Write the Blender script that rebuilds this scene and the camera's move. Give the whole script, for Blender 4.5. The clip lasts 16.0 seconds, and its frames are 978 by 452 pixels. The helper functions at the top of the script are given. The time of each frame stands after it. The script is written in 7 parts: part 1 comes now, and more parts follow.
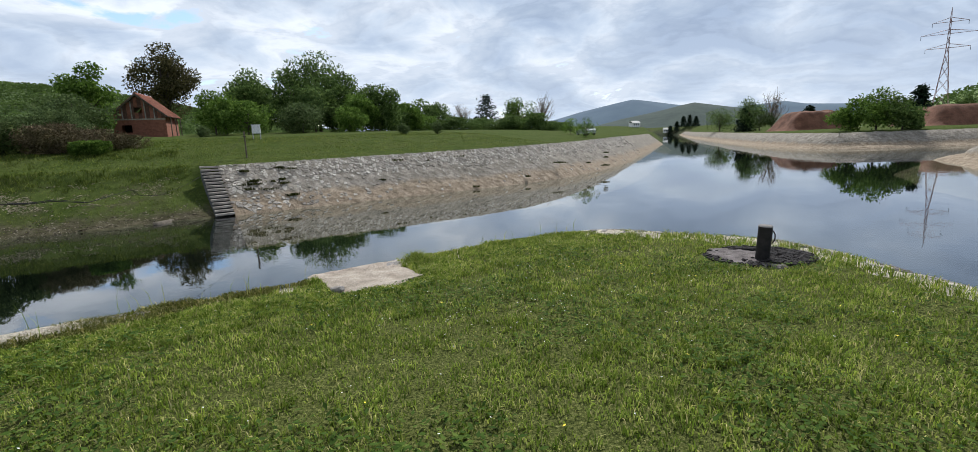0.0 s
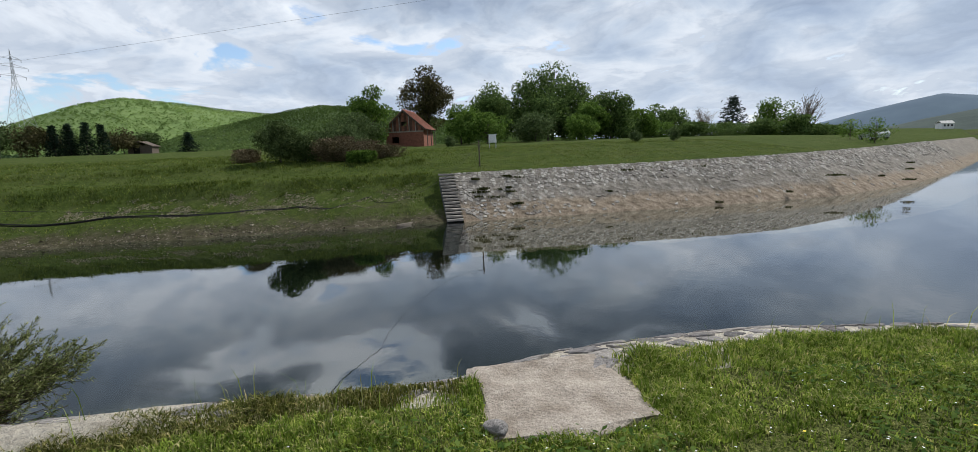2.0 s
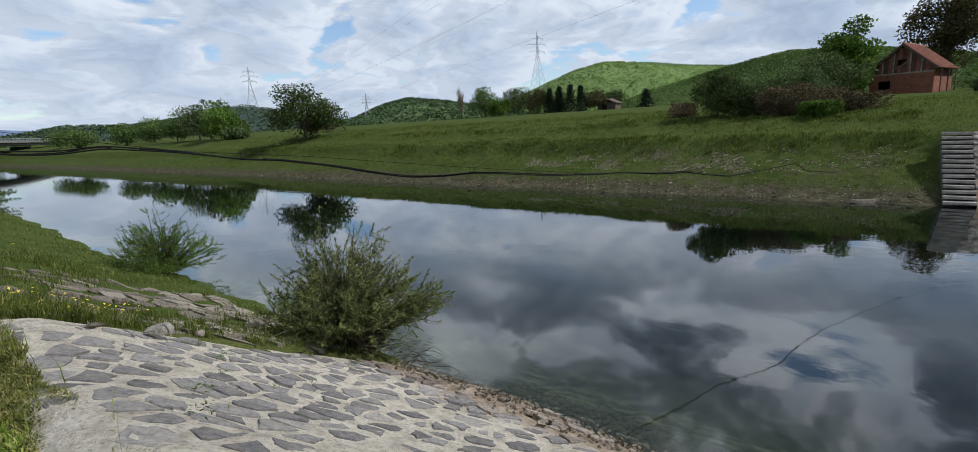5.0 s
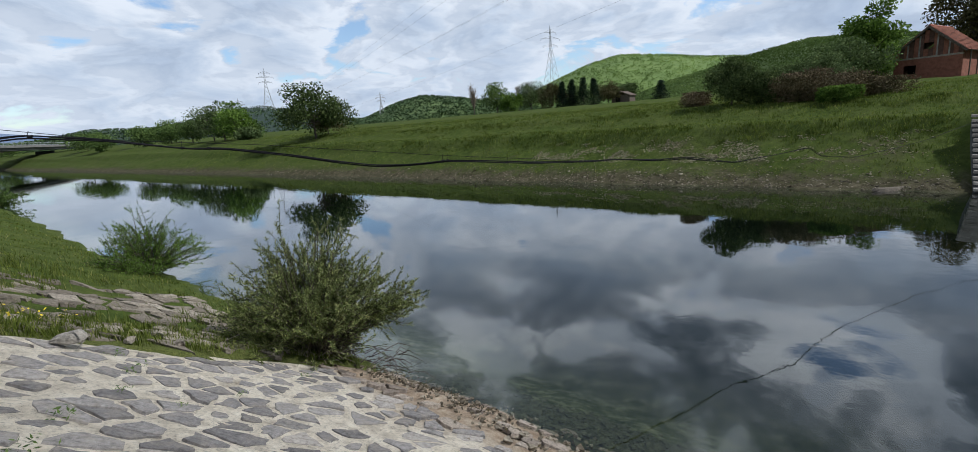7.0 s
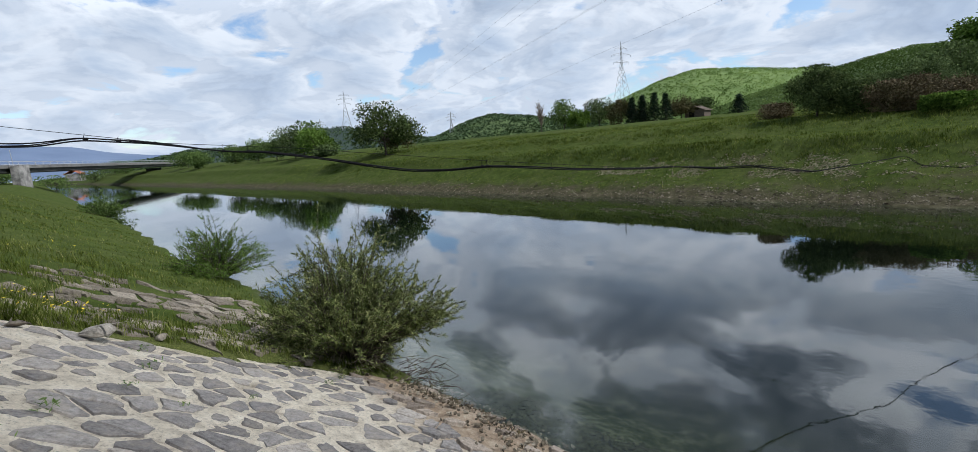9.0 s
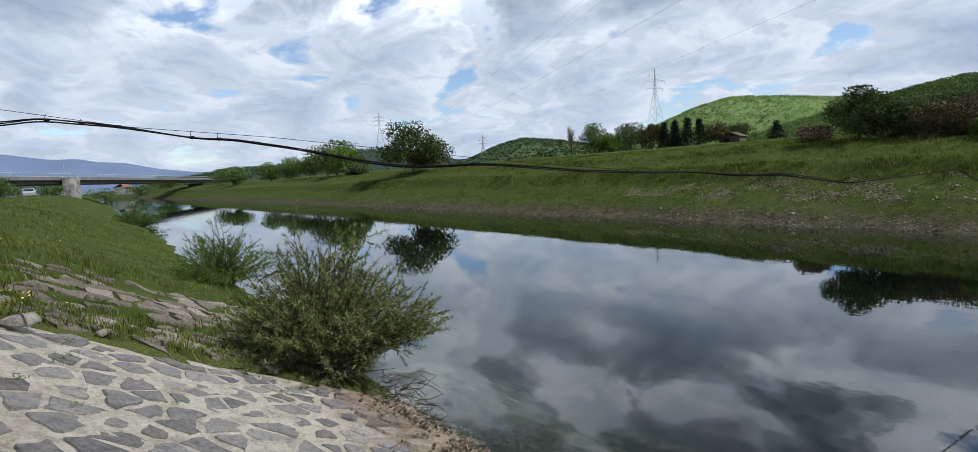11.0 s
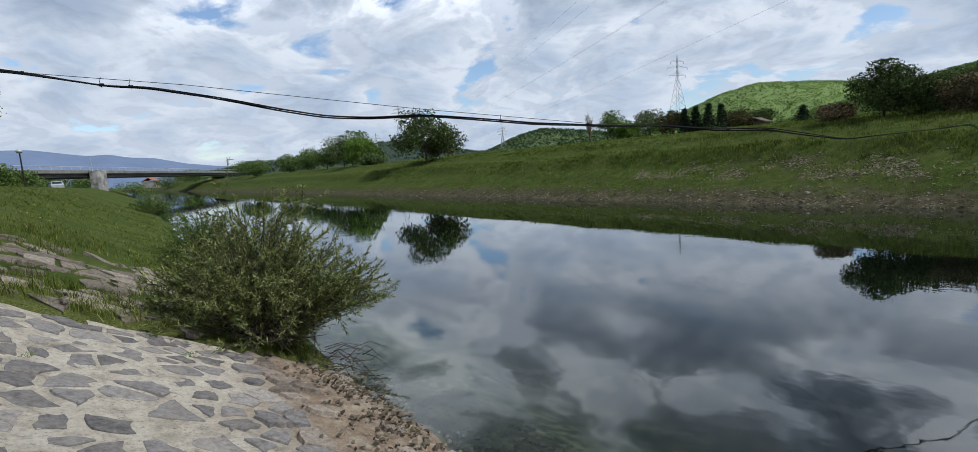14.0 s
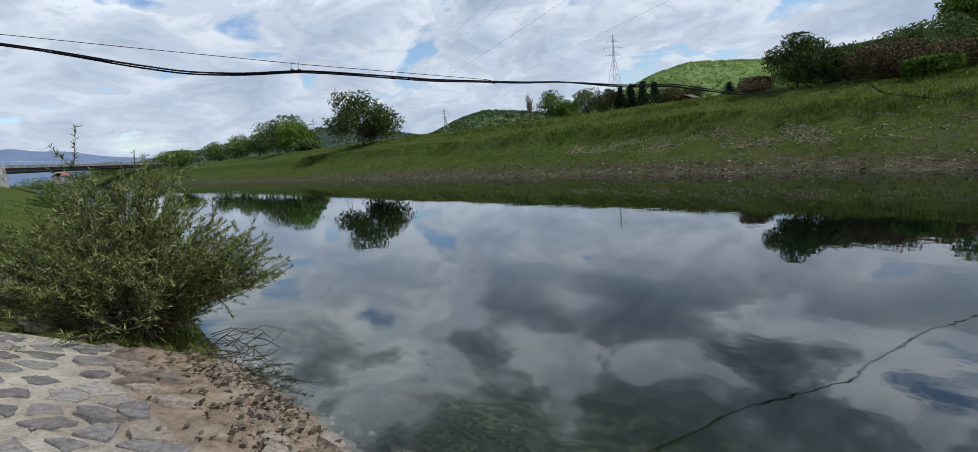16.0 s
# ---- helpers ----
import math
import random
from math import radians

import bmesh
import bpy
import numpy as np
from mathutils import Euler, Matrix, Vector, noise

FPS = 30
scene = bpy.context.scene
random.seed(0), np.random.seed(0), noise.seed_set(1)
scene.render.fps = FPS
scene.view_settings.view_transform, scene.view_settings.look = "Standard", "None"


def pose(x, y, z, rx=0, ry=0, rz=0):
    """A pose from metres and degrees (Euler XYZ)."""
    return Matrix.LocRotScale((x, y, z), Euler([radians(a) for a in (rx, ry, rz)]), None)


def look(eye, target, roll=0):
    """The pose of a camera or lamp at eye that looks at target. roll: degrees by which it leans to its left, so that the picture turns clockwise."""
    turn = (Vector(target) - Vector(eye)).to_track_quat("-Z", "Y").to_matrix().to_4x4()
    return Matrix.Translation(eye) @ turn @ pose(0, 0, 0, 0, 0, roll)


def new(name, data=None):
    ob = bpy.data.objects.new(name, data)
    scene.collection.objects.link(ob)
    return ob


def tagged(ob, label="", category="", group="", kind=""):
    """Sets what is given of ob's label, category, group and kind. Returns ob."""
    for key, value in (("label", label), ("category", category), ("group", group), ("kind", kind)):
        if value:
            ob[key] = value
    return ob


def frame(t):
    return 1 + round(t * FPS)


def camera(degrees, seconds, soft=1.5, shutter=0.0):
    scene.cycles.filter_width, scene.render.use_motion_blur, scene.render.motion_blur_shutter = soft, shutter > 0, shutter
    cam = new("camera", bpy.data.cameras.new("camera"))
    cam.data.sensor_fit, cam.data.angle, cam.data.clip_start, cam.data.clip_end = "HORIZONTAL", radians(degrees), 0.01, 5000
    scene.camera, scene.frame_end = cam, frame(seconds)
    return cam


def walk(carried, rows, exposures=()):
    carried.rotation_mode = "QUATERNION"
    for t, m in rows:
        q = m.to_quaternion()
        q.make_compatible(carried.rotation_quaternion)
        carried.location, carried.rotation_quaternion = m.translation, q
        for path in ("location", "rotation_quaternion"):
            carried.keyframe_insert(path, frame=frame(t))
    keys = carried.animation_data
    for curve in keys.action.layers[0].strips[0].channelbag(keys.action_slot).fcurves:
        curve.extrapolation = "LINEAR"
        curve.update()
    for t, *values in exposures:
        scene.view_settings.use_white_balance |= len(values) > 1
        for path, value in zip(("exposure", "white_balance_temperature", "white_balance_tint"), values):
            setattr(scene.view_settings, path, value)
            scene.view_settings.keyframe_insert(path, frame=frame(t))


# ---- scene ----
cam = camera(89.4, 16.0, soft=0.65)
# seconds, eye in metres, turn in degrees
PATH = [
    (0.0, 0.067, -0.436, 3.762, 79.72, 1.88, -1.14),
    (0.5, 0.048, 0.142, 3.772, 80.44, 2.01, 2.69),
    (1.0, -0.043, 0.767, 3.788, 80.96, 2.17, 9.56),
    (1.5, -0.135, 1.358, 3.787, 81.21, 2.09, 17.43),
    (2.0, -0.306, 1.925, 3.788, 81.55, 2.26, 24.79),
    (2.5, -0.381, 2.420, 3.786, 82.07, 2.69, 33.63),
    (3.0, -0.445, 2.809, 3.775, 82.91, 2.61, 44.89),
    (3.5, -0.548, 3.258, 3.788, 83.25, 1.91, 56.71),
    (4.0, -0.722, 3.649, 3.778, 82.25, 1.83, 63.63),
    (4.5, -0.949, 4.029, 3.764, 80.43, 2.16, 68.91),
    (5.0, -1.204, 4.350, 3.727, 78.66, 2.75, 73.55),
    (7.5, -1.707, 5.157, 3.486, 78.56, 4.18, 75.99),
    (8.0, -1.761, 5.226, 3.459, 79.35, 4.15, 78.14),
    (8.5, -1.779, 5.373, 3.356, 80.13, 3.87, 80.65),
    (9.0, -1.909, 5.514, 3.294, 80.90, 4.21, 83.01),
    (11.5, -2.482, 6.220, 2.811, 84.27, 2.57, 87.50),
    (12.0, -2.536, 6.387, 2.717, 84.38, 2.25, 88.60),
    (12.5, -2.643, 6.545, 2.614, 84.05, 2.21, 89.02),
    (13.0, -2.706, 6.689, 2.538, 83.57, 2.71, 89.26),
    (13.5, -2.741, 6.852, 2.480, 83.26, 3.21, 89.34),
    (14.0, -2.843, 6.986, 2.395, 82.98, 3.63, 88.97),
    (14.5, -2.908, 7.136, 2.343, 82.61, 4.27, 88.21),
    (15.0, -2.960, 7.294, 2.210, 81.60, 4.39, 86.37),
    (15.5, -3.035, 7.416, 2.156, 81.12, 4.73, 84.17),
    (16.0, -3.140, 7.536, 2.087, 80.56, 5.17, 82.57),
]
# the lens closes down a little as sky and water fill its view
GAIN = [(0.0, 0.02, 6150, 10), (0.5, 0.02, 6150, 10), (1.0, -0.22, 6150, 10), (2.5, -0.18, 6150, 10), (3.5, -0.32, 5960, 10), (5.0, -0.30, 5960, 10), (9.0, -0.20, 5960, 10), (12.5, -0.31, 5960, 10), (16.0, -0.34, 5960, 10)]
walk(cam, [(t, pose(x, y, z, rx, ry, rz)) for t, x, y, z, rx, ry, rz in PATH], GAIN)

# ---------------------------------------------------------------- light
SUN_ELEV, SUN_AZ = 47.0, 20.0          # degrees; azimuth from +y towards +x


def set_world():
    w = bpy.data.worlds.new("sky")
    w.use_nodes = True
    scene.world = w
    nt = w.node_tree
    nt.nodes.clear()
    nd = nt.nodes.new

    def math_node(op, a, b=None):
        n = nd("ShaderNodeMath")
        n.operation = op
        for i, v in enumerate((a, b)):
            if v is None:
                continue
            if isinstance(v, (int, float)):
                n.inputs[i].default_value = v
            else:
                nt.links.new(v, n.inputs[i])
        return n.outputs[0]

    out, bg = nd("ShaderNodeOutputWorld"), nd("ShaderNodeBackground")
    sky = nd("ShaderNodeTexSky")
    sky.sky_type, sky.sun_disc = "NISHITA", False
    sky.sun_elevation, sky.sun_rotation = radians(SUN_ELEV), radians(SUN_AZ)
    sky.air_density, sky.dust_density, sky.ozone_density = 1.0, 0.6, 1.5
    tc, sep = nd("ShaderNodeTexCoord"), nd("ShaderNodeSeparateXYZ")
    nt.links.new(tc.outputs["Generated"], sep.inputs[0])
    # the way is laid out on a flat cloud deck, so that far clouds draw out into bands
    up = math_node("MAXIMUM", sep.outputs[2], 0.0)
    deck = math_node("ADD", up, 0.27)
    comb = nd("ShaderNodeCombineXYZ")
    nt.links.new(math_node("DIVIDE", sep.outputs[0], deck), comb.inputs[0])
    nt.links.new(math_node("DIVIDE", sep.outputs[1], deck), comb.inputs[1])

    def fbm(scale, detail, rough, off, dist=0.0):
        mp, n = nd("ShaderNodeMapping"), nd("ShaderNodeTexNoise")
        mp.inputs["Location"].default_value = off
        nt.links.new(comb.outputs[0], mp.inputs[0])
        nt.links.new(mp.outputs[0], n.inputs["Vector"])
        n.inputs["Scale"].default_value, n.inputs["Detail"].default_value = scale, detail
        n.inputs["Roughness"].default_value, n.inputs["Distortion"].default_value = rough, dist
        return n.outputs[0]

    def ramp(src, stops):
        r = nd("ShaderNodeValToRGB")
        while len(r.color_ramp.elements) < len(stops):
            r.color_ramp.elements.new(0.5)
        for e, (p, c) in zip(r.color_ramp.elements, stops):
            e.position, e.color = p, (*c, 1)
        nt.links.new(src, r.inputs[0])
        return r.outputs[0]

    def mixed(fac, a, b, mode="MIX"):
        m = nd("ShaderNodeMix")
        m.data_type, m.blend_type = "RGBA", mode
        for k, v in ((0, fac), (6, a), (7, b)):
            if isinstance(v, float):
                m.inputs[k].default_value = v
            elif isinstance(v, tuple):
                m.inputs[k].default_value = (*v, 1)
            else:
                nt.links.new(v, m.inputs[k])
        return m.outputs[2]

    def smooth(lo, hi, a, b):
        m = nd("ShaderNodeMapRange")
        m.interpolation_type = "SMOOTHSTEP"
        for k, v in ((1, lo), (2, hi), (3, a), (4, b)):
            m.inputs[k].default_value = v
        nt.links.new(sep.outputs[2], m.inputs[0])
        return m.outputs[0]

    # thin gaps show blue, cloud rims are white, thick cores grey; the deck thickens to the east
    wide = fbm(0.72, 3, 0.5, (8.2, 1.9, 0), 0.2)
    puff = fbm(2.9, 8, 0.54, (3.1, 7.4, 0), 0.30)
    shift = fbm(2.9, 8, 0.54, (3.15, 7.48, 0), 0.30)
    thick = math_node("ADD", math_node("MULTIPLY", puff, 0.66), math_node("MULTIPLY", wide, 0.34))
    thick = math_node("ADD", thick, math_node("MULTIPLY", math_node("ADD", math_node("MAXIMUM", sep.outputs[0], -0.64), 0.55), 0.066))
    cover = ramp(math_node("ADD", thick, smooth(0.25, 0.37, 0.0, 0.045)), [(0.390, (0.04, 0.04, 0.04)), (0.432, (1, 1, 1))])
    tone = ramp(thick, [(0.41, (1.12, 1.15, 1.19)), (0.46, (1.08, 1.12, 1.17)), (0.495, (0.94, 1.00, 1.08)), (0.53, (0.76, 0.85, 0.97)), (0.58, (0.58, 0.69, 0.85)), (0.66, (0.36, 0.47, 0.66))])
    # the deck overhead is thicker, with sharper breaks
    heavy = math_node("ADD", thick, math_node("MULTIPLY", sep.outputs[1], 0.024))
    high = ramp(heavy, [(0.40, (2.1, 2.14, 2.18)), (0.458, (1.75, 1.80, 1.86)), (0.473, (1.04, 1.11, 1.21)), (0.500, (0.58, 0.64, 0.74)), (0.55, (0.28, 0.33, 0.42))])
    tone = mixed(smooth(0.20, 0.44, 0.0, 1.0), tone, high)
    # sunlit and shaded flanks of the puffs
    flank = math_node("ADD", math_node("MULTIPLY", math_node("SUBTRACT", puff, shift), 5.0), 0.5)
    tone = mixed(1.0, tone, ramp(flank, [(0.30, (0.80, 0.83, 0.87)), (0.5, (1, 1, 1)), (0.70, (1.13, 1.12, 1.10))]), "MULTIPLY")
    # far clouds pale into the haze over the horizon
    haze = nd("ShaderNodeMapRange")
    haze.interpolation_type = "SMOOTHSTEP"
    for k, v in ((1, 0.02), (2, 0.42), (3, 0.50), (4, 0.0)):
        haze.inputs[k].default_value = v
    nt.links.new(sep.outputs[2], haze.inputs[0])
    pale = nd("ShaderNodeMix")
    pale.data_type = "RGBA"
    nt.links.new(haze.outputs[0], pale.inputs[0])
    nt.links.new(tone, pale.inputs[6])
    pale.inputs[7].default_value = (0.86, 0.94, 1.04, 1)
    tone = pale.outputs[2]
    blue = nd("ShaderNodeVectorMath")
    blue.operation = "SCALE"
    blue.inputs[3].default_value = 0.20
    nt.links.new(sky.outputs[0], blue.inputs[0])
    mix = nd("ShaderNodeMix")
    mix.data_type = "RGBA"
    nt.links.new(cover, mix.inputs[0])
    nt.links.new(blue.outputs[0], mix.inputs[6])
    nt.links.new(tone, mix.inputs[7])
    nt.links.new(mix.outputs[2], bg.inputs[0])
    bg.inputs[1].default_value = 0.84
    nt.links.new(bg.outputs[0], out.inputs[0])


set_world()
sun = new("sun", bpy.data.lights.new("sun", "SUN"))
sun.data.energy, sun.data.angle, sun.data.color = 5.0, radians(3), (1.0, 0.96, 0.90)
_e, _a = radians(SUN_ELEV), radians(SUN_AZ)
sun.matrix_world = look((math.cos(_e) * math.sin(_a) * 100, math.cos(_e) * math.cos(_a) * 100, math.sin(_e) * 100), (0, 0, 0))

# ---------------------------------------------------------------- materials


def material(name, rough=0.9, metal=0.0, spec=0.3):
    m = bpy.data.materials.new(name)
    m.use_nodes = True
    b = m.node_tree.nodes["Principled BSDF"]
    b.inputs["Roughness"].default_value, b.inputs["Metallic"].default_value = rough, metal
    b.inputs["Specular IOR Level"].default_value = spec
    return m, m.node_tree, b


def noise_node(nt, scale, detail=5, rough=0.55, vec=None, kind="ShaderNodeTexNoise"):
    n = nt.nodes.new(kind)
    n.inputs["Scale"].default_value = scale
    if kind == "ShaderNodeTexNoise":
        n.inputs["Detail"].default_value, n.inputs["Roughness"].default_value = detail, rough
    if vec is None:
        g = nt.nodes.new("ShaderNodeNewGeometry")
        vec = g.outputs["Position"]
    nt.links.new(vec, n.inputs["Vector"])
    return n


def ramp_node(nt, src, stops):
    r = nt.nodes.new("ShaderNodeValToRGB")
    while len(r.color_ramp.elements) < len(stops):
        r.color_ramp.elements.new(0.5)
    for e, (p, c) in zip(r.color_ramp.elements, stops):
        c = (c, c, c) if isinstance(c, (int, float)) else c
        e.position, e.color = p, (*c, 1)
    nt.links.new(src, r.inputs[0])
    return r.outputs[0]


def mix_node(nt, fac, a, b, mode="MIX"):
    n = nt.nodes.new("ShaderNodeMix")
    n.data_type, n.blend_type = "RGBA", mode
    for i, v in ((0, fac), (6, a), (7, b)):
        if isinstance(v, (int, float)):
            n.inputs[i].default_value = v if i == 0 else (v, v, v, 1)
        elif isinstance(v, tuple):
            n.inputs[i].default_value = (*v, 1)
        else:
            nt.links.new(v, n.inputs[i])
    return n.outputs[2]


def bump_node(nt, b, height, strength, dist):
    n = nt.nodes.new("ShaderNodeBump")
    n.inputs["Strength"].default_value, n.inputs["Distance"].default_value = strength, dist
    nt.links.new(height, n.inputs["Height"])
    nt.links.new(n.outputs[0], b.inputs["Normal"])


def simple(name, c1, c2, scale, rough=0.9, metal=0.0, bump=0.0, bscale=None, spec=0.3, fine=True):
    """Two tones over noise at one scale, a finer grain over them, and a bump."""
    m, nt, b = material(name, rough, metal, spec)
    col = ramp_node(nt, noise_node(nt, scale).outputs[0], [(0.35, c1), (0.65, c2)])
    if fine:
        g = ramp_node(nt, noise_node(nt, scale * 9, 4, 0.7).outputs[0], [(0.3, 0.72), (0.7, 1.15)])
        col = mix_node(nt, 1.0, col, g, "MULTIPLY")
    nt.links.new(col, b.inputs["Base Color"])
    if bump:
        bump_node(nt, b, noise_node(nt, bscale or scale * 6, 6, 0.65).outputs[0], 0.8, bump)
    return m


def island_mat(name, stops, rough=0.8, trans=0.0, spec=0.2, big=0.0, bigtint=(0.5, 0.55, 0.35)):
    """Colour drawn per joined piece, for blades and leaves, with wide patches over it."""
    m, nt, b = material(name, rough, 0, spec)
    g = nt.nodes.new("ShaderNodeNewGeometry")
    col = ramp_node(nt, g.outputs["Random Per Island"], stops)
    if big:
        p = ramp_node(nt, noise_node(nt, big, 4, 0.6).outputs[0], [(0.36, bigtint), (0.6, (1, 1, 1))])
        col = mix_node(nt, 1.0, col, p, "MULTIPLY")
        p = ramp_node(nt, noise_node(nt, big * 4.3, 3, 0.6).outputs[0], [(0.34, (0.56, 0.60, 0.48)), (0.52, (1, 1, 1)), (0.68, (1.38, 1.30, 1.22))])
        col = mix_node(nt, 1.0, col, p, "MULTIPLY")
    nt.links.new(col, b.inputs["Base Color"])
    if trans:
        out = nt.nodes["Material Output"]
        t = nt.nodes.new("ShaderNodeBsdfTranslucent")
        nt.links.new(col, t.inputs[0])
        mx = nt.nodes.new("ShaderNodeMixShader")
        mx.inputs[0].default_value = trans
        nt.links.new(b.outputs[0], mx.inputs[1])
        nt.links.new(t.outputs[0], mx.inputs[2])
        nt.links.new(mx.outputs[0], out.inputs[0])
    return m


def ground_material():
    m, nt, b = material("turf_soil", 1.0, 0, 0.02)
    wide = noise_node(nt, 0.35, 6, 0.6).outputs[0]
    mid = noise_node(nt, 3.0, 6, 0.65).outputs[0]
    fine = noise_node(nt, 40.0, 5, 0.7).outputs[0]
    green = ramp_node(nt, mid, [(0.3, (0.030, 0.046, 0.011)), (0.5, (0.056, 0.080, 0.018)), (0.7, (0.095, 0.120, 0.030))])
    green = mix_node(nt, ramp_node(nt, wide, [(0.42, 0.0), (0.66, 0.45)]), green, (0.092, 0.102, 0.036))
    mown = ramp_node(nt, noise_node(nt, 55.0, 6, 0.75).outputs[0], [(0.36, (0.020, 0.027, 0.008)), (0.5, (0.090, 0.105, 0.028)), (0.66, (0.215, 0.215, 0.080))])
    cut = nt.nodes.new("ShaderNodeAttribute")
    cut.attribute_name = "cut"
    green = mix_node(nt, cut.outputs["Fac"], green, mown)
    earth = ramp_node(nt, noise_node(nt, 2.6, 8, 0.75).outputs[0], [(0.3, (0.030, 0.028, 0.014)), (0.48, (0.066, 0.060, 0.034)), (0.62, (0.118, 0.104, 0.068)), (0.76, (0.215, 0.190, 0.140))])
    mud = ramp_node(nt, noise_node(nt, 2.6, 9, 0.8).outputs[0], [(0.32, (0.022, 0.032, 0.017)), (0.5, (0.080, 0.092, 0.052)), (0.68, (0.27, 0.265, 0.185))])
    bare = nt.nodes.new("ShaderNodeAttribute")
    bare.attribute_name = "bare"
    wet = nt.nodes.new("ShaderNodeAttribute")
    wet.attribute_name = "bed"
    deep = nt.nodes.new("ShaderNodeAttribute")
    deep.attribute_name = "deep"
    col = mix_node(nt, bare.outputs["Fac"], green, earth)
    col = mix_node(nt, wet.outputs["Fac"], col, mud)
    # the bed is blackened with depth, in place of light lost in water
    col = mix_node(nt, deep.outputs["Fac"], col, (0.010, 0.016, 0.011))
    col = mix_node(nt, 1.0, col, ramp_node(nt, fine, [(0.25, 0.62), (0.75, 1.25)]), "MULTIPLY")
    nt.links.new(col, b.inputs["Base Color"])
    bump_node(nt, b, mix_node(nt, 0.5, mid, fine), 0.9, 0.05)
    return m


def water_material():
    m = bpy.data.materials.new("canal_water")
    m.use_nodes = True
    nt = m.node_tree
    nt.nodes.clear()
    nd = nt.nodes.new
    out, mx, gl, tr, fr = nd("ShaderNodeOutputMaterial"), nd("ShaderNodeMixShader"), nd("ShaderNodeBsdfGlossy"), nd("ShaderNodeBsdfTransparent"), nd("ShaderNodeFresnel")
    g = nd("ShaderNodeNewGeometry")
    mp = nd("ShaderNodeMapping")
    mp.inputs["Rotation"].default_value = (0, 0, radians(-35))
    mp.inputs["Scale"].default_value = (1.0, 1.0, 1)
    nt.links.new(g.outputs["Position"], mp.inputs[0])
    n1 = noise_node(nt, 1.1, 3, 0.5, mp.outputs[0])
    n2 = noise_node(nt, 0.07, 3, 0.5, mp.outputs[0])
    calm = ramp_node(nt, n2.outputs[0], [(0.40, 0.15), (0.62, 1.0)])
    n3 = noise_node(nt, 5.5, 2, 0.5, mp.outputs[0])
    h = mix_node(nt, 1.0, mix_node(nt, 0.16, n1.outputs[0], n3.outputs[0]), calm, "MULTIPLY")
    bp = nd("ShaderNodeBump")
    bp.inputs["Strength"].default_value, bp.inputs["Distance"].default_value = 0.18, 0.03
    nt.links.new(h, bp.inputs["Height"])
    fr.inputs["IOR"].default_value = 1.6
    gl.inputs["Roughness"].default_value = 0.0
    gl.inputs["Color"].default_value = (0.93, 0.95, 0.97, 1)
    tr.inputs["Color"].default_value = (0.50, 0.58, 0.50, 1)
    for n in (fr, gl):
        nt.links.new(bp.outputs[0], n.inputs["Normal"])
    nt.links.new(ramp_node(nt, fr.outputs[0], [(0.05, 0.045), (0.105, 0.10), (0.19, 0.225), (0.34, 0.44), (0.48, 0.60), (1.0, 0.92)]), mx.inputs[0])
    nt.links.new(tr.outputs[0], mx.inputs[1])
    nt.links.new(gl.outputs[0], mx.inputs[2])
    nt.links.new(mx.outputs[0], out.inputs[0])
    return m


def stone_material(name, tones, rough=0.85, tint=0.25):
    """Rubble: one tone per stone, with grain and blotches."""
    m, nt, b = material(name, rough, 0, 0.12)
    oi, g = nt.nodes.new("ShaderNodeObjectInfo"), nt.nodes.new("ShaderNodeNewGeometry")
    add = nt.nodes.new("ShaderNodeMath")
    add.operation = "ADD"
    nt.links.new(oi.outputs["Random"], add.inputs[0])
    nt.links.new(g.outputs["Random Per Island"], add.inputs[1])
    fr = nt.nodes.new("ShaderNodeMath")
    fr.operation = "FRACT"
    nt.links.new(add.outputs[0], fr.inputs[0])
    col = ramp_node(nt, fr.outputs[0], tones)
    blot = ramp_node(nt, noise_node(nt, 21, 8, 0.8).outputs[0], [(0.34, 0.45), (0.5, 1.0), (0.68, 1.55)])
    col = mix_node(nt, 1.0, col, blot, "MULTIPLY")
    dust = ramp_node(nt, noise_node(nt, 5.5, 8, 0.8).outputs[0], [(0.47, 0.0), (0.66, tint * 2.6)])
    col = mix_node(nt, dust, col, (0.42, 0.37, 0.30))
    nt.links.new(col, b.inputs["Base Color"])
    bump_node(nt, b, noise_node(nt, 19, 9, 0.75).outputs[0], 1.0, 0.04)
    return m


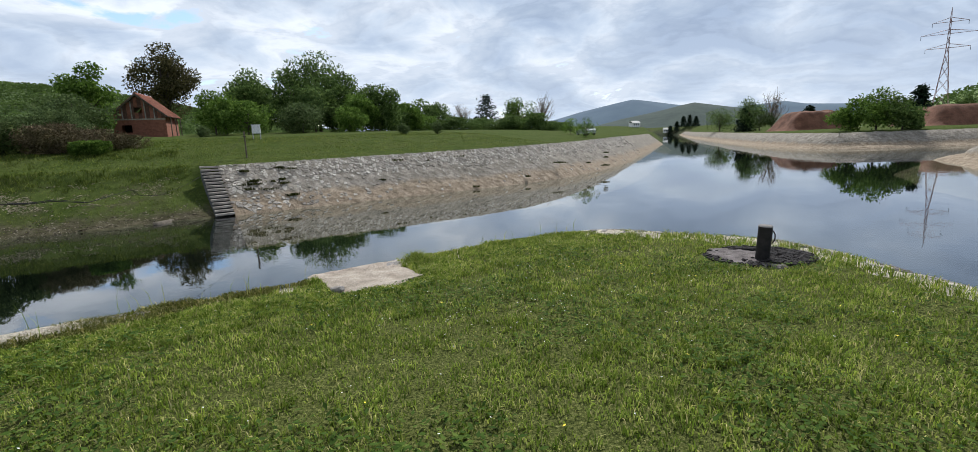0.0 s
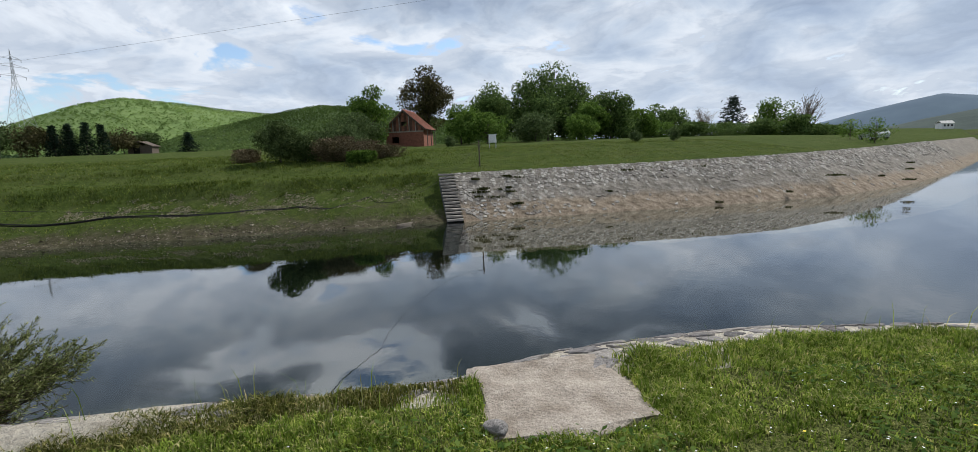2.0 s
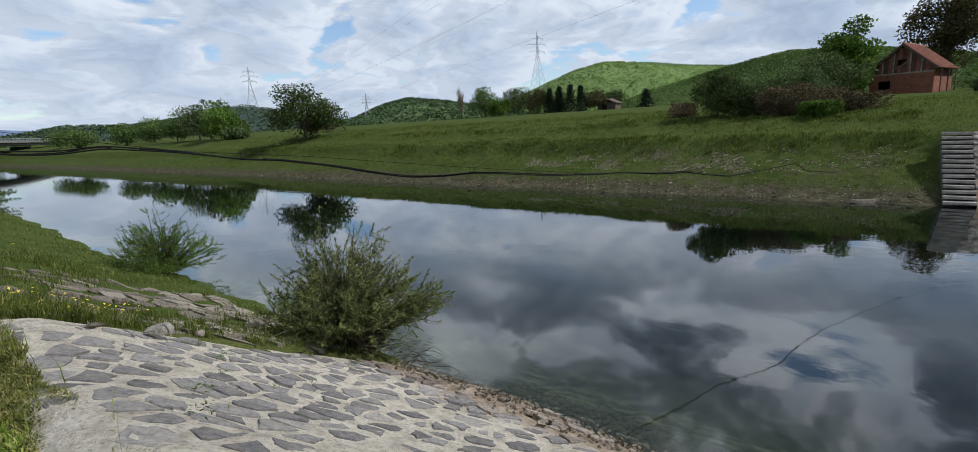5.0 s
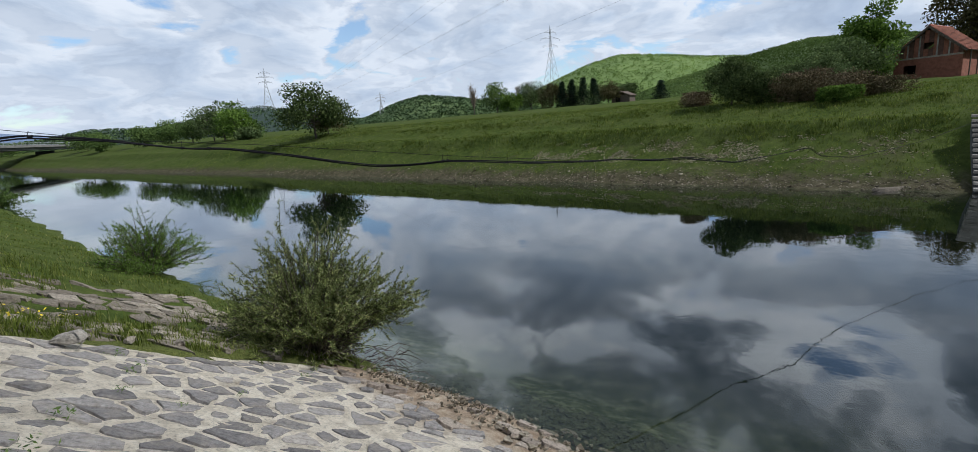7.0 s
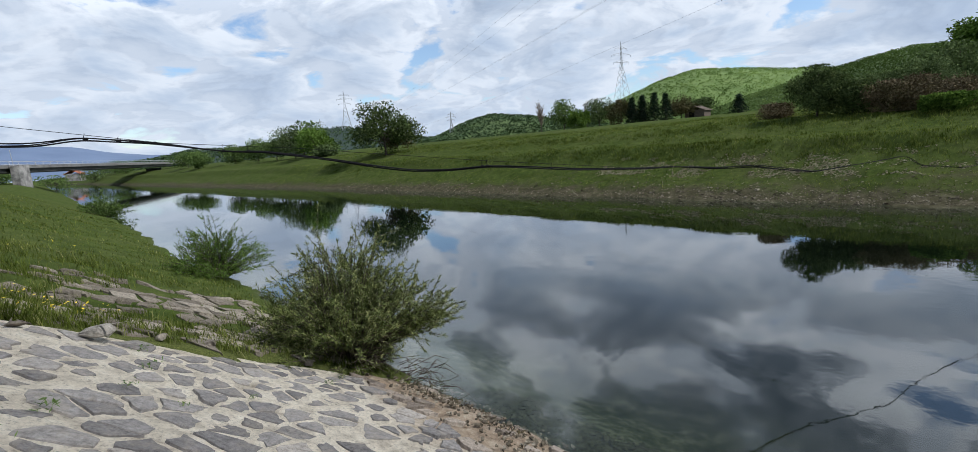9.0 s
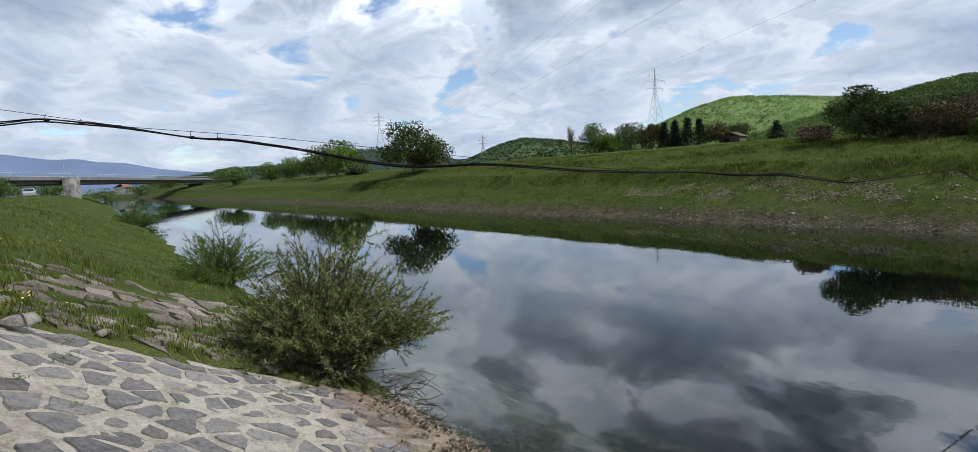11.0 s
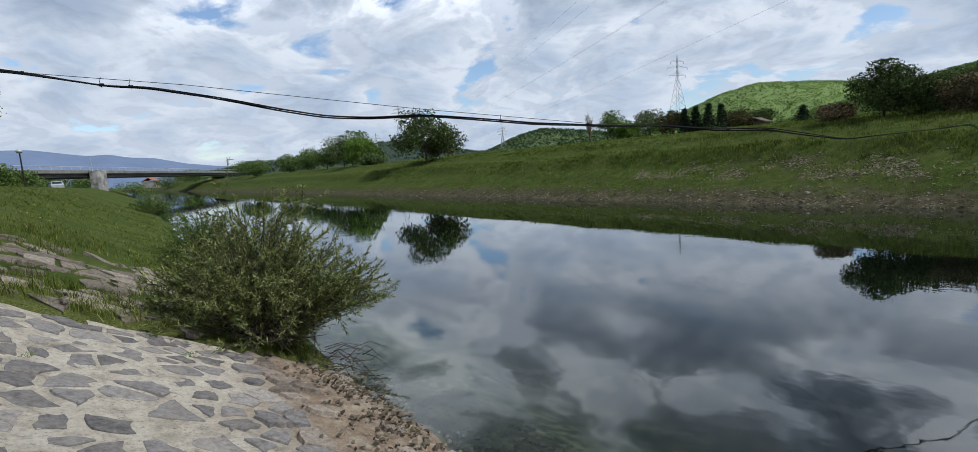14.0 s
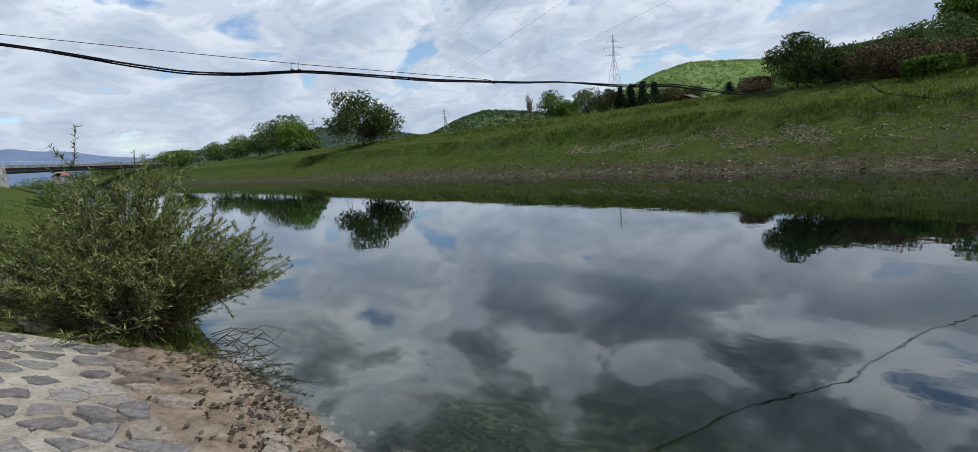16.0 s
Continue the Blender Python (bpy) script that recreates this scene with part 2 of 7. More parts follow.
def mortar_material():
    m, nt, b = material("lime_mortar", 0.95, 0, 0.15)
    col = ramp_node(nt, noise_node(nt, 5, 7, 0.7).outputs[0], [(0.28, (0.36, 0.306, 0.234)), (0.5, (0.69, 0.62, 0.50)), (0.72, (0.84, 0.785, 0.665))])
    col = mix_node(nt, 1.0, col, ramp_node(nt, noise_node(nt, 32, 8, 0.8).outputs[0], [(0.34, 0.38), (0.47, 0.95), (0.68, 1.14)]), "MULTIPLY")
    at = nt.nodes.new("ShaderNodeAttribute")
    at.attribute_name = "stain"
    rust = ramp_node(nt, noise_node(nt, 7, 7, 0.75).outputs[0], [(0.28, (0.14, 0.100, 0.066)), (0.5, (0.35, 0.265, 0.185)), (0.74, (0.58, 0.49, 0.37))])
    edge = nt.nodes.new("ShaderNodeMath")
    edge.operation = "MULTIPLY"
    nt.links.new(at.outputs["Fac"], edge.inputs[0])
    nt.links.new(ramp_node(nt, noise_node(nt, 3.2, 6, 0.7).outputs[0], [(0.25, 0.6), (0.5, 1.0)]), edge.inputs[1])
    col = mix_node(nt, edge.outputs[0], col, rust)
    silt = nt.nodes.new("ShaderNodeAttribute")
    silt.attribute_name = "silt"
    ooze = ramp_node(nt, noise_node(nt, 9, 7, 0.75).outputs[0], [(0.32, (0.035, 0.040, 0.022)), (0.55, (0.085, 0.090, 0.056)), (0.74, (0.150, 0.150, 0.105))])
    col = mix_node(nt, silt.outputs["Fac"], col, ooze)
    nt.links.new(col, b.inputs["Base Color"])
    bump_node(nt, b, mix_node(nt, 0.5, noise_node(nt, 24, 9, 0.76).outputs[0], noise_node(nt, 7, 7, 0.75).outputs[0]), 1.0, 0.11)
    return m


def silt_material():
    """Silted lining: grey above, a sandy brown tide band below."""
    m, nt, b = material("silted_lining", 0.95, 0, 0.15)
    g, sp = nt.nodes.new("ShaderNodeNewGeometry"), nt.nodes.new("ShaderNodeSeparateXYZ")
    nt.links.new(g.outputs["Position"], sp.inputs[0])
    grey = ramp_node(nt, noise_node(nt, 1.3, 8, 0.7).outputs[0], [(0.30, (0.125, 0.109, 0.086)), (0.50, (0.240, 0.213, 0.174)), (0.70, (0.39, 0.352, 0.296))])
    sand = ramp_node(nt, noise_node(nt, 1.7, 8, 0.7).outputs[0], [(0.32, (0.170, 0.128, 0.087)), (0.54, (0.300, 0.238, 0.168)), (0.72, (0.42, 0.350, 0.262))])
    ln = nt.nodes.new("ShaderNodeMath")
    ln.operation = "MULTIPLY_ADD"
    nt.links.new(noise_node(nt, 0.5, 5, 0.6).outputs[0], ln.inputs[0])
    ln.inputs[1].default_value = -1.1
    nt.links.new(sp.outputs[2], ln.inputs[2])
    col = mix_node(nt, ramp_node(nt, ln.outputs[0], [(0.12, 1.0), (0.50, 0.0)]), grey, sand)
    col = mix_node(nt, 1.0, col, ramp_node(nt, noise_node(nt, 14, 6, 0.75).outputs[0], [(0.30, 0.62), (0.68, 1.22)]), "MULTIPLY")
    nt.links.new(col, b.inputs["Base Color"])
    bump_node(nt, b, mix_node(nt, 0.5, noise_node(nt, 5, 8, 0.75).outputs[0], noise_node(nt, 2.2, 5, 0.7, None, "ShaderNodeTexVoronoi").outputs[0]), 1.0, 0.16)
    return m


def leaf_mat(name, dark, mid, light, trans=0.3, big=0.30):
    # wide darker patches in the colour imitate shaded lumps of a crown
    return island_mat(name, [(0.0, dark), (0.5, mid), (1.0, light)], 0.85, trans, 0.06, big, (0.62, 0.66, 0.52))


M_GROUND = ground_material()
M_WATER = water_material()
M_MORTAR = mortar_material()
M_STONE = stone_material("rubble_grey", [(0.0, (0.155, 0.146, 0.142)), (0.4, (0.228, 0.214, 0.206)), (0.7, (0.292, 0.273, 0.258)), (1.0, (0.39, 0.355, 0.317))], tint=0.20)
M_STONE_STAINED = stone_material("rubble_stained", [(0.0, (0.18, 0.148, 0.120)), (0.5, (0.27, 0.225, 0.185)), (1.0, (0.38, 0.325, 0.265))], tint=0.06)
M_STONE_OLD = stone_material("rubble_weathered", [(0.0, (0.130, 0.110, 0.086)), (0.5, (0.225, 0.193, 0.150)), (1.0, (0.340, 0.300, 0.240))], tint=0.10)
M_WRACK = island_mat("rotting_weed", [(0.0, (0.018, 0.014, 0.009)), (0.6, (0.045, 0.033, 0.018)), (1.0, (0.085, 0.066, 0.030))], 0.8)
M_BEACH = stone_material("beach_stone", [(0.0, (0.070, 0.056, 0.038)), (0.5, (0.170, 0.142, 0.100)), (1.0, (0.37, 0.325, 0.25))], tint=0.05)
M_BEDSTONE = stone_material("algae_stone", [(0.0, (0.045, 0.052, 0.030)), (0.6, (0.075, 0.082, 0.050)), (1.0, (0.115, 0.115, 0.078))], tint=0.05)
M_STONE_PALE = stone_material("rubble_pale", [(0.0, (0.171, 0.152, 0.127)), (0.4, (0.293, 0.268, 0.229)), (1.0, (0.488, 0.454, 0.393))], tint=0.1)
M_CONCRETE = simple("worn_concrete", (0.28, 0.232, 0.180), (0.47, 0.405, 0.33), 5.0, 0.95, 0, 0.03, 38)
M_STEP = simple("old_step_concrete", (0.22, 0.20, 0.17), (0.42, 0.385, 0.335), 2.5, 0.93, 0, 0.012, 35)
M_SCREE = stone_material("scree_stone", [(0.0, (0.19, 0.160, 0.100)), (0.6, (0.29, 0.255, 0.170)), (1.0, (0.42, 0.375, 0.265))], tint=0.05)
M_SILT = silt_material()
M_BLADE = island_mat("grass_blade", [(0.0, (0.103, 0.162, 0.023)), (0.38, (0.251, 0.343, 0.051)), (0.72, (0.400, 0.473, 0.095)), (0.90, (0.540, 0.513, 0.194)), (1.0, (0.648, 0.562, 0.313))], 0.8, 0.35, 0.10, 3.0, (0.562, 0.616, 0.432))
M_BLADE_BANK = island_mat("rough_grass", [(0.0, (0.057, 0.077, 0.015)), (0.5, (0.115, 0.145, 0.027)), (0.85, (0.181, 0.206, 0.050)), (1.0, (0.338, 0.312, 0.150))], 0.9, 0.3, 0.06, 0.8, (0.700, 0.750, 0.550))
M_BLADE_RIM = island_mat("rim_grass", [(0.0, (0.085, 0.105, 0.022)), (0.45, (0.175, 0.190, 0.045)), (0.8, (0.300, 0.285, 0.100)), (1.0, (0.48, 0.42, 0.22))], 0.85, 0.3, 0.08, 3.0, (0.60, 0.60, 0.48))
M_BLADE_FAR = island_mat("bank_grass", [(0.0, (0.056, 0.082, 0.016)), (0.4, (0.102, 0.140, 0.026)), (0.8, (0.168, 0.210, 0.041)), (1.0, (0.289, 0.275, 0.097))], 0.95, 0.35, 0.04, 0.20, (0.772, 0.827, 0.662))
M_TUSSOCK = island_mat("tussock_grass", [(0.0, (0.048, 0.076, 0.015)), (0.6, (0.097, 0.133, 0.025)), (1.0, (0.178, 0.207, 0.053))], 0.95, 0.35, 0.04, 0.25, (0.690, 0.713, 0.575))
M_JOINT_WEED = island_mat("joint_weed", [(0.0, (0.024, 0.028, 0.010)), (0.6, (0.055, 0.062, 0.020)), (1.0, (0.11, 0.105, 0.045))], 0.95, 0.2, 0.04)
M_CLOVER = island_mat("clover_leaf", [(0.0, (0.034, 0.066, 0.013)), (0.6, (0.070, 0.118, 0.022)), (1.0, (0.13, 0.18, 0.038))], 0.9, 0.25, 0.05)
M_YELLOW = simple("yellow_petal", (0.75, 0.55, 0.02), (0.85, 0.68, 0.04), 20, 0.7)
M_WHITE = simple("white_petal", (0.72, 0.72, 0.68), (0.85, 0.85, 0.82), 20, 0.7)
M_WILLOW = leaf_mat("willow_leaf", (0.065, 0.088, 0.029), (0.159, 0.191, 0.065), (0.381, 0.399, 0.171), 0.24, 1.6)
M_LEAF_A = leaf_mat("leaf_deep_green", (0.067, 0.113, 0.035), (0.125, 0.189, 0.058), (0.217, 0.297, 0.096))
M_LEAF_B = leaf_mat("leaf_fresh_green", (0.072, 0.132, 0.024), (0.132, 0.218, 0.039), (0.218, 0.317, 0.073))
M_LEAF_C = leaf_mat("leaf_bronze", (0.056, 0.053, 0.025), (0.106, 0.094, 0.043), (0.163, 0.144, 0.069), 0.2)
M_LEAF_D = leaf_mat("leaf_grey_green", (0.064, 0.097, 0.036), (0.113, 0.157, 0.062), (0.174, 0.225, 0.096), 0.2)
M_LEAF_E = leaf_mat("leaf_thorn_dark", (0.041, 0.062, 0.023), (0.078, 0.111, 0.038), (0.149, 0.189, 0.070), 0.2)
M_NEEDLE = leaf_mat("needle_dark", (0.010, 0.022, 0.014), (0.020, 0.038, 0.024), (0.036, 0.058, 0.036), 0.1)
M_TWIG_RED = leaf_mat("dry_scrub", (0.085, 0.068, 0.042), (0.162, 0.125, 0.076), (0.237, 0.190, 0.118), 0.0)
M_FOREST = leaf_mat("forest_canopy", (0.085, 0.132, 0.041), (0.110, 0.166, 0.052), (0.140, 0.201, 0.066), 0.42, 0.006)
# distance haze is mixed into this canopy's green
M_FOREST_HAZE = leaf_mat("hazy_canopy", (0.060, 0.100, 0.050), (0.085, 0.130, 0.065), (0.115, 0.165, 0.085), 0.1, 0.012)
# a paler copy of the forest colours, for woods lying in sunshine
M_FOREST_LIT = leaf_mat("sunlit_canopy", (0.145, 0.222, 0.062), (0.172, 0.252, 0.072), (0.200, 0.284, 0.086), 0.40, 0.004)
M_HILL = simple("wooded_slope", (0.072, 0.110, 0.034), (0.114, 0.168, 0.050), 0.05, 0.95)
# the wooded slope again, painted brighter as if the sun lay on it
M_HILL_LIT = simple("sunlit_slope", (0.135, 0.205, 0.055), (0.180, 0.255, 0.075), 0.03, 0.95)
# the next three carry their distance haze in the base colour
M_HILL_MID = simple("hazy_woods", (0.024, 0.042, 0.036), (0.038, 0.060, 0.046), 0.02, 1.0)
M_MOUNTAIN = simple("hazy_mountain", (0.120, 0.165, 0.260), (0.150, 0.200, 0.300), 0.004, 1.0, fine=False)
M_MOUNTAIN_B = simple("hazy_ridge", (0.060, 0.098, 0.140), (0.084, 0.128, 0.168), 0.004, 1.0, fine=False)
M_BARK = simple("bark", (0.045, 0.036, 0.028), (0.110, 0.090, 0.072), 6, 0.95, 0, 0.02, 20)
M_DRY = simple("dry_stem", (0.16, 0.12, 0.085), (0.28, 0.225, 0.165), 12, 0.9)
M_BRICK = simple("hollow_brick", (0.23, 0.090, 0.058), (0.34, 0.140, 0.092), 3, 0.9, 0, 0.01, 30)
M_BRICK_DARK = simple("brick_soffit", (0.10, 0.055, 0.042), (0.16, 0.085, 0.062), 3, 0.92, 0, 0.01, 30)
M_TILE = simple("clay_tile", (0.30, 0.100, 0.056), (0.43, 0.165, 0.098), 1.5, 0.75, 0, 0.01, 20)
M_TIMBER = simple("grey_timber", (0.085, 0.066, 0.050), (0.17, 0.135, 0.105), 8, 0.9, 0, 0.006, 40)
M_DARK = simple("dark_interior", (0.010, 0.009, 0.008), (0.022, 0.019, 0.016), 4, 0.95)
M_PLASTER = simple("pale_plaster", (0.52, 0.50, 0.46), (0.66, 0.64, 0.60), 1.5, 0.9)
M_STEEL = simple("galvanised_steel", (0.36, 0.37, 0.39), (0.50, 0.51, 0.53), 2, 0.6, 0.1)
M_STEEL_RED = simple("faded_red_steel", (0.30, 0.20, 0.19), (0.42, 0.27, 0.25), 2, 0.6, 0.1)
M_WIRE = simple("aluminium_wire", (0.22, 0.23, 0.25), (0.30, 0.31, 0.33), 4, 0.5, 0.5)
M_CABLE = simple("black_sheath", (0.006, 0.006, 0.007), (0.012, 0.012, 0.013), 20, 0.85, 0, 0.0, spec=0.15)
M_CHAR = simple("charred_ground", (0.010, 0.009, 0.009), (0.045, 0.038, 0.036), 14, 0.98, 0, 0.03, 40)
M_ASH = simple("ash_ground", (0.10, 0.085, 0.080), (0.22, 0.192, 0.182), 8, 0.95, 0, 0.03, 40)
M_IRON = simple("black_iron", (0.012, 0.011, 0.011), (0.032, 0.028, 0.026), 12, 0.7, 0.3, 0.004, 50)
M_RED_EARTH = simple("red_earth", (0.120, 0.054, 0.032), (0.225, 0.110, 0.068), 0.5, 0.95, 0, 0.25, 3)
M_OLD_CONCRETE = simple("stained_concrete", (0.13, 0.125, 0.12), (0.36, 0.345, 0.325), 0.9, 0.95, 0, 0.05, 6)
M_BRIDGE = simple("bridge_concrete", (0.14, 0.137, 0.13), (0.22, 0.215, 0.20), 0.6, 0.9, 0, 0.01, 12)
M_BRIDGE_DARK = simple("dark_concrete", (0.055, 0.058, 0.055), (0.10, 0.10, 0.095), 0.6, 0.85)
M_PAINT_WHITE = simple("white_paint", (0.68, 0.68, 0.67), (0.80, 0.80, 0.79), 5, 0.6)
M_CAR = simple("silver_paint", (0.36, 0.38, 0.40), (0.46, 0.48, 0.50), 3, 0.35, 0.3, fine=False)
M_GLASS_DARK = simple("car_glass", (0.02, 0.022, 0.025), (0.03, 0.032, 0.035), 5, 0.1, 0, spec=0.6, fine=False)
M_RUBBER = simple("rubber", (0.015, 0.015, 0.015), (0.03, 0.03, 0.03), 8, 0.8)

# ---------------------------------------------------------------- geometry helpers
CU = np.array((-0.8127, -0.5827))       # along the canal
CN = np.array((-0.5827, 0.8127))        # across the canal, away from the lawn
CANAL_TURN = math.atan2(CU[1], CU[0])


def cp(a, b):
    """A place given along and across the canal."""
    return CU * a + CN * b


def fbm2(x, y, scale, seed=0, octaves=4, gain=0.5):
    """Smooth value noise between -1 and 1."""
    out, amp, tot = np.zeros(np.shape(x)), 1.0, 0.0
    fx, fy = np.asarray(x, float) * scale, np.asarray(y, float) * scale
    for o in range(octaves):
        ix, iy = np.floor(fx), np.floor(fy)
        tx, ty = fx - ix, fy - iy
        tx, ty = tx * tx * (3 - 2 * tx), ty * ty * (3 - 2 * ty)

        def h(i, j):
            v = np.sin(i * 127.1 + j * 311.7 + (seed + o * 17) * 74.7) * 43758.5453
            return v - np.floor(v)
        v = (h(ix, iy) * (1 - tx) + h(ix + 1, iy) * tx) * (1 - ty) + (h(ix, iy + 1) * (1 - tx) + h(ix + 1, iy + 1) * tx) * ty
        out += amp * (2 * v - 1)
        tot += amp
        amp *= gain
        fx, fy = fx * 2.03 + 11.3, fy * 2.03 + 5.7
    return out / tot


def mesh_ob(name, verts, faces, mat, parent=None, label="", smooth=False):
    me = bpy.data.meshes.new(name)
    verts = np.asarray(verts, np.float32)
    if isinstance(faces, np.ndarray):
        k = faces.shape[1]
        me.vertices.add(len(verts))
        me.vertices.foreach_set("co", verts.ravel())
        me.loops.add(faces.size)
        me.loops.foreach_set("vertex_index", faces.astype(np.int32).ravel())
        me.polygons.add(len(faces))
        me.polygons.foreach_set("loop_start", np.arange(0, faces.size, k, dtype=np.int32))
        me.update(calc_edges=True)
    else:
        me.from_pydata(verts.tolist(), [], faces)
    me.materials.append(mat)
    if smooth:
        me.polygons.foreach_set("use_smooth", np.ones(len(me.polygons), bool))
    ob = new(name, me)
    if parent is not None:
        ob.parent = parent
    if label:
        ob["label"] = label
    return ob


def part(name, bm, mat, parent=None, label="", smooth=False):
    """Links a bmesh as one mesh object under a thing or a part."""
    me = bpy.data.meshes.new(name)
    bm.to_mesh(me)
    bm.free()
    me.materials.append(mat)
    if smooth:
        me.polygons.foreach_set("use_smooth", np.ones(len(me.polygons), bool))
    ob = new(name, me)
    if parent is not None:
        ob.parent = parent
    if label:
        ob["label"] = label
    return ob


def box_bm(size, at=(0, 0, 0), bevel=0.0, turn=None, taper=1.0):
    bm = bmesh.new()
    bmesh.ops.create_cube(bm, size=1)
    for v in bm.verts:
        k = taper if v.co.z > 0 else 1.0
        v.co = Vector((v.co.x * size[0] * k, v.co.y * size[1] * k, v.co.z * size[2]))
    if bevel:
        bmesh.ops.bevel(bm, geom=bm.edges[:], offset=bevel, segments=2, affect="EDGES", profile=0.6)
    if turn is not None:
        bmesh.ops.transform(bm, matrix=turn, verts=bm.verts)
    bmesh.ops.translate(bm, vec=at, verts=bm.verts)
    return bm


def tube_arrays(pts, radii, sides=6, cap=True):
    """Vertices and quads of a tapered tube along a line of points."""
    pts = np.asarray(pts, float)
    radii = np.broadcast_to(radii, len(pts))
    tan = np.gradient(pts, axis=0)
    tan /= np.linalg.norm(tan, axis=1)[:, None] + 1e-9
    ref = np.array((0.31, 0.17, 0.93)) if abs(tan[0][2]) < 0.9 else np.array((0.93, 0.31, 0.17))
    s = np.cross(tan, ref)
    s /= np.linalg.norm(s, axis=1)[:, None] + 1e-9
    t = np.cross(tan, s)
    an = np.arange(sides) * 2 * np.pi / sides
    ring = s[:, None, :] * np.cos(an)[None, :, None] + t[:, None, :] * np.sin(an)[None, :, None]
    v = (pts[:, None, :] + ring * np.asarray(radii)[:, None, None]).reshape(-1, 3)
    f = []
    for i in range(len(pts) - 1):
        for k in range(sides):
            f.append((i * sides + k, i * sides + (k + 1) % sides, (i + 1) * sides + (k + 1) % sides, (i + 1) * sides + k))
    return v, np.array(f)


def join_arrays(items):
    vs, fs, n = [], [], 0
    for v, f in items:
        vs.append(v)
        fs.append(f + n)
        n += len(v)
    return np.concatenate(vs), np.concatenate(fs)


# ---------------------------------------------------------------- the lie of the land
NOSE = np.array((1.75, 4.10))           # centre of the lawn's rounded end
NOSE_R, LINING_RUN, LAWN_Z, LINING_SLOPE = 2.50, 4.45, 2.33, 0.533
WATER_B = float(NOSE @ CN) + NOSE_R + LINING_RUN
END_A = 4.35                            # where the mortared lining stops at the water
END_TOP = 4.10                          # and at its crest
FAR_B = 29.0
SLAB_A, SLAB_B = (-2.20, -1.28), (3.95, 4.90)
STAIR_A, STAIR_W, STAIR_RISE, STAIR_RUN = -4.05, 0.95, 2.57, 4.0


def arc(c, r, a0, a1, n):
    return [(c[0] + r * math.cos(radians(a)), c[1] + r * math.sin(radians(a))) for a in np.linspace(a0, a1, n)]


_t0 = math.degrees(math.atan2(CN[1], CN[0]))
LAND_NEAR = [tuple(cp(9000, WATER_B)), tuple(cp(60, WATER_B + 0.1)), tuple(cp(12, WATER_B))] + arc(NOSE, NOSE_R + LINING_RUN, _t0, 0, 14) + [(9.2, -12), (11, -60), (30, -9000), (-9000, -16000)]
LAND_FAR = [tuple(cp(9000, WATER_B - 1)), tuple(cp(420, WATER_B - 1)), tuple(cp(330, 20.0)), tuple(cp(150, 25.8)), tuple(cp(100, 28.0)), tuple(cp(60, FAR_B)), tuple(cp(20, FAR_B)), tuple(cp(-5, FAR_B)), tuple(cp(-18, FAR_B)),
            (2.0, 37.2), (7.2, 42.0), (12.2, 49.2), (19.3, 63.0), (33.0, 95.0), (52.0, 140.0), (88.0, 238.0), (135, 380), (150, 470), (-300, 9000), (-16000, 9000), (-16000, 0)]
LAND_RIGHT = [(150, 470), (160, 400), (100, 240), (68.6, 142.7), (57.2, 104.9), (53.6, 87.6), (53.4, 80), (55.5, 76.2), (60, 74.8), (75.6, 74), (140, 77), (9000, 120), (9000, 9000), (-310, 9000)]
LAND_CAPE = [(9000, 62), (62, 57), (49, 51.5), (44.2, 47.4), (42.2, 43.0), (38.0, 36.6), (33.5, 24), (31, 0), (40, -9000), (9000, -9000)]


def inland(px, py, poly):
    """Signed distance to a shoreline, positive on land."""
    px, py = np.asarray(px, float), np.asarray(py, float)
    best = np.full(px.shape, 1e18)
    inside = np.zeros(px.shape, bool)
    for (x0, y0), (x1, y1) in zip(poly, poly[1:] + poly[:1]):
        dx, dy = x1 - x0, y1 - y0
        k = np.clip(((px - x0) * dx + (py - y0) * dy) / (dx * dx + dy * dy + 1e-12), 0, 1)
        best = np.minimum(best, (px - x0 - k * dx) ** 2 + (py - y0 - k * dy) ** 2)
        if y0 != y1:
            cross = (y0 > py) != (y1 > py)
            inside ^= cross & (px < dx * (py - y0) / (y1 - y0) + x0)
    return np.where(inside, 1, -1) * np.sqrt(best)


def step01(x, a, b):
    k = np.clip((np.asarray(x) - a) / (b - a), 0, 1)
    return k * k * (3 - 2 * k)


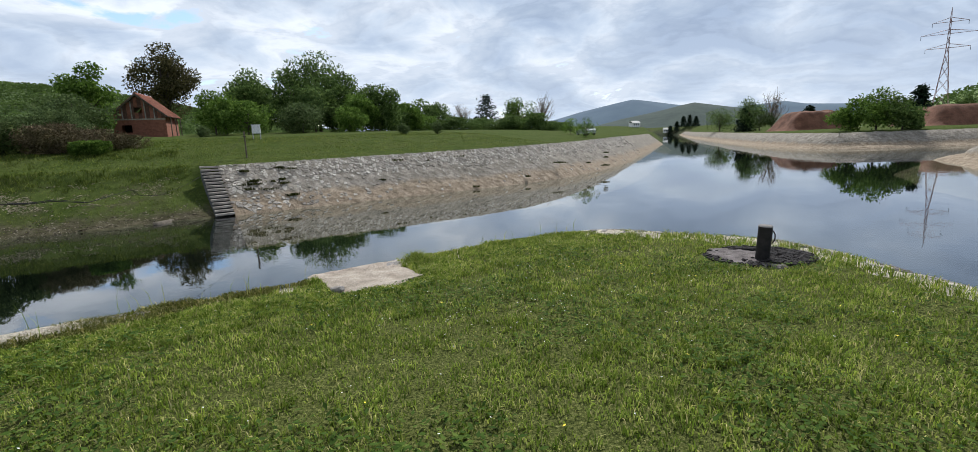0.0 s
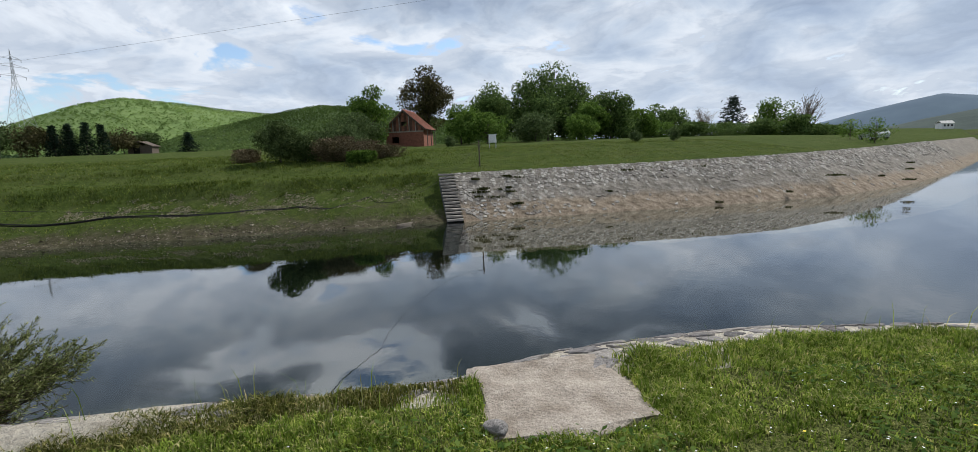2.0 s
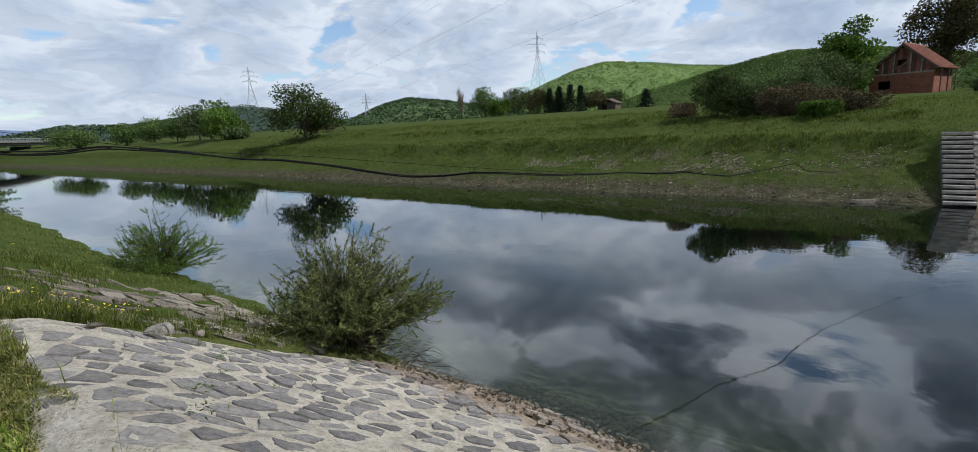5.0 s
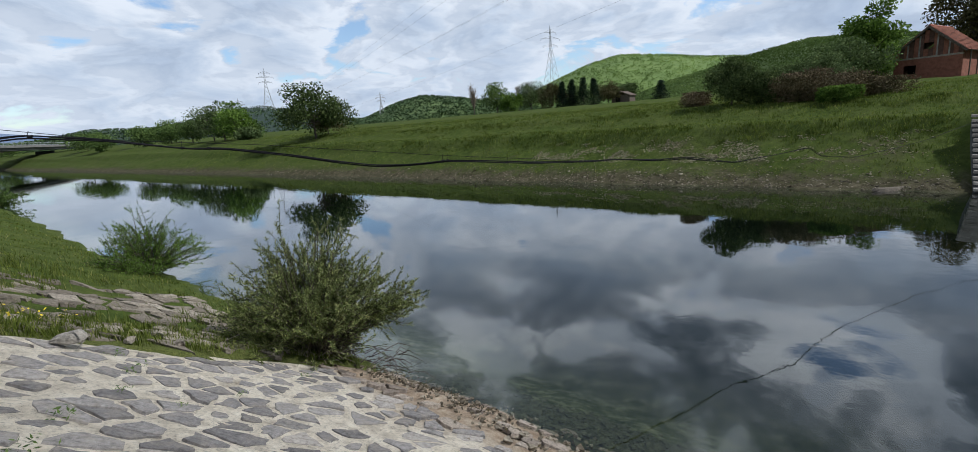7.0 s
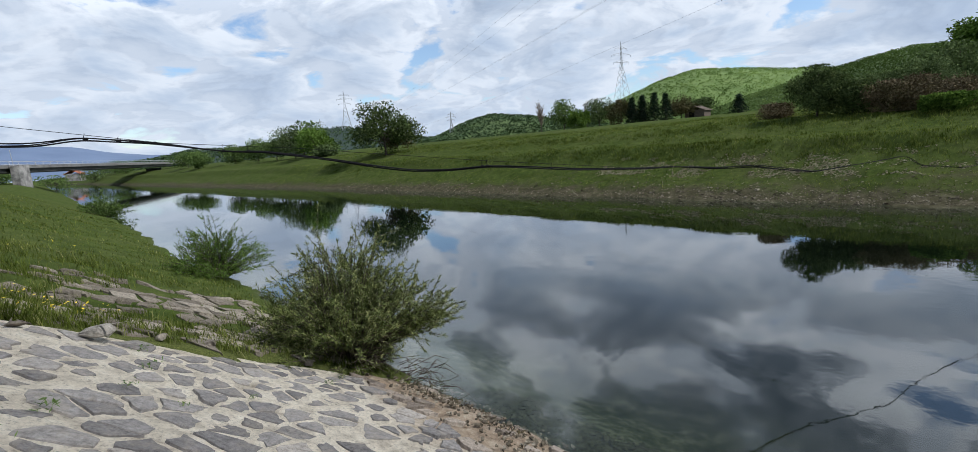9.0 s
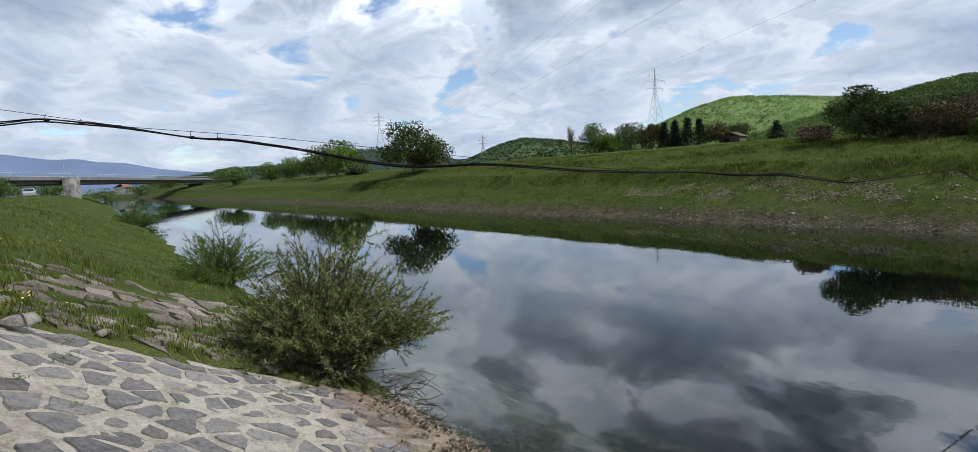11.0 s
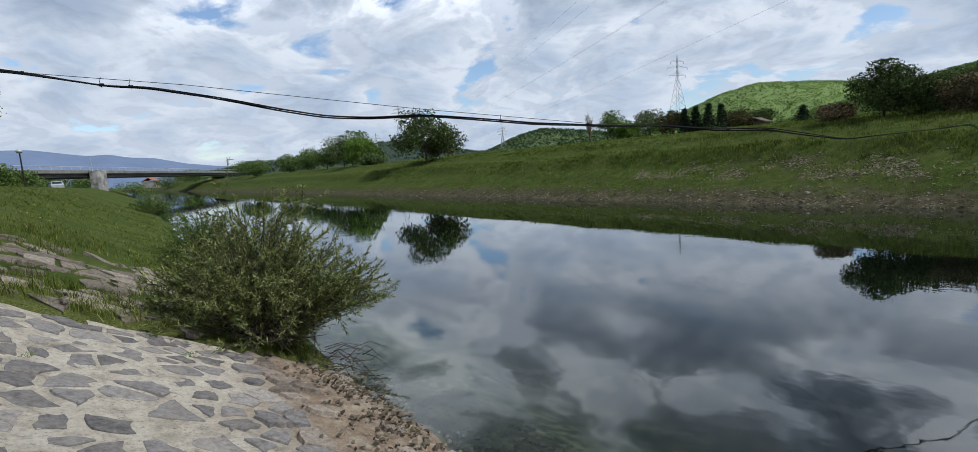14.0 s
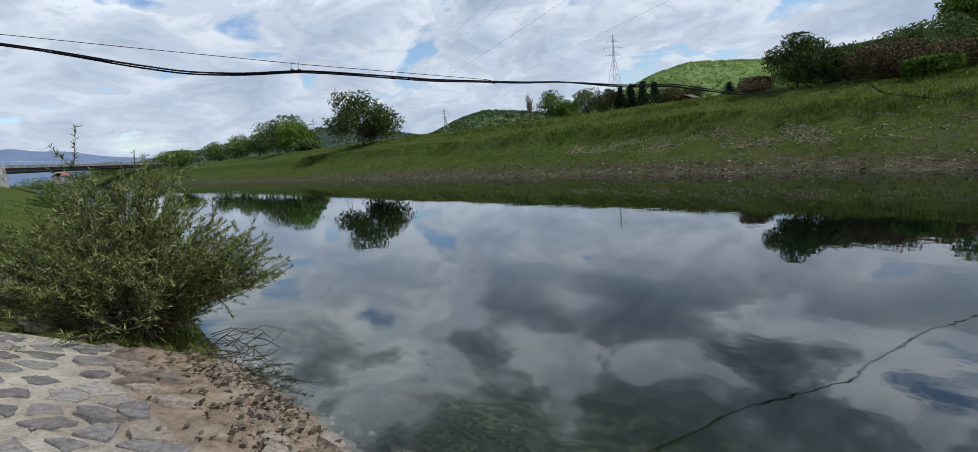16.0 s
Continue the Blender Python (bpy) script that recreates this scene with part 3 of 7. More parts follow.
def land(x, y):
    """Height, distance inland, which land, how bare and how far under water."""
    x, y = np.asarray(x, float), np.asarray(y, float)
    a, b = x * CU[0] + y * CU[1], x * CN[0] + y * CN[1]
    ds = np.stack([inland(x, y, p) for p in (LAND_NEAR, LAND_FAR, LAND_RIGHT, LAND_CAPE)])
    # uneven earth shores away from the linings
    wob = fbm2(x, y, 0.45, 3, 4) * 0.55
    ds[1] += wob * step01(a, -3.4, -1.0)
    ds[0] += wob * 0.7 * step01(a, END_A + 0.4, END_A + 4)
    which, d = ds.argmax(0), ds.max(0)
    rough = fbm2(x, y, 0.16, 5, 4)
    fine = fbm2(x, y, 1.6, 6, 4)
    # near side: mortared slope, lawn on top; an earthen, higher bank further along
    lawn = np.interp(d, [-9, 0, LINING_RUN - 1, LINING_RUN - 0.3, LINING_RUN + 0.1, LINING_RUN + 0.5, 12, 60, 900], [-4.8, 0, 1.99, 2.28, LAWN_Z + 0.02, LAWN_Z + 0.02, LAWN_Z + 0.05, 2.6, 6])
    lawn -= step01(a, -2.2, -0.6) * np.interp(d, [0, LINING_RUN - 1, LINING_RUN - 0.3, LINING_RUN + 0.1], [0, 0.16, 0.08, 0.0])
    lawn += 0.05 * rough * step01(d, 4.6, 7)
    bank = np.interp(d, [-9, 0, 4.4, 6.6, 9, 12, 30, 90, 900], [-4.0, 0, 2.1, 2.86, 3.02, 2.70, 2.30, 2.60, 8]) + 0.08 * fine * step01(d, -0.5, 1)
    k = step01(a, END_A - 0.6, END_A + 2.5)
    z0 = lawn * (1 - k) + bank * k
    # far side: terraced meadow bank to one side of the stairs, lined bank to the other
    left = np.interp(d, [-7, 0, 0.5, 1.6, 4.2, 5.6, 8.5, 11.5, 30, 70, 250, 2500], [-3.2, 0, 0.16, 0.62, 1.62, 2.48, 2.80, 3.55, 4.60, 5.95, 9.6, 30])
    left += (0.10 * fine + 0.16 * rough) * step01(d, 0.2, 2.5)
    lift = np.interp(a, [-60, -30, -5], [0.42, 0.25, 0.0])
    right = np.interp(d, [-7, 0, STAIR_RUN, STAIR_RUN + 0.8, 16, 30, 70, 250, 2500], [-4.4, 0, STAIR_RISE, 2.66, 3.82, 4.60, 5.7, 7.0, 16])
    right += lift * step01(d, 0.5, 4) + (0.05 * fine + 0.10 * rough) * step01(d, STAIR_RUN, STAIR_RUN + 2)
    k = step01(a, STAIR_A - 0.2, STAIR_A + 0.7)
    z1 = right * (1 - k) + left * k
    z2 = np.interp(d, [-9, 0, 2.2, 4.6, 7, 40, 300, 2500], [-4, 0, 1.15, 2.3, 2.6, 3.2, 6, 12]) + 0.12 * rough * step01(d, 4, 9)
    z3 = np.interp(d, [-9, 0, 5, 7, 60, 900], [-4.5, 0, 2.5, 2.6, 3, 6])
    z = np.choose(which, [z0, z1, z2, z3])
    z = np.where(z < -1.9, -1.9 + 0.12 * rough, z + np.where(d < 0, 0.08 * fine, 0))
    # the valley floor rises beyond the far reach
    z = z + np.where((which > 0) & (which < 3) & (d > 6), step01(y, 300, 420) * 3.8, 0)
    earthy = ((which == 1) & (a > -3.9)) | ((which == 0) & (a > END_A))
    bare = earthy * (1 - step01(d + 0.9 * fine + 0.5 * rough, 0.7, 1.9)) * (which == 1)
    scree = (which == 1) * step01(fine + 0.6 * rough, 0.10, 0.45) * step01(d, 1.5, 2.4) * (1 - step01(d, 4.0, 4.8)) * step01(a, -3, 0) * (1 - step01(a, 14, 24))
    bare = np.maximum(np.maximum(bare, scree * 0.8), (which == 2) * (1 - step01(d, 4.2, 5)))
    bed = 1 - step01(d, -0.35, 0.15)
    return z, d, which, np.clip(bare, 0, 1), bed


def lining_end(s):
    return END_TOP + (END_A - END_TOP) * np.clip(s / LINING_RUN, 0, 1)


def grow(lo, hi, fine, rate, biggest=260.0):
    """Line places: even between lo and hi, ever wider steps outside, to the horizon."""
    mid = list(np.arange(lo, hi + 1e-6, fine))
    s, x, up = fine, hi, []
    while x < 2700:
        s = min(s * rate, biggest)
        x += s
        up.append(x)
    s, x, dn = fine, lo, []
    while x > -2700:
        s = min(s * rate, biggest)
        x -= s
        dn.append(x)
    return np.array(dn[::-1] + mid + up)


def build_ground():
    la = grow(-11, 24, 0.28, 1.055)
    lb = np.concatenate([grow(-3, 10.6, 0.24, 1.075)])
    lb = np.concatenate([lb[lb < 10.7], np.arange(11.2, 27.6, 0.9), np.arange(27.8, 42, 0.3)])
    s, x, up = 0.3, lb[-1], []
    while x < 2700:
        s = min(s * 1.06, 260)
        x += s
        up.append(x)
    lb = np.concatenate([lb, up])
    A, B = np.meshgrid(la, lb)
    X, Y = A * CU[0] + B * CN[0], A * CU[1] + B * CN[1]
    z, d, which, bare, bed = land(X, Y)
    # the mortared lining lies on the ground here
    under = (which == 0) & (d > -2.5) & (d < LINING_RUN + 0.03) & (A < lining_end(LINING_RUN - d) - 0.1)
    z = np.where(under, z - 0.12, z)
    crest = (which == 0) & (d >= LINING_RUN + 0.03) & (d < LINING_RUN + 0.32) & (A < END_TOP - 0.1)
    z = np.where(crest, np.minimum(z, LAWN_Z) - 0.13, z)
    pad = (A > SLAB_A[0] + 0.02) & (A < SLAB_A[1] - 0.02) & (B > SLAB_B[0] + 0.02) & (B < SLAB_B[1])
    z = np.where(pad, z - 0.10, z)
    far_wall = (which == 1) & (A < STAIR_A + 0.4) & (d > -2.5) & (d < STAIR_RUN - 0.1)
    z = np.where(far_wall, z - 0.25, z)
    z = np.where((which > 1) & (d > -4) & (d < 4.6), z - 0.9, z)
    n, m = A.shape
    idx = np.arange(n * m).reshape(n, m)
    f = np.stack([idx[:-1, :-1], idx[:-1, 1:], idx[1:, 1:], idx[1:, :-1]], -1).reshape(-1, 4)[:, ::-1]
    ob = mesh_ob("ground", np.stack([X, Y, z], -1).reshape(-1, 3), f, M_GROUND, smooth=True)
    # how far the bed colour fades to black for depth
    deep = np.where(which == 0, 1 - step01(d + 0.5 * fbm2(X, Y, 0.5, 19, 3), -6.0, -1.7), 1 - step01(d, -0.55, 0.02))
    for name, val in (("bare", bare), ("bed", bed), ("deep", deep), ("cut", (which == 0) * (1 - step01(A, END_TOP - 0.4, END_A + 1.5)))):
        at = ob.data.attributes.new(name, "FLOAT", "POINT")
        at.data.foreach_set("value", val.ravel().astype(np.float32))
    tagged(ob, "grassy canal banks and meadow with bare shores and silty bed", "ground", kind="structure")


build_ground()


def build_water():
    g = grow(-60, 60, 6.0, 1.2, 300)
    A, B = np.meshgrid(g, g)
    n, m = A.shape
    idx = np.arange(n * m).reshape(n, m)
    f = np.stack([idx[:-1, :-1], idx[:-1, 1:], idx[1:, 1:], idx[1:, :-1]], -1).reshape(-1, 4)
    ob = mesh_ob("water", np.stack([A, B, np.zeros_like(A)], -1).reshape(-1, 3), f, M_WATER)
    ob.visible_shadow = False
    tagged(ob, "calm clear canal water mirroring a cloudy sky", "water", kind="structure")


build_water()


# ---------------------------------------------------------------- rubble linings
def polygon_cells(w, h, cx, cy, rnd, rows_shift=True):
    """Irregular stone outlines: jittered cells clipped against their neighbours."""
    nx, ny = int(w / cx) + 1, int(h / cy) + 1
    pts = {}
    for j in range(-1, ny + 1):
        for i in range(-1, nx + 1):
            pts[i, j] = ((i + 0.5 + (0.5 if j % 2 else 0) + rnd.uniform(-0.44, 0.44)) * cx, (j + 0.5 + rnd.uniform(-0.42, 0.42)) * cy)
    cells = []
    for (i, j), (px, py) in pts.items():
        if not (0 <= i < nx and 0 <= j < ny):
            continue
        poly = [(px - cx * 1.5, py - cy * 1.6), (px + cx * 1.5, py - cy * 1.6), (px + cx * 1.5, py + cy * 1.6), (px - cx * 1.5, py + cy * 1.6)]
        for dj in (-2, -1, 0, 1, 2):
            for di in (-2, -1, 0, 1, 2):
                q = pts.get((i + di, j + dj))
                if q is None or (di == 0 and dj == 0):
                    continue
                mx, my, nx_, ny_ = (px + q[0]) / 2, (py + q[1]) / 2, q[0] - px, q[1] - py
                out = []
                for (ax, ay), (bx, by) in zip(poly, poly[1:] + poly[:1]):
                    da, db = (ax - mx) * nx_ + (ay - my) * ny_, (bx - mx) * nx_ + (by - my) * ny_
                    if da <= 0:
                        out.append((ax, ay))
                    if (da < 0 < db) or (db < 0 < da):
                        k = da / (da - db)
                        out.append((ax + (bx - ax) * k, ay + (by - ay) * k))
                poly = out
                if len(poly) < 3:
                    break
            if len(poly) < 3:
                break
        if len(poly) >= 3:
            cells.append(((px, py), poly))
    return cells


def stone_arrays(centre, poly, shrink, rnd, place, proud, wave=0.12, lean=0.10):
    """A low, round-edged stone: two rings and a crown, placed on a surface by place(q, s, lift)."""
    px, py = centre
    ring = []
    for (ax, ay), (bx, by) in zip(poly, poly[1:] + poly[:1]):
        ln = math.hypot(bx - ax, by - ay)
        k = max(1, min(3, int(ln / 0.055)))
        for s in range(k):
            ring.append((ax + (bx - ax) * s / k, ay + (by - ay) * s / k))
    ring = [(px + (x - px) * shrink * (1 + rnd.uniform(-wave, wave)), py + (y - py) * shrink * (1 + rnd.uniform(-wave, wave))) for x, y in ring]
    n = len(ring)
    tilt = rnd.uniform(-lean, lean), rnd.uniform(-lean, lean)
    v = [place(x, y, -0.04) for x, y in ring]
    v += [place(px + (x - px) * 0.965, py + (y - py) * 0.965, proud * 0.72 + (x - px) * tilt[0] + (y - py) * tilt[1]) for x, y in ring]
    v += [place(px + (x - px) * 0.78, py + (y - py) * 0.78, proud + (x - px) * tilt[0] + (y - py) * tilt[1] + rnd.uniform(-0.004, 0.004)) for x, y in ring]
    f = []
    for o in (0, n):
        f += [(o + k, o + (k + 1) % n, o + n + (k + 1) % n, o + n + k) for k in range(n)]
    f.append(tuple(2 * n + k for k in range(n)))
    return v, f


def near_place(q, s, lift):
    """On the near lining: q along it (straight, then round the nose), s down from its crest, both in plan."""
    # a rounded crest, then a straight fall to the water
    e = max(s + 0.3, 0.0)
    drop = -0.577 * (e * e / 2.6 if e < 1.3 else 0.65 + e - 1.3)
    flat = -LINING_SLOPE * (max(s, 0.0) if abs(s) > 0.3 else e * e / 1.2) - 0.06 * math.sin(math.pi * min(max((s - 0.1) / 3.4, 0.0), 1.0))
    k = float(step01(q, -2.2, -0.6))
    drop = drop * (1 - k) + flat * k - 0.4 * max(-0.2 - s, 0.0)
    ac = float(NOSE @ CU)
    nrm = 1 / math.sqrt(1 + LINING_SLOPE ** 2)
    if q >= ac:
        way = CN
        base = cp(q, WATER_B - LINING_RUN)
    else:
        an = math.radians(_t0) - (ac - q) / (NOSE_R + 1.6)
        past = max(0.0, -an)
        an = max(an, 0.0)
        way = np.array((math.cos(an), math.sin(an)))
        base = NOSE + way * NOSE_R + np.array((0.0, -past * (NOSE_R + 1.6)))
    p = base + way * (s + lift * LINING_SLOPE * nrm)
    wav = 0.025 * math.sin(q * 1.7 + s * 0.9) + 0.02 * math.sin(q * 0.6 - s * 1.3)
    return (p[0], p[1], 2.365 + drop + lift * nrm + wav - 0.02 * float(step01(-q, 2.3, 3.0)))


def build_near_lining():
    root = new("lining")
    tagged(root, "sloping canal lining of grey rubble stones set in pale mortar", "canal lining", kind="structure")
    # the bed of mortar
    qs, ss = np.arange(-17.5, END_A + 0.01, 0.09), np.concatenate([np.arange(-0.62, LINING_RUN + 0.5, 0.09), np.arange(LINING_RUN + 0.6, LINING_RUN + 3.2, 0.4)])
    rnd = random.Random(11)
    vs, stain, ooze = [], [], []
    for q_ in qs:
        for s in ss:
            # the last stretch narrows to the skewed end
            q = q_ if q_ < 1.5 else 1.5 + (q_ - 1.5) * (float(lining_end(s)) - 1.5) / (END_A - 1.5)
            n = float(fbm2(np.array(q), np.array(s), 2.2, 21, 4)) * 0.018 + float(fbm2(np.array(q), np.array(s), 7.0, 22, 2)) * 0.010
            edge = step01(s, LINING_RUN - 1.55 + 0.25 * math.sin(q * 2.1) + 0.15 * math.sin(q * 5.3), LINING_RUN - 0.75)
            rag = 0.055 * float(edge) * float(fbm2(np.array(q), np.array(s), 4.0, 23, 3))
            vs.append(near_place(q, s, n + rag - 0.03 * float(edge)))
            stain.append(float(edge))
            ooze.append(float(step01(-vs[-1][2], -0.03, 0.10)))
    n, m = len(qs), len(ss)
    idx = np.arange(n * m).reshape(n, m)
    f = np.stack([idx[:-1, :-1], idx[1:, :-1], idx[1:, 1:], idx[:-1, 1:]], -1).reshape(-1, 4)[:, ::-1]
    bed = mesh_ob("mortar_bed", vs, f, M_MORTAR, root, "pale crumbly lime mortar, stained brown at the waterline", smooth=True)
    at = bed.data.attributes.new("stain", "FLOAT", "POINT")
    at.data.foreach_set("value", np.array(stain, np.float32))
    at = bed.data.attributes.new("silt", "FLOAT", "POINT")
    at.data.foreach_set("value", np.array(ooze, np.float32))
    # stones
    cells = polygon_cells(END_A + 17.0, LINING_RUN + 1.3, 0.33, 0.22, rnd)
    near, rest = [], []
    for (px, py), poly in cells:
        q0, s0 = px - 17.0, py - 0.4
        if q0 > lining_end(s0) - 0.15 or s0 > LINING_RUN + 0.5 or s0 < -0.12:
            continue
        low = float(step01(s0, LINING_RUN - 1.2, LINING_RUN - 0.45))
        if rnd.random() < 0.07 + 0.66 * low:
            continue
        shrink = rnd.choice((0.50, 0.62, 0.70, 0.76, 0.80, 0.85)) * rnd.uniform(0.94, 1.04)
        it = ((q0, s0), [(x - 17.0, y - 0.4) for x, y in poly], shrink)
        (near if -3.3 < q0 and s0 < LINING_RUN - 0.3 else rest).append(it)
    near.sort(key=lambda c: abs(c[0][0] - 1.0) + 0.5 * abs(c[0][1] - 2))
    rest += near[300:]
    dull = LINING_RUN - 1.05
    for c, poly, shrink in near[:300]:
        v, f = stone_arrays(c, poly, shrink, rnd, near_place, rnd.uniform(0.005, 0.016), 0.20, 0.03)
        mesh_ob("stone", v, f, M_STONE if c[1] < dull else M_STONE_STAINED, root)
    for mat, low in ((M_STONE, False), (M_STONE_STAINED, True)):
        vs, fs = [], []
        for c, poly, shrink in rest:
            if (c[1] >= dull) != low:
                continue
            v, f = stone_arrays(c, poly, shrink, rnd, near_place, rnd.uniform(0.002, 0.010) if low else rnd.uniform(0.005, 0.016), 0.20, 0.03)
            fs += [tuple(k + len(vs) for k in face) for face in f]
            vs += v
        tagged(mesh_ob("stone_rest", vs, fs, mat, root), kind="stuff")


build_near_lining()


def shore_line(poly, i0, i1, step):
    """Even points along part of a shoreline, with the way inland at each."""
    pts = np.array(poly[i0:i1 + 1], float)
    seg = np.linalg.norm(np.diff(pts, axis=0), axis=1)
    cum = np.concatenate([[0], np.cumsum(seg)])
    g = np.arange(0, cum[-1], step)
    p = np.stack([np.interp(g, cum, pts[:, 0]), np.interp(g, cum, pts[:, 1])], 1)
    for _ in range(int(3 / step)):
        p[1:-1] = (p[:-2] + 2 * p[1:-1] + p[2:]) / 4
    t = np.gradient(p, axis=0)
    t /= np.linalg.norm(t, axis=1)[:, None]
    return g, p, t


def build_far_lining():
    """The lined bank past the stairs: rubble on the upper half, silted and smooth below."""
    root = new("lining")
    tagged(root, "pale rubble canal lining with silted lower band and weeds in the joints", "canal lining", kind="structure")
    start = tuple(cp(STAIR_A - STAIR_W / 2, FAR_B))
    poly = [start] + LAND_FAR[8:15]
    g, p, t = shore_line(poly, 0, len(poly) - 1, 0.3)
    inn = np.stack([-t[:, 1], t[:, 0]], 1)
    lift = np.interp(p @ CU, [-60, -30, -5], [0.42, 0.25, 0.0])

    def place(q, s, up):
        k = q / 0.3
        x = [np.interp(k, np.arange(len(p)), c) for c in (p[:, 0], p[:, 1], inn[:, 0], inn[:, 1], lift)]
        z = np.interp(s, [-2.5, 0, STAIR_RUN], [-1.6, 0.0, STAIR_RISE]) + x[4] * np.clip(s / 4, 0, 1)
        return (x[0] + x[2] * (s - 0.5 * up), x[1] + x[3] * (s - 0.5 * up), float(z) + 0.84 * up)
    rnd = random.Random(5)
    qs, ss = np.arange(0, g[-1], 0.35), np.concatenate([[-2.5, -1.2], np.arange(-0.4, STAIR_RUN + 0.35, 0.2)])
    vs = []
    for q in qs:
        for s in ss:
            vs.append(place(q, s, 0.06 * float(fbm2(np.array(q), np.array(s), 1.6, 31, 5, 0.62))))
    n, m = len(qs), len(ss)
    idx = np.arange(n * m).reshape(n, m)
    f = np.stack([idx[:-1, :-1], idx[1:, :-1], idx[1:, 1:], idx[:-1, 1:]], -1).reshape(-1, 4)
    mesh_ob("silted_bed", vs, f, M_SILT, root, "pale sandy silt over the lower stones", smooth=True)
    cells = polygon_cells(72, 3.9, 0.29, 0.165, rnd)
    near, rest = [], []
    for (px, py), poly_ in cells:
        s0 = py + 0.25
        low = 1 - float(step01(s0 + 0.5 * math.sin(px * 0.8) * 0.4 - 0.35 * step01(px, 0, 9) + 0.5 * step01(5 - px, 0, 5), 1.7, 2.6))
        if s0 > STAIR_RUN + 0.15 or px > g[-1] - 1 or rnd.random() < 0.08 + (0.40 + 0.46 * float(step01(px, 3, 9))) * low:
            continue
        it = ((px, s0), [(x, y + 0.25) for x, y in poly_], rnd.uniform(0.74, 0.95))
        (near if px < 26 else rest).append(it)
    near.sort(key=lambda c: c[0][0])
    rest += near[300:]
    for c, poly_, sh in near[:300]:
        v, f = stone_arrays(c, poly_, sh, rnd, place, rnd.uniform(0.006, 0.040), 0.16, 0.16)
        mesh_ob("stone", v, f, M_STONE_PALE, root)
    vs, fs = [], []
    for c, poly_, sh in rest:
        v, f = stone_arrays(c, poly_, sh, rnd, place, rnd.uniform(0.006, 0.040), 0.16, 0.16)
        fs += [tuple(k + len(vs) for k in face) for face in f]
        vs += v
    tagged(mesh_ob("stone_rest", vs, fs, M_STONE_PALE, root), kind="stuff")


build_far_lining()


def build_right_lining():
    """Lined banks of the far channel: a berm of silt under a stone slope."""
    for name, poly in (("lining", LAND_RIGHT[1:11]), ("lining", LAND_CAPE[1:8])):
        g, p, t = shore_line(poly, 0, len(poly) - 1, 1.0)
        inn = np.stack([-t[:, 1], t[:, 0]], 1)
        rows = [(-3, -1.5), (0, 0.02), (0.8, 0.30), (2.0, 0.50), (2.3, 0.95), (3.6, 1.75), (4.7, 2.40), (5.2, 2.46)]
        vs = []
        for k in range(len(p)):
            for s, z in rows:
                w = 0.24 * float(fbm2(np.array(g[k]), np.array(s), 0.9, 41, 4, 0.6))
                vs.append((p[k, 0] + inn[k, 0] * (s + w), p[k, 1] + inn[k, 1] * (s + w), z + w * 0.6))
        n, m = len(p), len(rows)
        idx = np.arange(n * m).reshape(n, m)
        f = np.stack([idx[:-1, :-1], idx[1:, :-1], idx[1:, 1:], idx[:-1, 1:]], -1).reshape(-1, 4)
        tagged(mesh_ob(name, vs, f, M_SILT, smooth=True), "pale stone canal lining with a silted berm", "canal lining", kind="structure")


build_right_lining()


def build_stairs():
    root = new("stairs")
    tagged(root, "narrow worn concrete steps down the bank to the water", "stairs", kind="structure")
    n = 15
    rise, run = STAIR_RISE / n, STAIR_RUN / n
    ang = math.atan2(CU[1], CU[0])
    for i in range(n):
        bm = box_bm((STAIR_W * random.Random(i + 40).uniform(0.93, 1.02), run + 0.06, rise * 0.62), bevel=0.018)
        ob = part("step", bm, M_STEP, root)
        c = cp(STAIR_A, FAR_B + run * (i + 0.5))
        ob.matrix_basis = pose(c[0], c[1], rise * (i + 0.74), 0, random.Random(i).uniform(-1.6, 1.6), math.degrees(ang) + random.Random(i + 9).uniform(-2, 2))
    # the sloping body under the steps, coloured dark to read as shade between them
    for off, w, h, nm in ((0.0, STAIR_W - 0.04, -0.06, "stair_body"),):
        bm = bmesh.new()
        pts = []
        for s, z in ((-0.5, -0.5), (STAIR_RUN, STAIR_RISE - 0.12)):
            for e in (-w / 2, w / 2):
                for dz in (h, h - 0.5):
                    c = cp(STAIR_A + off + e, FAR_B + s)
                    pts.append(bm.verts.new((c[0], c[1], z + dz)))
        bmesh.ops.convex_hull(bm, input=bm.verts)
        part(nm, bm, M_BRIDGE_DARK, root)


build_stairs()

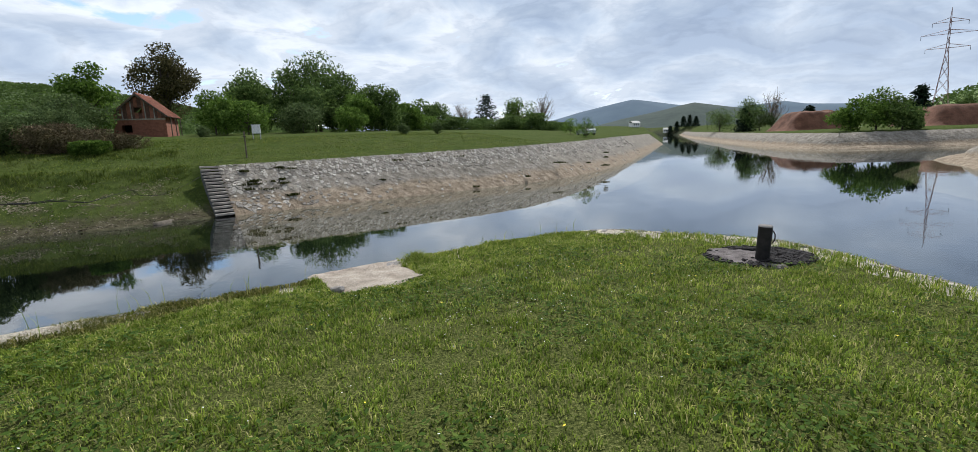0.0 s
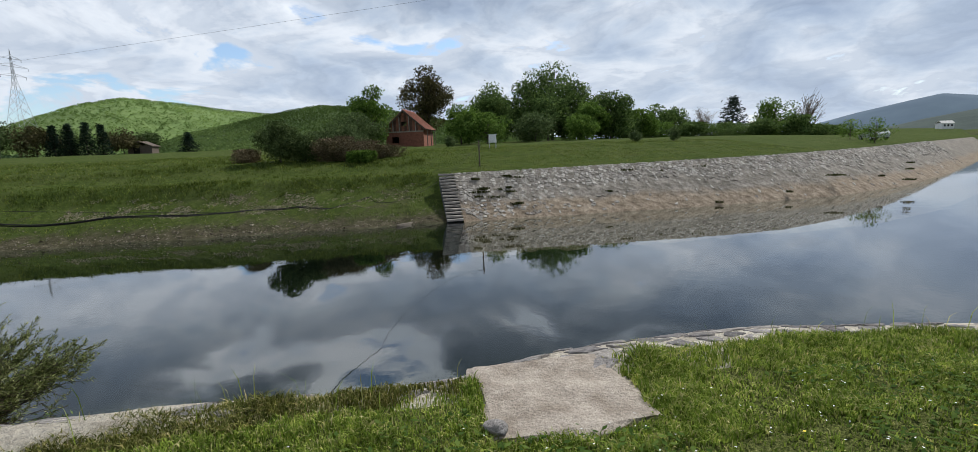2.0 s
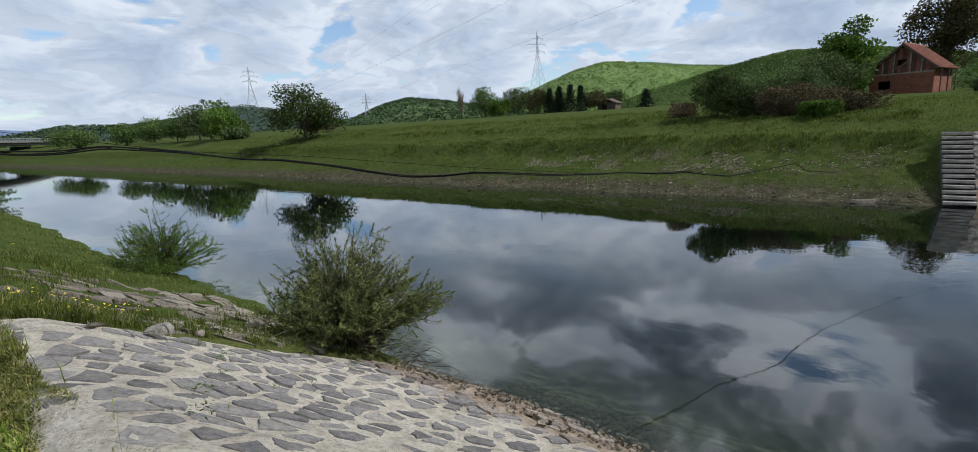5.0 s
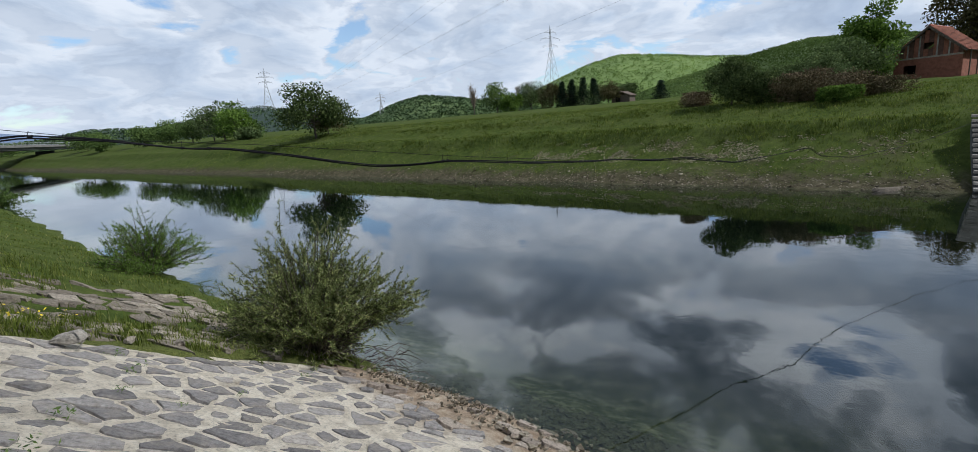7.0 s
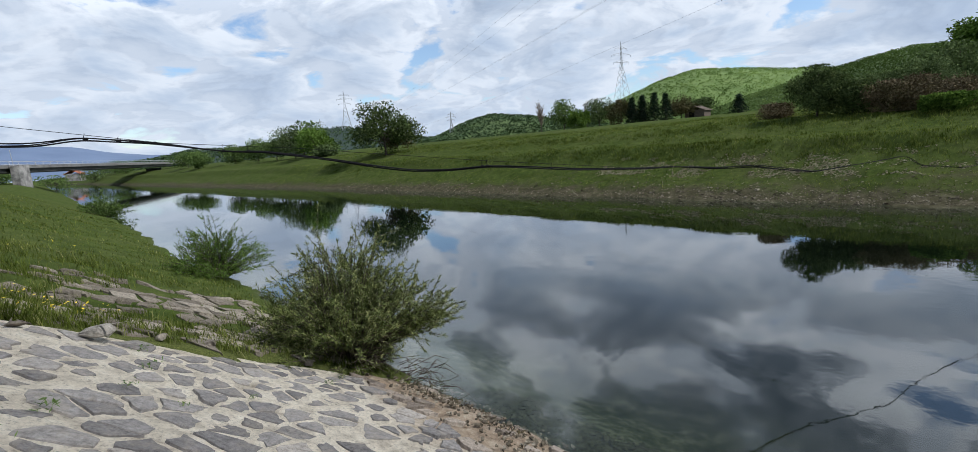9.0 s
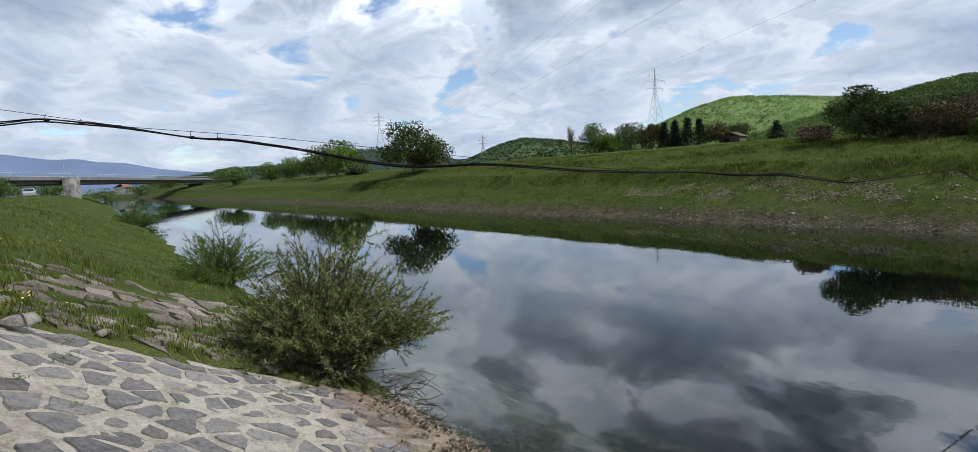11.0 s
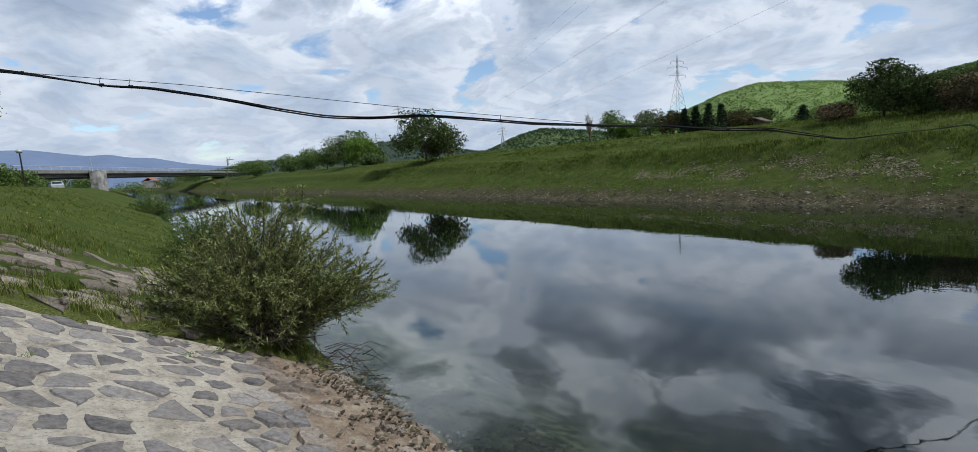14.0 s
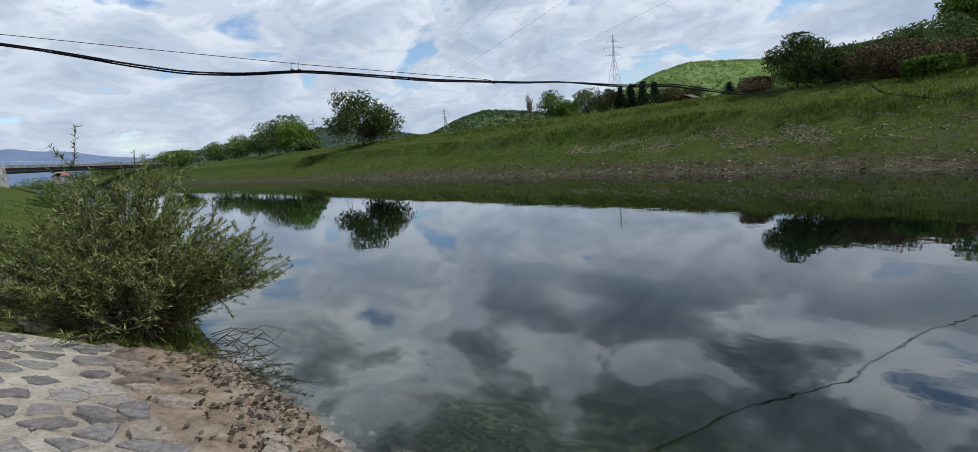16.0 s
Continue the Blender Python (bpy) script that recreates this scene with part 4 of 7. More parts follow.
# ---------------------------------------------------------------- plants
def blades(name, x, y, z, h, w, lean, mat, seed, label, category, parent=None):
    """Many bent blades in one mesh; x, y, z, h, w, lean are arrays."""
    r = np.random.RandomState(seed)
    n = len(x)
    yaw, la = r.uniform(0, 2 * np.pi, n), r.uniform(0, 2 * np.pi, n)
    sx, sy = np.cos(yaw) * w / 2, np.sin(yaw) * w / 2
    lx, ly = np.cos(la) * lean * h, np.sin(la) * lean * h
    v = np.empty((n, 5, 3))
    v[:, 0] = np.stack([x - sx, y - sy, z - 0.02], 1)
    v[:, 1] = np.stack([x + sx, y + sy, z - 0.02], 1)
    v[:, 2] = np.stack([x + sx * 0.8 + lx * 0.35, y + sy * 0.8 + ly * 0.35, z + h * 0.6], 1)
    v[:, 3] = np.stack([x - sx * 0.8 + lx * 0.35, y - sy * 0.8 + ly * 0.35, z + h * 0.6], 1)
    v[:, 4] = np.stack([x + lx, y + ly, z + h * (1 - 0.25 * lean)], 1)
    o = np.arange(n)[:, None] * 5
    me = bpy.data.meshes.new(name)
    me.vertices.add(n * 5)
    me.vertices.foreach_set("co", v.astype(np.float32).ravel())
    loops = np.concatenate([o + np.array([0, 1, 2, 3]), o + np.array([3, 2, 4])], 1).astype(np.int32).ravel()
    me.loops.add(len(loops))
    me.loops.foreach_set("vertex_index", loops)
    me.polygons.add(2 * n)
    me.polygons.foreach_set("loop_start", (np.arange(n)[:, None] * 7 + np.array([0, 4])).astype(np.int32).ravel())
    me.update(calc_edges=True)
    me.materials.append(mat)
    ob = new(name, me)
    tagged(ob, label, category, kind="stuff")
    return ob


FIRE_AT, FIRE_R = np.array((3.12, 4.84)), (0.60, 0.46)


def off_paving(x, y):
    """True where turf may grow on the lawn."""
    a, b = x * CU[0] + y * CU[1], x * CN[0] + y * CN[1]
    wob = 0.05 * fbm2(x, y, 5, 61, 2)
    slab = (a > SLAB_A[0] + wob) & (a < SLAB_A[1] + wob) & (b > SLAB_B[0] + wob)
    fire = ((x - FIRE_AT[0]) / FIRE_R[0]) ** 2 + ((y - FIRE_AT[1]) / FIRE_R[1]) ** 2 < 1 + 6 * wob
    return ~slab & ~fire


def sow_lawn():
    r = np.random.RandomState(3)
    n = 330000
    x, y = r.uniform(-6.5, 6.5, n), r.uniform(0.2, 7.0, n)
    # more of them along the rim, which is passed closest
    e = 190000
    ea, eb = r.uniform(-5.5, 4.2, e), WATER_B - LINING_RUN - r.uniform(0.0, 1.1, e)
    x, y = np.concatenate([x, CU[0] * ea + CN[0] * eb]), np.concatenate([y, CU[1] * ea + CN[1] * eb])
    n += e
    dist = np.hypot(x, y + 0.4)
    keep = r.uniform(0, 1, n) < np.clip(3.6 / dist, 0.25, 1.0)
    x, y = x[keep], y[keep]
    z, d, which, bare, bed = land(x, y)
    rim = LINING_RUN + 0.05 + 0.15 * fbm2(x, y, 1.1, 62, 3) - 0.04 * step01(-(x * CU[0] + y * CU[1]), 2.3, 3.2)
    ok = (which == 0) & (d > rim) & off_paving(x, y)
    x, y, z, d, rim = x[ok], y[ok], z[ok], d[ok], rim[ok]
    clump = fbm2(x, y, 3.2, 63, 3)
    wide = fbm2(x, y, 0.7, 64, 3)
    thin = r.uniform(0, 1, len(x)) < np.clip(0.70 + 0.9 * clump + 0.3 * wide, 0.12, 1)
    x, y, z, d, rim, clump = x[thin], y[thin], z[thin], d[thin], rim[thin], clump[thin]
    h = r.uniform(0.016, 0.046, len(x)) * (1 + 0.9 * clump)
    a = x * CU[0] + y * CU[1]
    edge = (1 - step01(d - rim, 0.0, 0.45)) * step01(fbm2(x, y, 2.5, 65, 2), -0.25, 0.4)
    h *= 1 + 0.55 * edge * r.uniform(0.3, 1, len(x))
    corner = np.exp(-(((a + 2.38) / 0.14) ** 2 + ((x * CN[0] + y * CN[1] - 4.75) / 0.25) ** 2))
    h *= (1 + 2.6 * corner) * (1 + 0.15 * step01(-a, 2.3, 3.2) * (1 - step01(d - rim, 0.2, 0.6)))
    dry = (d - rim < 0.30 + 0.25 * clump) & (a > -1.2)
    for name, pick, mat, seed, label in (("lawn_grass", ~dry, M_BLADE, 5, "short uneven green lawn grass with dry blades"), ("rim_grass", dry, M_BLADE_RIM, 9, "dry olive grass along the rim of the lining")):
        m = int(pick.sum())
        blades(name, x[pick], y[pick], z[pick], h[pick], r.uniform(0.005, 0.010, m), r.uniform(0.35, 1.25, m), mat, seed, label, "grass")
    # coarse tufts stand out of it
    q = np.random.RandomState(6)
    m = 3600
    tx, ty = q.uniform(-6, 6.2, m), q.uniform(0.6, 6.8, m)
    ta, tb = q.uniform(-5.5, 4.2, 700), WATER_B - LINING_RUN - q.uniform(0.12, 0.5, 700)
    tx, ty = np.concatenate([tx, CU[0] * ta + CN[0] * tb]), np.concatenate([ty, CU[1] * ta + CN[1] * tb])
    tz, td, tw, _, _ = land(tx, ty)
    ok = (tw == 0) & (td > LINING_RUN + 0.14) & off_paving(tx, ty)
    ok &= (td > LINING_RUN + 0.45) | (tx * CU[0] + ty * CU[1] < -1.2)
    tx, ty, tz, td = tx[ok], ty[ok], tz[ok], td[ok]
    per = 12
    big = q.uniform(0.55, 1.0, len(tx)) * np.where(td < LINING_RUN + 0.6, 1.15, 1.0)
    px, py = np.repeat(tx, per) + q.normal(size=len(tx) * per) * 0.022, np.repeat(ty, per) + q.normal(size=len(tx) * per) * 0.022
    blades("grass_tufts", px, py, np.repeat(tz, per), np.repeat(big, per) * q.uniform(0.035, 0.080, len(px)), q.uniform(0.005, 0.010, len(px)), q.uniform(0.3, 1.1, len(px)), M_BLADE, 7,
           "coarse taller tufts of grass in the lawn", "grass")
    # seedling stalks along the rim
    ta, tb = q.uniform(-5.0, 4.2, 90), WATER_B - LINING_RUN - q.uniform(-0.02, 0.4, 90)
    sx, sy = CU[0] * ta + CN[0] * tb, CU[1] * ta + CN[1] * tb
    sz, sd, sw, _, _ = land(sx, sy)
    ok = (sw == 0) & off_paving(sx, sy)
    blades("grass_stalks", sx[ok], sy[ok], sz[ok] + 0.01, q.uniform(0.12, 0.30, ok.sum()), np.full(ok.sum(), 0.005), q.uniform(0.1, 0.5, ok.sum()), M_BLADE, 8,
           "thin tall grass stalks along the lawn's rim", "grass")
    # clover and other broad leaves in patches
    n = 52000
    cx, cy = r.uniform(-6, 6.2, n), r.uniform(0.6, 6.6, n)
    z, d, which, bare, bed = land(cx, cy)
    ok = (which == 0) & (d > LINING_RUN + 0.55) & off_paving(cx, cy) & (fbm2(cx, cy, 1.3, 66, 3) + r.uniform(-0.25, 0.25, n) > 0.12)
    cx, cy, z = cx[ok], cy[ok], z[ok]
    leaf_quads("clover", np.stack([cx, cy, z + r.uniform(0.02, 0.06, len(cx))], 1), r.uniform(0.014, 0.030, len(cx)), 0.9, M_CLOVER, 67, up=0.75,
               label="dark green clover and weed leaves in the lawn", category="clover")
    # daisies and dandelions
    for nm, mat, cnt, size, seed, lab in (("daisy", M_WHITE, 300, 0.008, 71, "small white daisies dotted in the lawn"), ("dandelion", M_YELLOW, 50, 0.013, 72, "small yellow dandelion flowers in the lawn")):
        q = np.random.RandomState(seed)
        fx, fy = q.uniform(-5, 5, cnt * 6), q.uniform(1.2, 6.3, cnt * 6)
        if nm == "daisy":
            pick = np.exp(-((fx - 0.2) ** 2 / 1.6 + (fy - 4.0) ** 2 / 1.6)) + 0.06 > q.uniform(0, 0.8, len(fx))
        else:
            pick = np.exp(-((fx - 1.7) ** 2 / 0.5 + (fy - 4.3) ** 2 / 1.2)) + 0.10 > q.uniform(0, 1, len(fx))
        z, d, which, bare, bed = land(fx, fy)
        pick &= (d > LINING_RUN + 0.6) & off_paving(fx, fy)
        fx, fy, z = fx[pick][:cnt], fy[pick][:cnt], z[pick][:cnt]
        leaf_quads(nm, np.stack([fx, fy, z + q.uniform(0.05, 0.085, len(fx))], 1), np.full(len(fx), size), 1.0, mat, seed, up=0.85, label=lab, category="flowers")


def leaf_quads(name, at, size, slim, mat, seed, up=0.0, ways=None, label="", category="", parent=None):
    """Leaves as small folded diamonds. up: how flat they lie. ways: the way that each points."""
    r = np.random.RandomState(seed)
    n = len(at)
    if ways is None:
        ways = r.normal(size=(n, 3))
        ways[:, 2] *= 1 - up
    ways = ways / (np.linalg.norm(ways, axis=1)[:, None] + 1e-9)
    nrm = r.normal(size=(n, 3)) * (1 - up) + np.array((0, 0, 2.0 * up + 0.35))
    side = np.cross(ways, nrm)
    side /= np.linalg.norm(side, axis=1)[:, None] + 1e-9
    size = np.broadcast_to(size, n)[:, None]
    v = np.stack([at - ways * size, at + side * size * 0.5 * slim - ways * size * 0.1, at + ways * size, at - side * size * 0.5 * slim - ways * size * 0.1], 1).reshape(-1, 3)
    f = np.arange(n * 4).reshape(n, 4)
    ob = mesh_ob(name, v, f, mat, parent, label if parent is not None else "")
    if parent is None:
        tagged(ob, label, category, kind="stuff")
    return ob


sow_lawn()


def sow_banks():
    r = np.random.RandomState(21)
    # the near bank past the lining
    n = 185000
    a, d0 = END_TOP + 0.05 + 46 * r.uniform(0, 1, n) ** 1.9, r.uniform(0.1, 12, n)
    p = CU[None] * a[:, None] + CN[None] * (WATER_B - d0)[:, None]
    x, y = p[:, 0], p[:, 1]
    z, d, which, bare, bed = land(x, y)
    dens = np.clip(7.0 / (a + 2), 0.12, 1) * (0.25 + 0.75 * step01(fbm2(x, y, 0.8, 81, 3), -0.25, 0.25))
    stony = step01(d, 0.7, 1.2) * (1 - step01(d, 3.4, 4.2)) * (1 - step01(a, 8.5, 11))
    dens *= 1 - 0.93 * stony
    ok = (which == 0) & (d > 0.15) & (z > 0.05) & (a > lining_end(LINING_RUN - d) + 0.02) & (r.uniform(0, 1, n) < dens)
    x, y, z, a = x[ok], y[ok], z[ok], a[ok]
    h = r.uniform(0.05, 0.20, len(x)) * (1 + 1.3 * fbm2(x, y, 1.2, 82, 3)) * np.interp(a, [4, 8, 14, 40], [0.85, 0.75, 0.45, 0.7])
    blades("bank_grass", x, y, z, h, np.clip(a * 0.0008, 0.006, 0.02), r.uniform(0.5, 1.4, len(x)), M_BLADE_BANK, 22, "rough green grass on the sloping near bank", "grass")
    # tall tufts along the lining's end and round the willow's foot
    q = np.random.RandomState(27)
    ta, td = q.uniform(END_TOP, END_A + 1.4, 300), q.uniform(0.6, 5.0, 300)
    p = CU[None] * ta[:, None] + CN[None] * (WATER_B - td)[:, None]
    tz = land(p[:, 0], p[:, 1])[0]
    ok = ta > lining_end(LINING_RUN - td) + 0.08
    p, tz = p[ok], tz[ok]
    per = 26
    px, py = np.repeat(p[:, 0], per) + q.normal(size=len(tz) * per) * 0.05, np.repeat(p[:, 1], per) + q.normal(size=len(tz) * per) * 0.05
    blades("grass_tufts", px, py, np.repeat(tz, per), q.uniform(0.05, 0.13, len(px)), q.uniform(0.005, 0.010, len(px)), q.uniform(0.3, 1.1, len(px)), M_BLADE_BANK, 28,
           "tall rough grass tufts at the end of the lining", "grass")
    # wild grass in clumps over the old pitching
    ta, td = q.uniform(END_TOP + 0.25, END_A + 7.5, 620), q.uniform(0.8, 7.0, 620)
    p = CU[None] * ta[:, None] + CN[None] * (WATER_B - td)[:, None]
    stony = np.exp(-((td - 2.4 + 0.15 * (ta - END_A)) / 1.1) ** 2)
    ok = (ta > lining_end(LINING_RUN - td) + 0.15) & (fbm2(p[:, 0], p[:, 1], 0.9, 88, 3) + q.uniform(-0.25, 0.25, 620) > -0.15 + 0.66 * stony)
    p, tz = p[ok], land(p[ok, 0], p[ok, 1])[0]
    per = 18
    px, py = np.repeat(p[:, 0], per) + q.normal(size=len(tz) * per) * 0.07, np.repeat(p[:, 1], per) + q.normal(size=len(tz) * per) * 0.07
    tall = np.repeat(q.uniform(0.5, 1.0, len(tz)), per)
    blades("wild_grass", px, py, np.repeat(tz, per), tall * q.uniform(0.09, 0.24, len(px)), q.uniform(0.005, 0.010, len(px)), q.uniform(0.2, 0.9, len(px)), M_BLADE_BANK, 33,
           "tall wild grass clumps over the old stone pitching", "grass")
    # flowers on it
    q = np.random.RandomState(23)
    a, d0 = 4.6 + 10.4 * q.uniform(0, 1, 900) ** 1.6, q.uniform(3.2, 8, 900)
    p = CU[None] * a[:, None] + CN[None] * (WATER_B - d0)[:, None]
    z = land(p[:, 0], p[:, 1])[0]
    ok = fbm2(p[:, 0], p[:, 1], 0.7, 83, 2) + q.uniform(-0.2, 0.2, 900) > 0.25
    leaf_quads("dandelion", np.stack([p[ok, 0], p[ok, 1], z[ok] + q.uniform(0.12, 0.24, ok.sum())], 1), 0.022, 1.0, M_YELLOW, 24, up=0.7, label="yellow dandelions scattered on the grassy near bank", category="flowers")
    # the far bank: short below, tall on the terraces
    n = 205000
    a, d0 = r.uniform(-36, 75, n), 26 * r.uniform(0, 1, n) ** 1.5
    keep = r.uniform(0, 1, n) < np.clip(30 / (np.abs(a - 5) + 20), 0.2, 1)
    a, d0 = a[keep], d0[keep]
    p = CU[None] * a[:, None] + CN[None] * (FAR_B + d0)[:, None]
    x, y = p[:, 0], p[:, 1]
    z, d, which, bare, bed = land(x, y)
    lined = (a < STAIR_A + 0.75)
    # clear of the steps
    ok = (which == 1) & (np.where(lined, d > STAIR_RUN - 0.30 + 0.5 * fbm2(x, y, 0.9, 85, 3), d > 0.35)) & (r.uniform(0, 1, len(x)) > bare * 0.93)
    x, y, z, d, a, lined = x[ok], y[ok], z[ok], d[ok], a[ok], lined[ok]
    tall = 0.07 + 0.15 * np.exp(-((d - 5.3) / 0.9) ** 2) + 0.14 * np.exp(-((d - 10.6) / 1.2) ** 2) + 0.06 * step01(d, 12, 14)
    tall = np.where(lined, 0.07 + 0.04 * step01(d, 6, 9), tall)
    h = tall * r.uniform(0.5, 1.25, len(x)) * (1 + 0.6 * fbm2(x, y, 0.5, 84, 3) + 0.6 * fbm2(x, y, 1.7, 86, 2))
    blades("meadow_grass", x, y, z, h, r.uniform(0.014, 0.030, len(x)), r.uniform(0.6, 1.5, len(x)), M_BLADE_FAR, 25, "tall green meadow grass on the terraced far bank", "grass")
    # dark tussocks along the terrace faces, thinning out over the meadow
    q = np.random.RandomState(29)
    m = 4200
    ta = q.uniform(-3.2, 62, m)
    td = np.where(q.uniform(0, 1, m) < 0.62, q.choice((5.0, 5.6, 10.2, 10.8), m) + q.normal(size=m) * 0.45, q.uniform(3.0, 24, m))
    p = CU[None] * ta[:, None] + CN[None] * (FAR_B + td)[:, None]
    tz = land(p[:, 0], p[:, 1])[0]
    ok = (fbm2(p[:, 0], p[:, 1], 0.35, 87, 3) + q.uniform(-0.2, 0.2, m) > -0.12) & (q.uniform(0, 1, m) < np.clip(24 / (ta + 14), 0.3, 1))
    p, tz = p[ok], tz[ok]
    per = 11
    px, py = np.repeat(p[:, 0], per) + q.normal(size=len(tz) * per) * 0.13, np.repeat(p[:, 1], per) + q.normal(size=len(tz) * per) * 0.13
    big = np.repeat(q.uniform(0.6, 1.2, len(tz)), per)
    blades("tussock_grass", px, py, np.repeat(tz, per), big * q.uniform(0.12, 0.30, len(px)), q.uniform(0.016, 0.034, len(px)), q.uniform(0.3, 1.0, len(px)), M_TUSSOCK, 30,
           "dark tall grass tussocks along the terraced far bank", "grass")


sow_banks()


def make_tree(at, height, width, mat, seed, label, kind="round", leaf=0.30, count=3800, trunk_h=0.22, name="tree", category="tree"):
    """Trunk and limbs, and a crown of leaf clumps with an uneven outline."""
    r = np.random.RandomState(seed)
    root = new(name)
    tagged(root, label, category)
    base = float(land(np.array([at[0]]), np.array([at[1]]))[0][0]) - 0.05
    root.location = (at[0], at[1], base)
    R, H = width / 2, height
    t0 = H * trunk_h
    nodes = max(12, int(14 + 4 * R))
    count, leaf = int(count * 1.25), leaf * 0.82
    cl = []
    while len(cl) < nodes:
        v = r.normal(size=3)
        v /= np.linalg.norm(v)
        k = r.uniform(0.35, 0.92)
        c = np.array((v[0] * R * k, v[1] * R * k, 0))
        zz = t0 + (H - t0) * (0.5 + 0.5 * v[2] * k)
        c[2] = zz
        if kind == "tall":
            c[:2] *= 0.6 + 0.5 * math.sin(math.pi * min(1, (zz - t0) / (H - t0) * 0.85 + 0.1))
        cl.append(c)
    cl = np.array(cl)
    top = np.array((r.uniform(-0.15, 0.15) * R, r.uniform(-0.15, 0.15) * R, H * 0.97))
    cl[0] = top * np.array((1, 1, 0.93))
    tubes = []
    bend = r.uniform(-0.08, 0.08, 2) * H
    tp = np.array([(bend[0] * k * k, bend[1] * k * k, H * 0.72 * k) for k in np.linspace(0, 1, 6)])
    tr = max(0.05, H * 0.022)
    tubes.append(tube_arrays(tp, np.linspace(tr, tr * 0.3, 6), 7))
    limbs = []
    for c in cl:
        k = np.clip((c[2] - t0) / (H * 0.72) * 0.7, 0.12, 0.9)
        s = tp[0] * (1 - k) + np.array((bend[0] * k * k, bend[1] * k * k, H * 0.72 * k)) * 1.0
        mid = (s + c) / 2 + np.array((0, 0, 0.08 * H)) * r.uniform(0, 1)
        limbs.append(tube_arrays(np.array([s, mid, c]), np.array([tr * 0.42, tr * 0.25, tr * 0.08]), 5))
    v, f = join_arrays(tubes + limbs)
    mesh_ob("trunk", v, f, M_BARK, root, smooth=True)
    # leaves
    sz = r.uniform(0.26, 0.44, len(cl)) * R + 0.12
    w = sz ** 2
    which = r.choice(len(cl), count, p=w / w.sum())
    g = r.normal(size=(count, 3))
    g /= np.linalg.norm(g, axis=1)[:, None]
    rad = r.uniform(0.25, 1.15, count) ** 0.6
    pos = cl[which] + g * (rad * sz[which])[:, None] * np.array((1.0, 1.0, 0.8))
    pos[:, 2] = np.clip(pos[:, 2], 0.04 * H, H * 1.03)
    # stray twigs break the outline
    stray = r.uniform(0, 1, count) < 0.05
    pos[stray] += g[stray] * (0.09 * R)
    leaf_quads("crown", pos, leaf * r.uniform(0.6, 1.25, count), 1.0, mat, seed + 1, parent=root)
    return root


def make_bare_tree(at, height, width, seed, label):
    """Thin branching twigs with hardly a leaf."""
    r = np.random.RandomState(seed)
    root = new("bare_tree")
    tagged(root, label, "tree")
    root.location = (at[0], at[1], float(land(np.array([at[0]]), np.array([at[1]]))[0][0]) - 0.05)
    tubes, ends = [], []
    tp = np.array([(0.02 * height * math.sin(k * 5), 0, height * 0.55 * k) for k in np.linspace(0, 1, 5)])
    trunk = tube_arrays(tp, np.linspace(height * 0.018, height * 0.008, 5), 6)
    mesh_ob("trunk", *trunk, M_BARK, root, smooth=True)
    for i in range(46):
        k = r.uniform(0.2, 1)
        s = np.array((0, 0, height * 0.55 * k))
        an = r.uniform(0, 2 * np.pi)
        out = r.uniform(0.3, 1) * width / 2 * (1.1 - 0.5 * k)
        e = np.array((math.cos(an) * out, math.sin(an) * out, height * (0.45 + 0.55 * k) * r.uniform(0.85, 1.0)))
        tubes.append(tube_arrays(np.array([s, (s + e) / 2 + (0, 0, -0.03 * height), e]), np.array([0.07, 0.045, 0.02]) * height / 8, 4))
        for j in range(5):
            q = s + (e - s) * r.uniform(0.4, 1)
            tubes.append(tube_arrays(np.array([q, q + r.normal(size=3) * width * 0.09 + (0, 0, 0.07 * height)]), np.array([0.032, 0.015]) * height / 8, 3))
    tagged(mesh_ob("branchwork", *join_arrays(tubes), M_DRY, root), kind="stuff")
    return root


